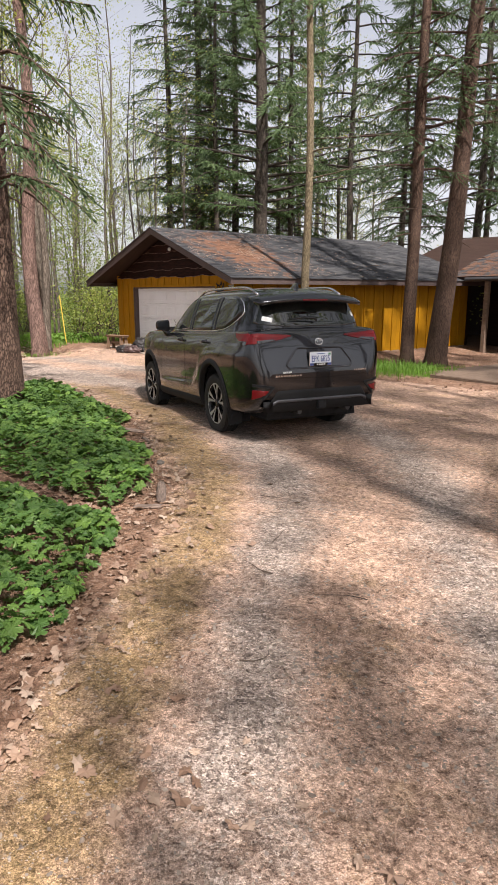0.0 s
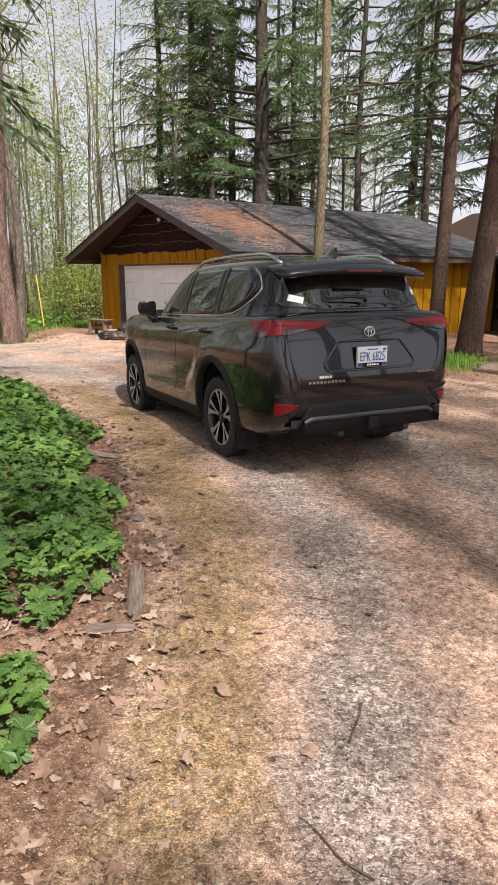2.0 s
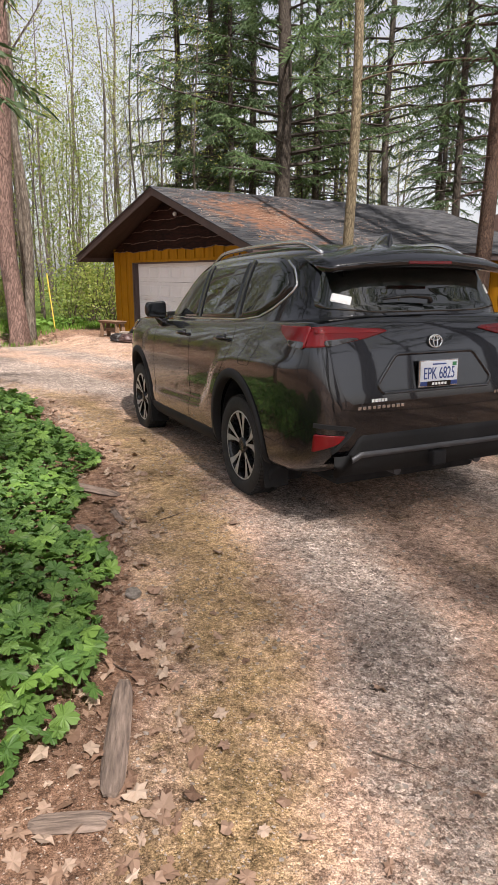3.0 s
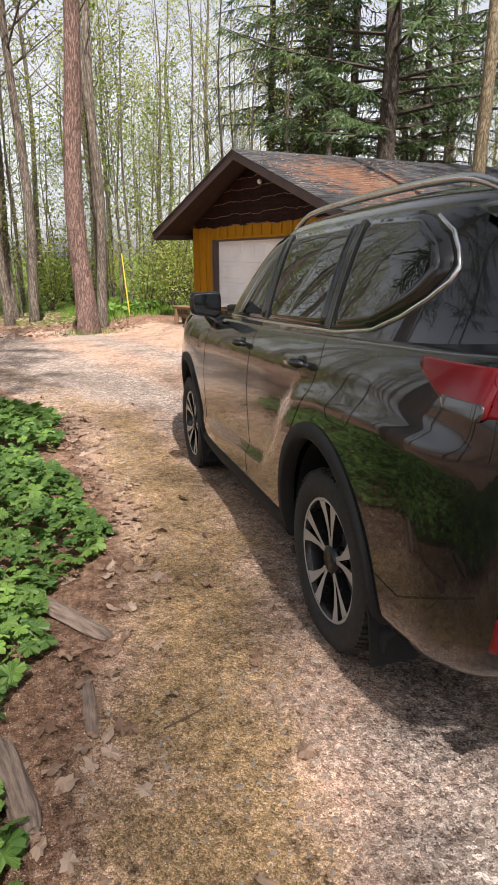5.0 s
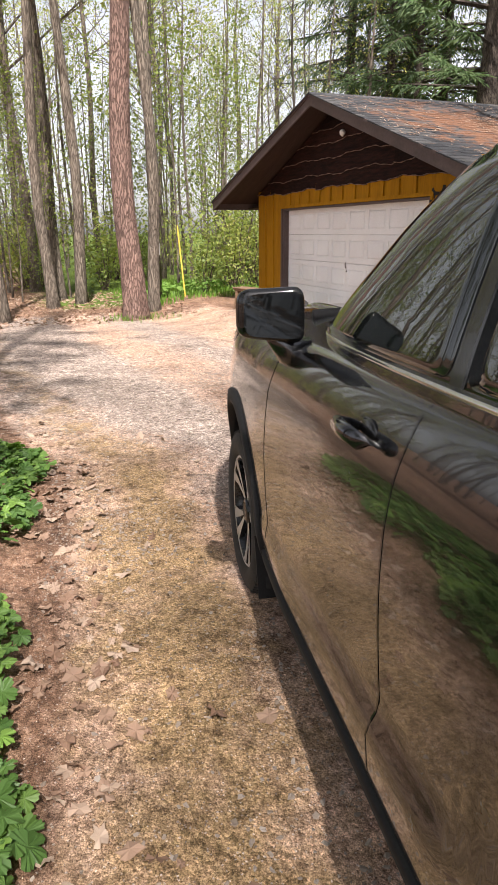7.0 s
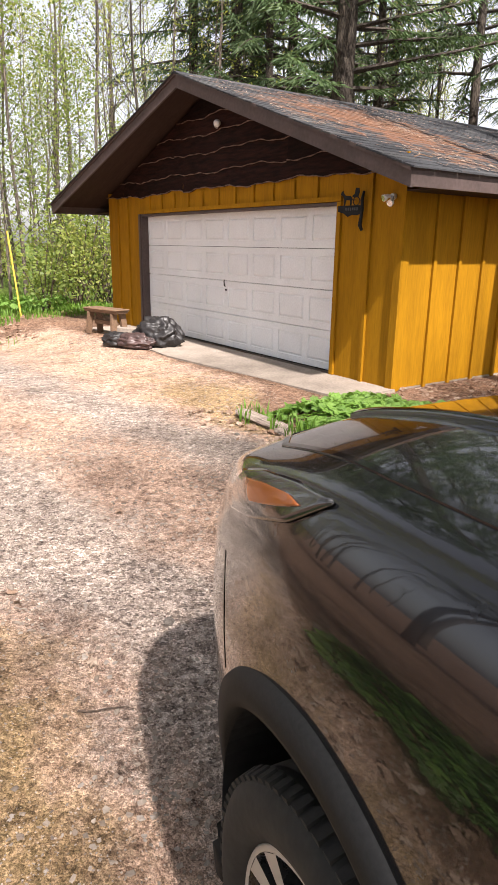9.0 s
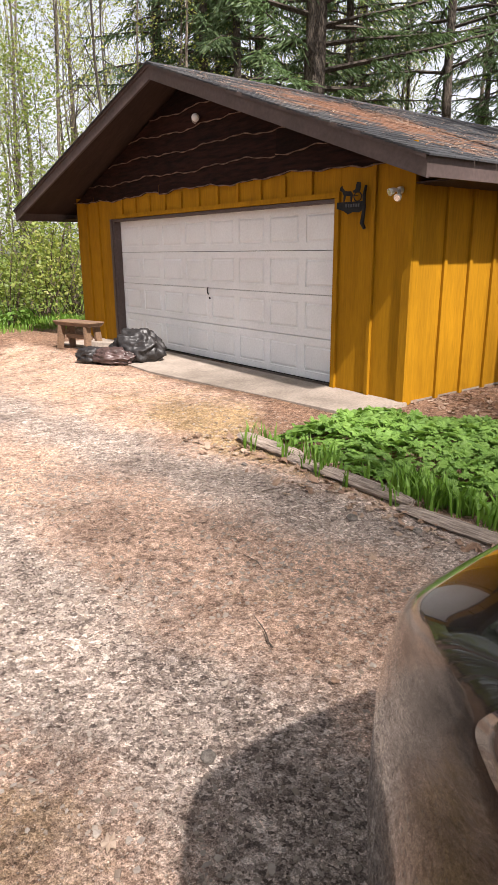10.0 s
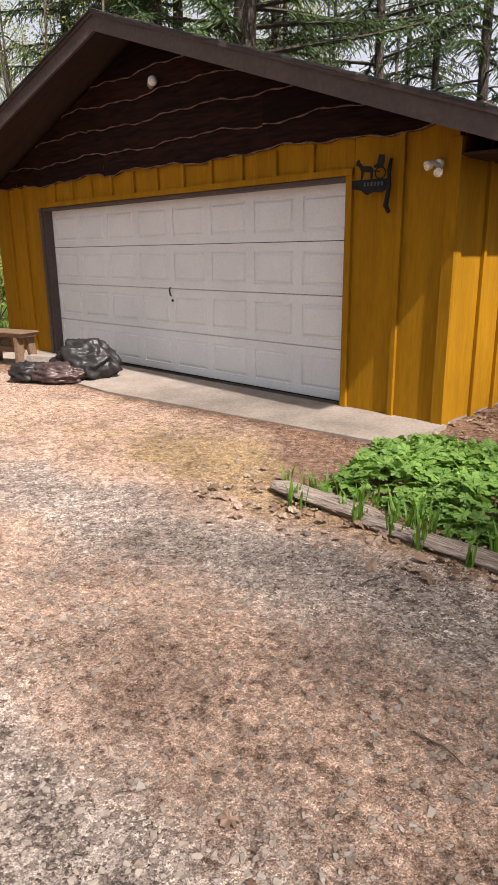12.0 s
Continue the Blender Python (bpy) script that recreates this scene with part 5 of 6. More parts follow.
# trees that stand close
big_pine = deciduous("red_pine", spot(-6.14, -2.88), 21, 0.265, 11, 2200, 0.2, PINEBARK, PINENEEDLE, "tall bare red pine trunk at the edge of the drive", 0.72, 0.16, 14, (0.006, 0.0), 18, "")
conifer("spruce", spot(5.0, -6.97, 0), 17, 0.20, 21, SPRUCEBARK, NEEDLE, "dark spruce with drooping branches in the leafy bed", 3.3, 2.0, 80, 0.5, 50, (0.006, 0.010), 16, 0.30, 8, "")
conifer("spruce", spot(3.27, 3.98, 80), 18, 0.19, 22, SPRUCEBARK, NEEDLE, "slim spruce with a bare lower trunk by the side wall", 4.8, 2.8, 70, 0.36, 54, (0.004, 0.0), 14, 0.28, 12, "")
conifer("spruce", spot(3.85, 4.45), 20, 0.29, 23, SPRUCEBARK, NEEDLE, "leaning spruce with a stout trunk by the side wall", 5.8, 2.6, 66, 0.30, 50, (0.034, 0.050), 16, 0.28, 12, "")
conifer("young_tree", spot(1.86, 1.54, 10), 15, 0.12, 24, YOUNGBARK, PINENEEDLE, "thin straight young pine before the garage wall", 8.0, 1.6, 34, 0.2, 20, (0.004, -0.004), 12, 0.3, 5, "", 0.45)
conifer("white_pine", spot(-9.54, 8.58, 70), 24, 0.40, 25, DARKBARK, PINENEEDLE, "big dark pine behind the garage", 5.2, 6.0, 84, 0.16, 140, (0.0, 0.0), 16, 0.42, 14, "")

# conifers behind the garage
kinds = []
for i, (x, y, hh, rr0, f) in enumerate(((-13.9, 8.0, 21, 0.20, 4.4), (-16.4, 7.8, 22, 0.22, 5.0), (-11.7, 7.6, 19, 0.17, 5.6))):
    kinds.append(conifer("spruce", spot(x, y, i * 50), hh, rr0, 31 + i, DARKBARK, NEEDLE, "dark spruce in the wood behind the garage", f, 3.4, 70, 0.34, 54, (0.0, 0.0), 10, 0.42, 14))
rr = random.Random(77)
for x, y in ((-11.3, 11.7), (-14.2, 10.4), (-17.4, 11.0), (-8.4, 13.0), (-6.0, 14.6), (-3.6, 16.2), (-9.4, 17.8), (-12.7, 21.4), (-14.5, 15.8), (-1.2, 17.5), (2.2, 19.5), (-6.5, 21), (5.8, 17.4), (9.5, 19.5), (-19, 17), (-2.5, 24), (4, 26), (-20.5, 12.2), (13.5, 14.5)):
    copy_thing(rr.choice(kinds), spot(x, y, rr.uniform(0, 360)) @ Matrix.Scale(rr.uniform(0.85, 1.2), 4))
# conifers beside and behind the walker, seen in the car's paint and casting shade
for x, y, s in ((20.5, -3.6, 1.0), (17.5, 1.8, 0.95), (31, -8.5, 1.1), (21.5, -15.5, 1.0), (8.5, -14.5, 0.9), (14.2, 5.2, 0.9), (27, -1, 1.1), (12.5, -18.5, 1.1), (3, -13.5, 0.95), (-4.5, -12, 1.0)):
    copy_thing(rr.choice(kinds), spot(x, y, rr.uniform(0, 360)) @ Matrix.Scale(s, 4))

# leafing woodland
saplings = [deciduous("sapling", spot(x, y), hh, r0, 50 + i, int(n * 1.1), 0.085, m, SPRING, "thin grey sapling with sparse new leaves", 0.3, 0.20, 16, (0.01 * (i - 1), 0.008), 7) for i, (x, y, hh, r0, n, m) in enumerate(((-14.7, 0.8, 12, 0.07, 700, GREYBARK), (-18.1, 3.3, 14, 0.085, 900, GREYBARK), (-13.7, 4.2, 13, 0.075, 520, DARKBARK)))]
mature = [deciduous("woodland_tree", spot(x, y), hh, r0, 60 + i, int(n * 1.25), 0.12, m, SPRING, "tall woodland tree with fresh yellow-green leaves", f, 0.24, 22, (0.012 * (1 - i), -0.006), 10) for i, (x, y, hh, r0, n, f, m) in enumerate(((-6.9, -5.55, 18, 0.16, 1300, 0.42, GREYBARK), (-9.5, -4.3, 19, 0.15, 1500, 0.34, GREYBARK), (-15.6, -4.4, 20, 0.18, 1700, 0.3, GREYBARK)))]
for x, y in ((-11.5, -3.4), (-10.4, -3.0), (-13.5, -6.2), (-17, -8.5), (-20, -5), (-22, -1.5), (-25, 2), (-24, -10), (-28, -4), (-15, -11), (-31, 4), (-27, 9), (-34, -2), (-19, 20), (-26, 16), (-33, 12), (-38, 5), (-30, -12), (8, 30), (-8, 30), (-18, 29), (18, 24), (24, 14), (28, 6), (22, -22), (10, -24), (-2, -18), (-9, -15), (17, -26), (31, -12), (30, -20)):
    copy_thing(rr.choice(mature), spot(x + rr.uniform(-0.6, 0.6), y + rr.uniform(-0.6, 0.6), rr.uniform(0, 360)) @ Matrix.Scale(rr.uniform(0.8, 1.15), 4))
for x, y in ((16.5, -1.6), (14.8, 3.2), (25.5, 2.2)):
    copy_thing(rr.choice(mature), spot(x, y, rr.uniform(0, 360)))
# two sparse copies added out of view, only to cast light dapples
for x, y, a in ((17.6, -6.2, 40), (19.8, -7.0, 280)):
    copy_thing(mature[2], spot(x, y, a))
# broad crowns added out of view on the sunny side to dapple the drive
shade = deciduous("shade_tree", spot(18.6, -4.1), 22, 0.24, 71, 2000, 0.24, GREYBARK, SPRING, "broad leafy tree out of view, added to dapple the drive", 0.42, 0.30, 20, (0.0, 0.0), 10)
for x, y, a, k in ((22.8, -10.6, 80, 0.9), (26.6, -6.6, 200, 1.05)):
    copy_thing(shade, spot(x, y, a) @ Matrix.Scale(k, 4))
copy_thing(mature[0], spot(-7.4, -2.2, 200) @ Matrix.Scale(0.95, 4))
for i in range(26):
    a, d = rr.uniform(2.2, 3.6), rr.uniform(46, 75)
    copy_thing(rr.choice(mature), spot(5 + d * math.cos(a), -4 + d * math.sin(a), rr.uniform(0, 360)) @ Matrix.Scale(rr.uniform(0.8, 1.2), 4))
for i in range(130):
    a, d = rr.uniform(2.25, 3.75), rr.uniform(19, 52) ** 1.0
    x, y = 5 + d * math.cos(a), -4 + d * math.sin(a)
    if x > -8.5 or (x > -12 and -3.2 < y < 1.5):
        continue
    copy_thing(rr.choice(saplings), spot(x, y, rr.uniform(0, 360)) @ Matrix.Scale(rr.uniform(0.7, 1.25), 4))


# bushes of the undergrowth
def bush(name, at, size, seed, n, leaf, mat, label):
    r2 = random.Random(seed)
    root = thing(name, at, label, "bush", "undergrowth of the woods")
    bm = bmesh.new()
    ends = []
    for i in range(12):
        a = r2.uniform(0, 6.28)
        e = Vector((math.cos(a) * size * r2.uniform(0.2, 0.7), math.sin(a) * size * r2.uniform(0.2, 0.7), size * r2.uniform(0.6, 1.25)))
        s = Vector((r2.gauss(0, 0.06), r2.gauss(0, 0.06), -0.1))
        m = s.lerp(e, 0.5) + Vector((0, 0, size * 0.12))
        tube(bm, [s, m, e], [0.014, 0.009, 0.003], 4, False)
        ends.append((s.lerp(m, 0.6), m, e))
    part("stem_wood", bm, TWIG, root)["kind"] = "stuff"
    verts, faces = [], []
    for _ in range(n):
        s, m, e = r2.choice(ends)
        t = r2.random()
        c = (s.lerp(m, t * 2) if t < 0.5 else m.lerp(e, t * 2 - 1)) + Vector((r2.gauss(0, 1), r2.gauss(0, 1), r2.gauss(0, 1))) * size * 0.17
        leaf_quads(verts, faces, c, leaf * r2.uniform(0.6, 1.3), r2)
    ob = part_from("foliage", verts, faces, mat, root)
    ob["kind"] = "stuff"
    return root


bushes = [bush("bush", spot(-9.2 - i, -0.4 + 1.1 * i), 1.5 + 0.5 * i, 80 + i, 1150, 0.09, (SHRUB, SPRING, SHRUB)[i], "loose bush with fresh yellow-green leaves") for i in range(3)]
for i in range(80):
    x, y = rr.uniform(-30, -8.6), rr.uniform(-13, 14)
    if x > -11.5 and (y < -1.2 and rr.random() < 0.7):
        continue
    if x > -7.6 or (x > -10 and y > -1 and y < 0.5 and rr.random() < 0.5):
        continue
    copy_thing(rr.choice(bushes), spot(x, y, rr.uniform(0, 360)) @ Matrix.Scale(rr.uniform(0.6, 1.5), 4))
under = deciduous("understory_tree", spot(-13.2, -5.2), 6.5, 0.035, 91, 1700, 0.085, GREYBARK, SHRUB, "slim understory tree with many small green leaves", 0.14, 0.34, 30, (0.01, 0.0), 6)
for i in range(16):
    copy_thing(under, spot(rr.uniform(-24, -10.5), rr.uniform(-12, 3), rr.uniform(0, 360)) @ Matrix.Scale(rr.uniform(0.7, 1.35), 4))
for i in range(34):
    x, y = rr.uniform(-14, 18), rr.uniform(13.5, 30)
    copy_thing(rr.choice(bushes), spot(x, y, rr.uniform(0, 360)) @ Matrix.Scale(rr.uniform(0.8, 1.7), 4))

# ---- house wing, deck ----
house = thing("house", (0, 0, 0), "low brown house wing with a shingled roof and dark porch", "house")
HX0, HX1, HE, HR = -2.5, 15.0, 8.6, 13.0
hz = lambda y: 2.3 + (y - HE) * 0.36
bm = bmesh.new()
prism(bm, [(HX0, HE, hz(HE) - 0.02), (HX0, HR, hz(HR) - 0.02), (HX0, HR, hz(HR) - 0.07), (HX0, HE, hz(HE) - 0.07)], (HX1 - HX0, 0, 0))
prism(bm, [(HX0, HR, hz(HR) - 0.02), (HX0, 2 * HR - HE, hz(HE) - 0.02), (HX0, 2 * HR - HE, hz(HE) - 0.07), (HX0, HR, hz(HR) - 0.07)], (HX1 - HX0, 0, 0))
hroof = part("roof", bm, SOFFIT, house, "brown shingled roof")
verts, faces, lit = [], [], []
r4 = random.Random(9)
n = 32
for i in range(n):
    ya, yb = HE - 0.03 + (HR - HE) * i / n, HE + (HR - HE) * (i + 1) / n + 0.02
    x = HX0 - r4.uniform(0, 0.32)
    while x < HX1:
        k = len(verts)
        xa, xb = max(x + 0.004, HX0), min(x + 0.316, HX1)
        if xb > xa + 0.02 and xb > 1.0:
            up = r4.uniform(0.006, 0.013)
            verts += [(xa, ya, hz(ya) + up), (xb, ya, hz(ya) + up), (xb, yb, hz(yb) + 0.002), (xa, yb, hz(yb) + 0.002), (xa, ya, hz(ya) - 0.01), (xb, ya, hz(ya) - 0.01)]
            faces += [(k, k + 1, k + 2, k + 3), (k + 4, k + 5, k + 1, k)]
            lit += [0.42] * 6
        x += 0.32
ob = part_from("shingle_course", verts, faces, SHINGLE, hroof)
ob["kind"] = "stuff"
ob.data.attributes.new("litter", "FLOAT", "POINT").data.foreach_set("value", np.asarray(lit, np.float32))
part("fascia", boxed(1.56, HX1, HE - 0.03, HE, hz(HE) - 0.17, hz(HE) + 0.0, 0.004), FASCIA, house)
part("wall", boxed(1.0, HX1, 10.6, 10.75, -0.3, 2.9, 0), DARKWOOD, house, "dark brown porch wall")
part("door", boxed(4.6, 5.5, 10.53, 10.6, -0.02, 2.02, 0.01), SOFFIT, house, "dark porch door")
win = part("window", boxed(6.4, 7.9, 10.54, 10.598, 0.9, 1.95, 0.01), FASCIA, house, "brown framed window")
part("pane", boxed(6.48, 7.82, 10.53, 10.538, 0.98, 1.87, 0), GLASS, win)
for x in (2.3, 4.35, 6.6, 9.0, 11.5):
    part("post", boxed(x - 0.07, x + 0.07, HE + 0.08, HE + 0.22, -0.4, hz(HE) - 0.05, 0.01), OLDWOOD, house, "weathered porch post")
part("gutter", tube(bmesh.new(), [(1.6, HE - 0.07, hz(HE) - 0.10), (5.5, HE - 0.08, hz(HE) - 0.07), (HX1, HE - 0.07, hz(HE) - 0.10)], [0.055, 0.055, 0.055], 8), STEELGREY, house, "sagging metal gutter")
part("vent_pipe", tube(bmesh.new(), [(3.4, 11.6, hz(11.6) - 0.1), (3.4, 11.6, hz(11.6) + 0.55)], [0.045, 0.045], 10), STEELGREY, house, "pale roof vent pipe")
part("end_wall", boxed(HX0, HX0 + 0.15, HE + 1.2, 2 * HR - HE - 0.3, -0.3, 2.6, 0), DARKWOOD, house)
part("end_wall", boxed(HX1 - 0.3, HX1 - 0.15, HE + 0.4, 2 * HR - HE - 0.3, -0.3, 2.4, 0), DARKWOOD, house)

deck = thing("deck", (0, 0, 0), "low weathered plank deck beside the drive", "deck", kind="structure")
for i in range(22):
    y0 = 1.75 + i * 0.145
    part("plank", boxed(6.0 - 0.45 * min(1.0, i * 0.25), 11.5, y0, y0 + 0.138, 0.02, 0.055, 0.004), OLDWOOD, deck)
part("rim_board", boxed(5.9, 11.5, 1.71, 1.748, -0.16, 0.045, 0.004), OLDWOOD, deck)
part("rim_board", boxed(5.52, 5.56, 1.9, 4.9, -0.16, 0.045, 0.004), OLDWOOD, deck)


# ---- leafy beds ----
def palmate(size, lobes, rr):
    """Outline of a lobed leaf in its own plane, stalk at the origin."""
    pts = [(0.0, 0.0)]
    span = radians(290)
    for i in range(lobes):
        a = -span / 2 + span * (i + 0.5) / lobes
        ln = size * (0.78 + 0.22 * math.cos(a))
        d = span / lobes
        for off, k in ((-0.46, 0.74), (-0.26, 0.95), (-0.1, 0.90), (0.0, 1.0), (0.1, 0.90), (0.26, 0.95), (0.46, 0.74)) if lobes < 6 else ((-0.42, 0.82), (-0.15, 0.97), (0.15, 0.97), (0.42, 0.82)):
            pts.append((ln * k * math.sin(a + off * d), size * 0.12 + ln * k * math.cos(a + off * d)))
        if i < lobes - 1:
            pts.append((size * 0.50 * math.sin(a + d / 2), size * 0.12 + size * 0.50 * math.cos(a + d / 2)))
    return pts


def add_leaf(verts, faces, centre, size, rr, tilt, lobes=5):
    out = palmate(size, lobes, rr)
    m = Euler((rr.gauss(0, tilt), rr.gauss(0, tilt), rr.uniform(0, 6.283))).to_matrix()
    k = len(verts)
    mid = centre + m @ Vector((0, size * 0.3, size * 0.03))
    verts.append(mid)
    for x, y in out:
        rad = math.hypot(x, y - size * 0.3)
        verts.append(centre + m @ Vector((x, y, -0.22 * rad * rad / size + rr.uniform(-0.006, 0.006))))
    n = len(out)
    for i in range(n):
        faces.append((k, k + 1 + i, k + 1 + (i + 1) % n))


def stalks(verts, faces, base, top, r):
    k = len(verts)
    w = Vector((r, 0, 0))
    verts += [base - w, base + w, top]
    faces.append((k, k + 1, k + 2))


def cover(name, samples, inside, tall, size, mat, label, seed, lobes=5):
    rr = random.Random(seed)
    verts, faces = [], []
    for _ in range(samples):
        x, y = rr.uniform(*inside["x"]), rr.uniform(*inside["y"])
        f = inside["f"](x, y)
        if f <= 0:
            continue
        z0 = z_at(x, y)
        edge = min(1.0, f / 0.35)
        hgt = tall * (0.30 + 0.70 * edge) * (0.75 + 0.35 * noise.noise(Vector((x * 1.7, y * 1.7, 3)))) * (1 - 0.6 * rr.random() ** 3)
        c = Vector((x, y, z0 + hgt))
        add_leaf(verts, faces, c, size * rr.uniform(0.6, 1.25), rr, 0.38, lobes)
        if rr.random() < 0.35:
            stalks(verts, faces, Vector((x + rr.uniform(-0.05, 0.05), y + rr.uniform(-0.05, 0.05), z0 - 0.01)), c, 0.004)
    ob = part_from(name, verts, faces, mat)
    return tagged(ob, label, "plants", kind="stuff")


def left_bed(x, y):
    d = float(bed_edge(x)) - y - 0.10 + 0.12 * math.sin(x * 2.3) + 0.07 * math.sin(x * 5.9 + 1)
    line = ((10.85, -7.3), (10.45, -7.62), (10.05, -7.92), (8.8, -8.25), (7.2, -8.65))
    near = 9.0
    for (ax, ay), (bx, by) in zip(line, line[1:]):
        t = max(0.0, min(1.0, ((x - ax) * (bx - ax) + (y - ay) * (by - ay)) / ((bx - ax) ** 2 + (by - ay) ** 2)))
        near = min(near, math.hypot(x - ax - t * (bx - ax), y - ay - t * (by - ay)))
    g1 = (near - 0.15) * 1.6
    d -= 0.14 * float(smooth01(10.2, 10.8, x))
    far = 2.3 - (float(bed_edge(x)) - y) - 0.3 * math.sin(x)
    return min(d, far, g1 * 0.6, 11.75 - x - 0.25 * math.sin(y * 3), x - 3.3 + 0.3 * math.sin(y * 4))


def right_bed(x, y):
    d = min(y + 1.86 - 0.06 * math.sin(x * 5) - 0.0 * x, x - (0.85 + 0.28 * (-(y + 0.6))) if y < -0.6 else x - 1.1, -0.1 - 0.25 * abs(x - 2.2) - y + 0.15 * math.sin(3 * x) if x > 1.25 else -0.35 - y, 4.6 - x)
    return d


cover("ground_cover", 23000, {"x": (3.0, 12.0), "y": (-11.2, -5.2), "f": left_bed}, 0.31, 0.062, COVER, "dense low bed of lobed green leaves beside the drive", 301)
cover("ground_cover", 2600, {"x": (3.0, 12.0), "y": (-11.2, -5.2), "f": lambda x, y: left_bed(x, y) if noise.noise(Vector((x * 0.9, y * 0.9, 0))) > 0.0 or left_bed(x, y) < 0.22 else -1}, 0.33, 0.07, COVERLIGHT, "bright young leaves among the green bed", 302)
cover("ground_cover", 5200, {"x": (0.7, 4.7), "y": (-2.0, 0.2), "f": right_bed}, 0.18, 0.062, COVERLIGHT, "bright green umbrella-leaved plants before the garage wall", 303, 7)
cover("ground_cover", 500, {"x": (-11, -8), "y": (-2.2, 0.6), "f": lambda x, y: 0.4 if math.hypot((x + 9.4) / 1.0, (y + 1.0) / 1.0) < 1 else -1}, 0.35, 0.09, COVERLIGHT, "patch of bright green plants at the wood's edge", 304)


def blades(name, spots, mat, label, tall, seed, width=0.010):
    rr = random.Random(seed)
    verts, faces = [], []
    for x, y in spots:
        z0 = z_at(x, y)
        h, a = tall * rr.uniform(0.55, 1.25), rr.uniform(0, 6.283)
        d = Vector((math.cos(a), math.sin(a), 0))
        s = Vector((-d.y, d.x, 0)) * width * rr.uniform(0.6, 1.2)
        b = Vector((x, y, z0 - 0.01))
        m = b + Vector((0, 0, h * 0.62)) + d * h * 0.10
        t = b + Vector((0, 0, h * 0.96)) + d * h * rr.uniform(0.18, 0.45)
        k = len(verts)
        verts += [b - s * 0.7, b + s * 0.7, m + s, m - s, t]
        faces += [(k, k + 1, k + 2, k + 3), (k + 3, k + 2, k + 4)]
    ob = part_from(name, verts, faces, mat)
    return tagged(ob, label, "plants", kind="stuff")


rb = random.Random(310)
day = []
for _ in range(52):
    x = rb.uniform(2.35, 4.4)
    y = -1.95 + 0.10 * (x - 2.1) + rb.gauss(0, 0.07)
    day += [(x + rb.gauss(0, 0.03), y + rb.gauss(0, 0.03)) for _ in range(16)]
for _ in range(30):
    x, y = rb.uniform(0.95, 2.3), rb.uniform(-2.14, -1.86)
    day += [(x + rb.gauss(0, 0.012), y + rb.gauss(0, 0.012)) for _ in range(4)]
blades("lily_leaves", day, GRASS, "clumps of upright strap leaves along a plank edging", 0.17, 311, 0.009)
turf = [(rb.gauss(4.6, 0.9), rb.gauss(2.2, 0.75)) for _ in range(2600)]
blades("grass", [(x, y) for x, y in turf if x < 5.9 and y > 0.3], GRASS, "tufts of fresh grass under the spruces", 0.20, 312, 0.007)
blades("grass", [(rb.uniform(-14, -7.6), rb.uniform(-2.2, 1.2)) for _ in range(3200)], GRASS, "fresh grass at the edge of the wood", 0.16, 313, 0.010)
blades("grass", [(-6.14 + rb.gauss(0, 0.35), -2.88 + rb.gauss(0, 0.35)) for _ in range(240)], GRASS, "grass round the foot of the red pine", 0.14, 314, 0.007)


# ---- dead leaves, stones, twigs ----
def scatter_leaves(name, spots, size, seed, label):
    rr = random.Random(seed)
    verts, faces = [], []
    for x, y in spots:
        s = size * rr.uniform(0.5, 1.35)
        n = rr.choice((12, 14, 16))
        m = Euler((rr.gauss(0, 0.3), rr.gauss(0, 0.3), rr.uniform(0, 6.283))).to_matrix()
        c = Vector((x, y, z_at(x, y) + 0.006 + 0.25 * s * rr.random()))
        k = len(verts)
        verts.append(c + m @ Vector((0, 0, s * 0.1)))
        for i in range(n):
            a = 6.283 * i / n
            q = s * (0.54 if i % 2 else 0.39) * rr.uniform(0.75, 1.2)
            verts.append(c + m @ Vector((q * 1.25 * math.cos(a), q * 0.85 * math.sin(a), rr.uniform(-0.12, 0.22) * s)))
        for i in range(n):
            faces.append((k, k + 1 + i, k + 1 + (i + 1) % n))
    return tagged(part_from(name, verts, faces, LITTER), label, "leaves", kind="stuff")


rl = random.Random(320)
spots = []
for _ in range(520):
    x = rl.uniform(2.5, 14)
    spots.append((x, float(bed_edge(x)) + rl.gauss(0.12, 0.16)))
for _ in range(90):
    x = rl.uniform(2, 15)
    spots.append((x, float(bed_edge(x)) + abs(rl.gauss(0.6, 0.8))))
for _ in range(420):
    spots.append((rl.gauss(10.1, 0.5), rl.gauss(-7.9, 0.5)))
for _ in range(300):
    spots.append((rl.uniform(10.8, 14.5), rl.uniform(-10.8, -8.4)))
spots = [(x, y) for x, y in spots if y < bed_edge(x) + 3 and left_bed(x, y) < 0.2]
scatter_leaves("dead_leaves", spots, 0.055, 321, "curled pale brown dead leaves along the bed")
scatter_leaves("dead_leaves", [(rl.uniform(-14, -5.6), rl.uniform(-9, -1.6)) for _ in range(3000)], 0.075, 322, "carpet of dead leaves under the trees")
scatter_leaves("dead_leaves", [(rl.uniform(0.98, 4.5), rl.uniform(-0.6, 1.6)) for _ in range(700)] + [(rl.uniform(0.6, 4.2), rl.gauss(-2.15, 0.16)) for _ in range(260)] + [(rl.uniform(4, 9), rl.uniform(0, 1.6)) for _ in range(300)], 0.05, 323, "dead leaves against the side wall")


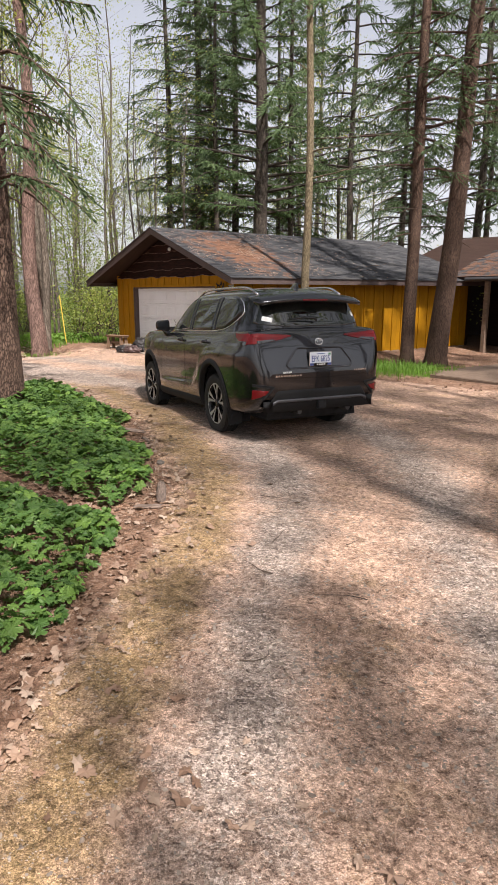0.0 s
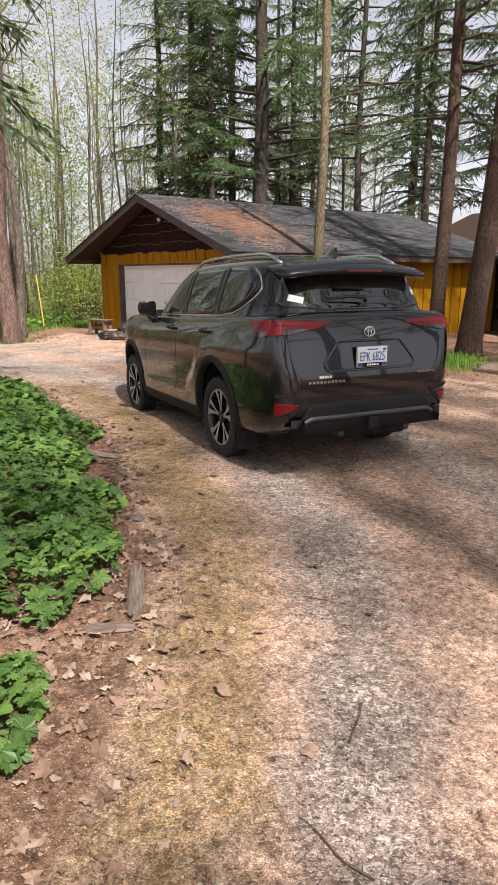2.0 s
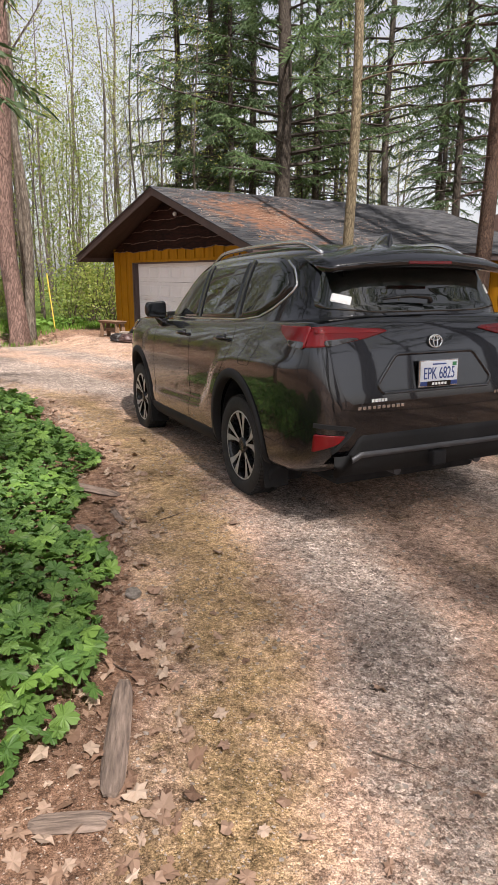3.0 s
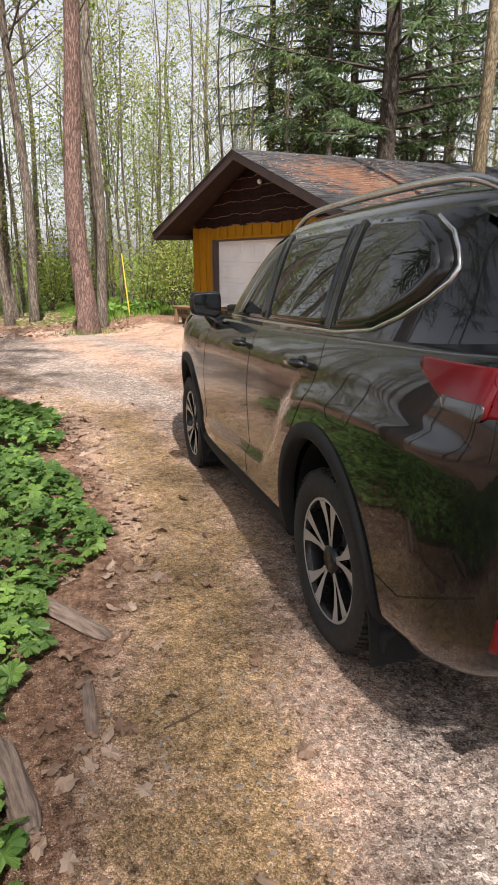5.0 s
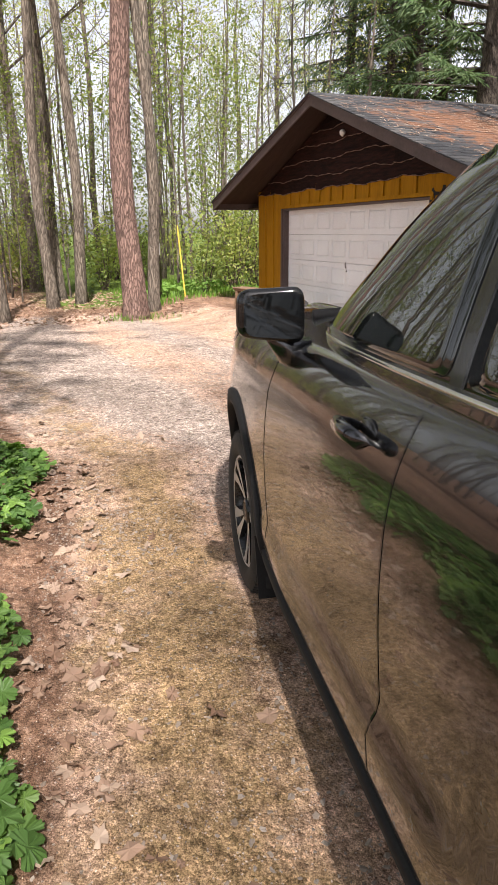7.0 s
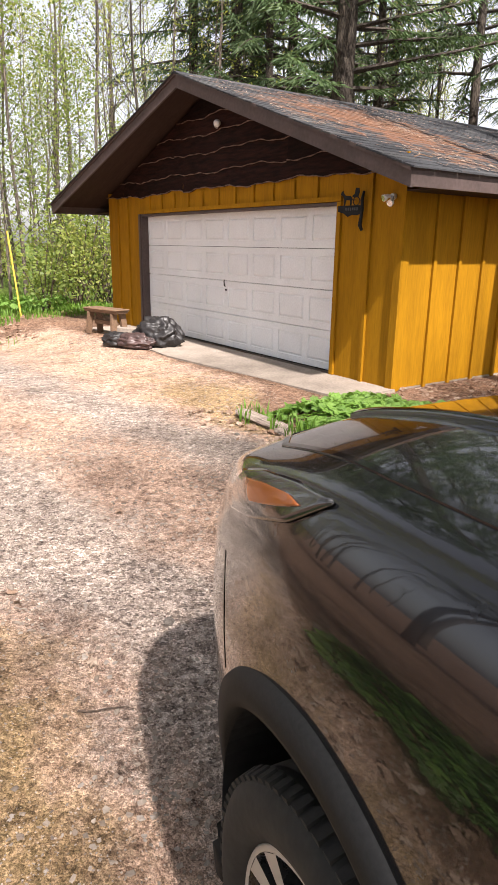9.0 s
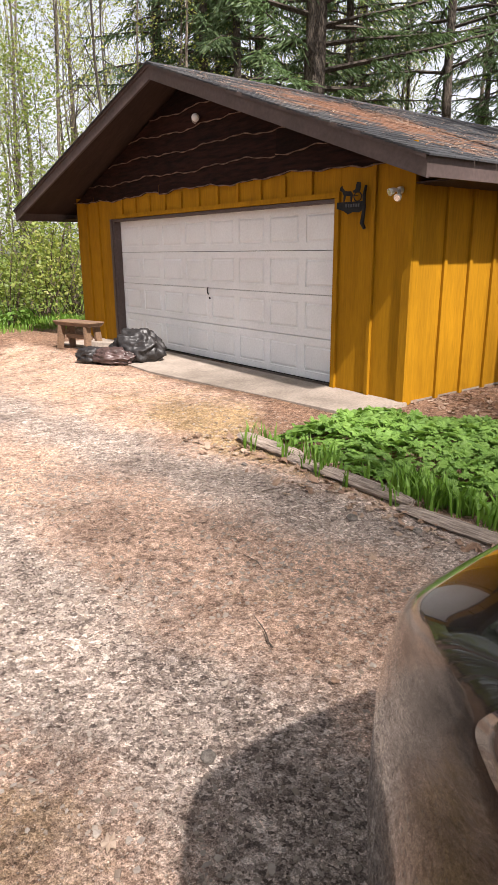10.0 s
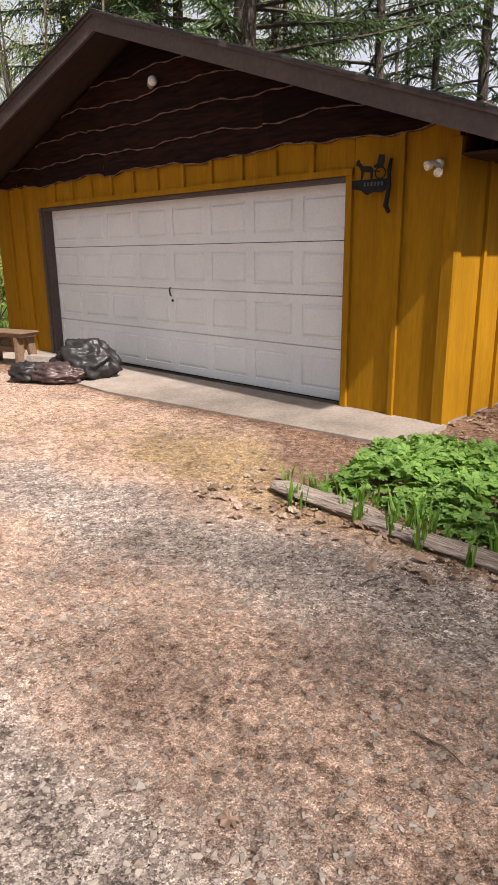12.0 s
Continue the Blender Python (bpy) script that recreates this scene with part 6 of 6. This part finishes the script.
def stones(name, xs, ys, lo, hi, seed, label):
    """Loose stones: flat-bottomed lumps of eight corners, joined."""
    g = np.random.default_rng(seed)
    base = np.array(((1, 0, 0), (0, 1, 0), (-1, 0, 0), (0, -1, 0), (0.6, 0.6, 0.55), (-0.6, 0.55, 0.6), (-0.55, -0.6, 0.5), (0.6, -0.55, 0.6)))
    n = len(xs)
    size = lo + (hi - lo) * g.random(n) ** 3.0
    a = g.uniform(0, 6.283, n)
    p = (base[None] + g.uniform(-0.3, 0.3, (n, 8, 3))) * size[:, None, None]
    p *= np.stack([g.uniform(0.8, 1.3, n), g.uniform(0.6, 1.0, n), g.uniform(0.6, 1.2, n)], -1)[:, None]
    c, q = np.cos(a)[:, None], np.sin(a)[:, None]
    v = np.stack([p[..., 0] * c - p[..., 1] * q + xs[:, None], p[..., 0] * q + p[..., 1] * c + ys[:, None], p[..., 2] + (height(xs, ys) - size * 0.15)[:, None]], -1)
    tri = np.array(((0, 1, 5), (0, 5, 4), (1, 2, 5), (2, 6, 5), (2, 3, 6), (3, 7, 6), (3, 0, 7), (0, 4, 7), (4, 5, 6), (4, 6, 7)))
    f = (tri[None] + 8 * np.arange(n)[:, None, None]).reshape(-1, 3)
    me = bpy.data.meshes.new(name)
    me.from_pydata(v.reshape(-1, 3), [], f)
    me.materials.append(PEBBLE)
    return tagged(new(name, me), label, "gravel", kind="stuff")


g = np.random.default_rng(330)
xs, ys = g.uniform(0.3, 14.5, 260000), g.uniform(-10.3, -1.4, 260000)
o = ys - bed_edge(xs)
k = 0.22 + 0.6 * np.maximum(np.maximum(np.exp(-((o - 1.45) / 0.55) ** 2), np.exp(-((o - 3.2) / 0.7) ** 2)), np.where(xs < 5, 0.9, 0))
k *= 0.35 + 1.2 * np.clip(0.5 + np.sin(xs * 2.7 + 1.3 * np.sin(ys * 2.1)) * np.sin(ys * 3.3 + 1.7 * np.sin(xs * 1.4)), 0, 1)
keep = (o > 0.02) & (o < 4.8) & (ys < np.where(xs < 4.5, -2.15, 0.5)) & (g.random(len(xs)) < k * 0.72)
stones("gravel", xs[keep], ys[keep], 0.003, 0.0135, 331, "loose pale gravel on the driveway")
xs, ys = g.uniform(-5, 3, 9000), g.uniform(-4.8, -1.1, 9000)
stones("gravel", xs, ys, 0.005, 0.016, 332, "sandy gravel before the garage")


def twig(at, length, turn, seed, r=0.0038):
    rr = random.Random(seed)
    pts, p, a = [], Vector((0, 0, 0.006)), 0.0
    n = 7
    for i in range(n):
        pts.append(p.copy())
        a += rr.gauss(0, 0.22)
        p += Vector((math.cos(a), math.sin(a), 0)) * length / n
    ob = part("twig", tube(bmesh.new(), pts, [r * (1 - 0.6 * i / n) for i in range(n)], 5), TWIG)
    ob.matrix_world = pose(at[0], at[1], z_at(*at) + 0.004, 0, 0, turn)
    return tagged(ob, "dry fallen twig on the driveway", "twig", "fallen twigs")


for i, (x, y, l, a) in enumerate(((12.0, -7.35, 0.35, 200), (11.55, -7.0, 0.30, 140), (12.6, -7.1, 0.42, 190), (10.9, -8.15, 0.30, 170), (11.9, -6.6, 0.2, 90), (10.6, -6.4, 0.22, 30), (8.2, -6.0, 0.25, 120), (3.9, -4.6, 0.22, 60), (3.3, -3.6, 0.28, 150), (2.6, -3.2, 0.2, 10), (2.0, -2.6, 0.22, 80), (9.7, -6.9, 0.3, 200), (12.7, -8.1, 0.25, 45))):
    twig((x, y), l, a, 340 + i)


# ---- rotting edging logs and planks ----
GREYWOOD = surface("bleached rotten wood", (0.10, 0.072, 0.056), (0.29, 0.215, 0.17), (1.2, 9, 9), 8, 2, 0.9, relief=0.9, depth=0.015)

PALEWOOD = surface("splintered pale plank", (0.17, 0.125, 0.10), (0.50, 0.41, 0.34), (1.2, 14, 14), 8, 2, 0.9, relief=1.0, depth=0.02, stain=0.6)


def split_log(at, length, width, thick, turn, seed, label, tilt=0.0, mat=None):
    rr = random.Random(seed)
    bm = bmesh.new()
    n, m = 14, 8
    rows = []
    for i in range(n + 1):
        x = length * (i / n - 0.5)
        end = 1 - 0.45 * (abs(i / n - 0.5) * 2) ** 6
        row = []
        for j in range(m):
            a = 2 * math.pi * j / m
            k = 1 + 0.16 * noise.noise(Vector((x * 3, j * 1.3, seed)))
            row.append(bm.verts.new((x + rr.uniform(-0.01, 0.01), width / 2 * k * math.cos(a) * end, thick / 2 * (1 + k * math.sin(a) * 0.95 * end))))
        rows.append(row)
    for p, q in zip(rows, rows[1:]):
        for j in range(m):
            bm.faces.new((p[j], p[(j + 1) % m], q[(j + 1) % m], q[j]))
    bm.faces.new(rows[0][::-1])
    bm.faces.new(rows[-1])
    bmesh.ops.recalc_face_normals(bm, faces=bm.faces)
    ob = part("edging_log", bm, mat or GREYWOOD)
    ob.matrix_world = pose(at[0], at[1], z_at(*at) - 0.008, 0, tilt, turn)
    return tagged(ob, label, "log", "rotting edging")


split_log((1.32, -1.98), 0.75, 0.15, 0.085, -2, 350, "splintered end of a rotten edging plank", 0.0, PALEWOOD)
split_log((2.15, -2.05), 1.15, 0.13, 0.07, -1, 351, "long weathered edging plank before the green bed", 0.0, PALEWOOD)
split_log((3.3, -2.1), 1.2, 0.13, 0.06, 3, 352, "weathered edging plank among lily leaves", 0.0, PALEWOOD)
split_log((7.3, -6.14), 0.55, 0.10, 0.05, -155, 353, "broken grey edging log beside the leafy bed")
split_log((7.95, -6.2), 0.32, 0.05, 0.03, 170, 354, "splintered strip of rotten wood")
split_log((10.02, -7.10), 0.6, 0.09, 0.05, -28, 355, "rotten edging log beside the leafy bed")
split_log((10.3, -7.38), 0.24, 0.08, 0.04, 60, 356, "broken piece of rotten wood")
split_log((8.23, -6.5), 0.42, 0.09, 0.07, 5, 357, "grey split branch at the bed's edge")
split_log((3.2, -5.62), 0.9, 0.09, 0.06, -155, 358, "grey edging plank at the end of the bed")
bm = bmesh.new()
bmesh.ops.create_icosphere(bm, subdivisions=3, radius=0.06)
for v in bm.verts:
    v.co *= 1 + 0.45 * noise.noise(v.co * 16) + 0.18 * noise.noise(v.co * 50)
    v.co.z *= 0.6
stone = part("stone", bm, surface("field stone", (0.10, 0.085, 0.07), (0.22, 0.19, 0.165), (1, 1, 1), 60, 9, 0.9, relief=0.8, depth=0.01, stain=0.5))
stone.matrix_world = pose(9.06, -6.6, 0.02) @ Matrix.Scale(0.65, 4)
tagged(stone, "grey field stone at the edge of the bed", "stone")
for x, y, s, a in ((2.62, -2.45, 0.5, 30), (1.5, -2.35, 0.32, 70), (2.95, -2.3, 0.4, 10), (3.6, -4.1, 0.35, 0)):
    c = stone.copy()
    scene.collection.objects.link(c)
    c.matrix_world = pose(x, y, z_at(x, y) + 0.008, 0, 0, a) @ Matrix.Scale(s, 4)
    c["label"] = "small pale stone lying on the drive"


# ---- things at the garage door ----
bench = thing("bench", pose(-4.62, -0.86, SILL - 0.012, 0, 0, 16) @ Matrix.Diagonal((1, 1, 1.15, 1)), "rough brown plank bench on splayed legs by the garage door", "bench")
bm = bmesh.new()
box(bm, -0.40, 0.40, -0.155, 0.155, 0.315, 0.375, 0.012)
for v in bm.verts:
    v.co.y += 0.016 * math.sin(v.co.x * 9) + (0.02 if v.co.z < 0.33 else 0) * (-1 if v.co.y > 0 else 1)
    v.co.x += 0.03 * (1 if v.co.x > 0 else -1) * (v.co.z > 0.35)
part("seat", bm, BENCHWOOD, bench, "thick plank seat with worn edges")
for sx in (-1, 1):
    for sy in (-1, 1):
        bm = bmesh.new()
        prism(bm, [(sx * 0.27, sy * 0.03, 0.32), (sx * 0.27, sy * 0.14, 0.32), (sx * 0.30, sy * 0.17, 0.0), (sx * 0.30, sy * 0.08, 0.0), (sx * 0.285, sy * 0.05, 0.15)], (sx * 0.05, 0, 0))
        part("leg", bm, BENCHWOOD, bench)
part("stretcher", boxed(-0.28, 0.28, -0.025, 0.025, 0.14, 0.20, 0.006), BENCHWOOD, bench)

for i, (x, y, z0, a) in enumerate(((-3.72, -0.78, 0.0, 8), (-3.68, -0.95, 0.0, 6), (-3.70, -0.86, 0.105, 12))):
    bm = boxed(-0.20, 0.20, -0.065, 0.065, 0, 0.10, 0.008)
    ob = part("paving_block", bm, CONCRETE)
    ob.matrix_world = pose(x, y, SILL - 0.012 + z0, 0, 0, a + 20)
    tagged(ob, "pale concrete block stacked by the garage door", "block", "stacked concrete blocks")

BAG = plain("black bin bag", (0.014, 0.012, 0.012), 0.48, 0.0, 0.5)
BAGRED = surface("dirty bag film", (0.03, 0.018, 0.016), (0.10, 0.06, 0.055), (1, 1, 1), 9, 3, 0.45, relief=0.3, depth=0.01)


def bag(at, size, turn, seed, mat, label):
    bm = bmesh.new()
    bmesh.ops.create_icosphere(bm, subdivisions=5, radius=1)
    for v in bm.verts:
        p = v.co.copy()
        fold = 0.22 * noise.noise(p * 1.6 + Vector((seed, 0, 0))) - 0.30 * abs(noise.noise(p * 2.2 + Vector((0, seed, 0)))) - 0.14 * abs(noise.noise(p * 5 + Vector((seed, seed, 0)))) + 0.10
        v.co = p * (0.86 + fold)
        v.co.x *= size[0]
        v.co.y *= size[1]
        v.co.z = max(0.0, (v.co.z + 0.55) * size[2] * 0.72)
    ob = part("bin_bag", bm, mat, smooth=True)
    ob.matrix_world = pose(at[0], at[1], SILL - 0.012, 0, 0, turn)
    return tagged(ob, label, "bag", "bin bags by the garage door")


bag((-3.05, -0.72), (0.42, 0.26, 0.42), 35, 5, BAG, "crumpled shiny black bin bag on the apron")
bag((-3.10, -1.05), (0.36, 0.20, 0.20), 30, 11, BAGRED, "flattened dirty plastic bag on the apron")
bag((-3.42, -1.22), (0.26, 0.16, 0.20), 40, 17, BAG, "small crumpled black bag on the apron")
strip2 = bmesh.new()
tube(strip2, [(-3.55, -1.05, 0.05), (-3.35, -0.86, 0.17), (-3.2, -0.72, 0.21)], [0.02, 0.025, 0.02], 6)
tagged(part("plastic_strip", strip2, STICKER), "pale strip of plastic among the bags", "plastic")

# plaque on its bracket: a cut-out horse and carriage over a board
plaque = thing("plaque", pose(0.40, -0.04, 1.85), "black iron sign with a horse and carriage on a wall bracket", "sign")
part("bracket", tube(bmesh.new(), [(0.03, -0.02, -0.20), (0.0, -0.025, -0.15), (0.03, -0.03, 0.0), (0.02, -0.03, 0.10), (0.03, -0.02, 0.19)], [0.016, 0.022, 0.015, 0.018, 0.012], 8), IRON, plaque, "", True)
bm = prism(bmesh.new(), [(-0.28, -0.09, 0.05), (0.03, -0.035, 0.05), (0.03, -0.035, -0.025), (-0.03, -0.045, -0.05), (-0.10, -0.06, -0.045), (-0.15, -0.07, -0.065), (-0.20, -0.08, -0.03), (-0.28, -0.09, -0.01)], (0, 0.008, 0))
part("board", bm, IRON, plaque)
for i in range(6):
    u = -0.17 + i * 0.028
    part("lettering", boxed(u, u + 0.018, -0.103 + (u + 0.28) * 0.177, -0.096 + (u + 0.28) * 0.177, 0.0, 0.028, 0), STEELGREY, plaque)


def flat(points):
    return prism(bmesh.new(), [(x, -0.09 + (x + 0.28) * 0.177, z) for x, z in points], (0, 0.006, 0))


HORSE = [(-0.245, 0.185), (-0.225, 0.20), (-0.215, 0.175), (-0.19, 0.150), (-0.125, 0.145), (-0.105, 0.12), (-0.112, 0.05), (-0.124, 0.05), (-0.128, 0.10), (-0.18, 0.105), (-0.195, 0.05), (-0.207, 0.05), (-0.205, 0.11), (-0.222, 0.145), (-0.25, 0.160)]
part("horse", flat(HORSE), IRON, plaque)
part("carriage", flat([(-0.10, 0.13), (-0.03, 0.13), (-0.015, 0.18), (-0.02, 0.22), (-0.06, 0.225), (-0.075, 0.16), (-0.10, 0.15)]), IRON, plaque)
part("shaft", flat([(-0.19, 0.125), (-0.05, 0.105), (-0.05, 0.098), (-0.19, 0.118)]), IRON, plaque)
pts = [(-0.045 + 0.042 * math.cos(a), -0.09 + (-0.045 + 0.042 * math.cos(a) + 0.28) * 0.177, 0.092 + 0.042 * math.sin(a)) for a in np.linspace(0, 6.283, 25)]
part("carriage_wheel", tube(bmesh.new(), pts, [0.005] * 25, 6, False), IRON, plaque)

# twin flood light at the corner
flood = thing("flood_light", pose(0.82, -0.03, 1.97) @ Matrix.Scale(0.72, 4), "pair of small white flood lamps under the eave", "lamp")
part("base", tube(bmesh.new(), [(0.0, 0.02, 0), (0.0, -0.03, 0)], [0.045, 0.04], 14), STICKER, flood)
for sx, tz in ((-1, 0.01), (1, -0.06)):
    lp = part("lamp_head", tube(bmesh.new(), [(0.01 * sx, -0.03, 0), (0.035 * sx, -0.06, -0.01 + tz), (0.05 * sx, -0.085, -0.02 + tz), (0.065 * sx, -0.13, -0.04 + tz)], [0.018, 0.026, 0.040, 0.048], 16), STICKER, flood, "", True)
    part("lens", tube(bmesh.new(), [(0.066 * sx, -0.132, -0.041 + tz), (0.067 * sx, -0.135, -0.042 + tz)], [0.040, 0.040], 16), CHROME, lp)

globe = thing("gable_lamp", pose(-2.40, -0.05, 3.03), "small white globe lamp in the gable", "lamp")
bm = bmesh.new()
bmesh.ops.create_uvsphere(bm, u_segments=20, v_segments=12, radius=0.048, matrix=pose(0.02, -0.05, 0))
part("globe", bm, STICKER, globe, "", True)
part("fitting", tube(bmesh.new(), [(-0.10, 0.03, -0.02), (-0.06, -0.02, -0.015), (-0.02, -0.05, -0.005)], [0.03, 0.028, 0.025], 12), BLOCKGREY, globe, "", True)

# utility pole with a yellow guy guard
pole = thing("utility_pole", spot(-9.31, -1.67), "weathered grey utility pole at the wood's edge", "pole")
part("shaft", tube(bmesh.new(), [(0, 0, -0.4), (0.02, 0, 4), (0.03, 0.02, 9)], [0.13, 0.115, 0.09], 12), GREYBARK, pole, "", True)
part("meter_box", boxed(0.11, 0.2, -0.08, 0.08, 1.1, 1.4, 0.01), BLOCKGREY, pole)
guy = thing("guy_wire", spot(-8.35, -1.18), "taut guy wire with a yellow plastic guard", "wire")
part("guard", tube(bmesh.new(), [(0, 0, -0.1), (-0.18, -0.09, 1.7)], [0.02, 0.02], 8), plain("yellow plastic", (0.50, 0.36, 0.05), 0.5), guy, "yellow guard tube")
part("wire", tube(bmesh.new(), [(-0.18, -0.09, 1.7), (-0.93, -0.47, 8.6)], [0.006, 0.006], 5), IRON, guy)

# needles and a fallen branch on the roof
rn = random.Random(360)
verts, faces = [], []
for _ in range(3200):
    y = rn.gauss(1.4, 1.9)
    x = rn.uniform(MID + 0.1, EDGE_R - 0.05)
    if y < Y_OF(x) + 0.02 or y > 8 or noise.noise(Vector((x * 1.1, y * 0.9, 2))) + 0.35 < rn.random() * 0.9:
        continue
    a, l = rn.uniform(0, 6.283), rn.uniform(0.02, 0.06)
    d, s = Vector((math.cos(a), math.sin(a), -SLOPE * math.cos(a))) * l, Vector((-math.sin(a), math.cos(a), SLOPE * math.sin(a))) * 0.006
    c = Vector((x, y, roof_z(x) + 0.020 + rn.random() * 0.01))
    k = len(verts)
    verts += [c - d - s, c + d - s, c + d + s, c - d + s]
    faces.append((k, k + 1, k + 2, k + 3))
tagged(part_from("fallen_needles", verts, faces, LITTER), "rusty drift of fallen needles on the shingles", "needles", kind="stuff")
for x, y, a, l in ((1.2, -0.2, 100, 0.4), (0.9, 0.6, 60, 0.5), (1.25, 1.1, 140, 0.35), (0.4, 5.2, 40, 0.6)):
    ob = part("fallen_twig", tube(bmesh.new(), [(0, 0, 0.01), (l * 0.4, 0.03, 0.05), (l * 0.7, -0.02, 0.03), (l, 0.05, 0.09)], [0.006, 0.005, 0.004, 0.002], 5), LITTER)
    ob.matrix_world = pose(x, y, roof_z(x) + 0.012, 0, 0, a)
    tagged(ob, "pale dry twig lying on the roof", "twig", "twigs on the roof")
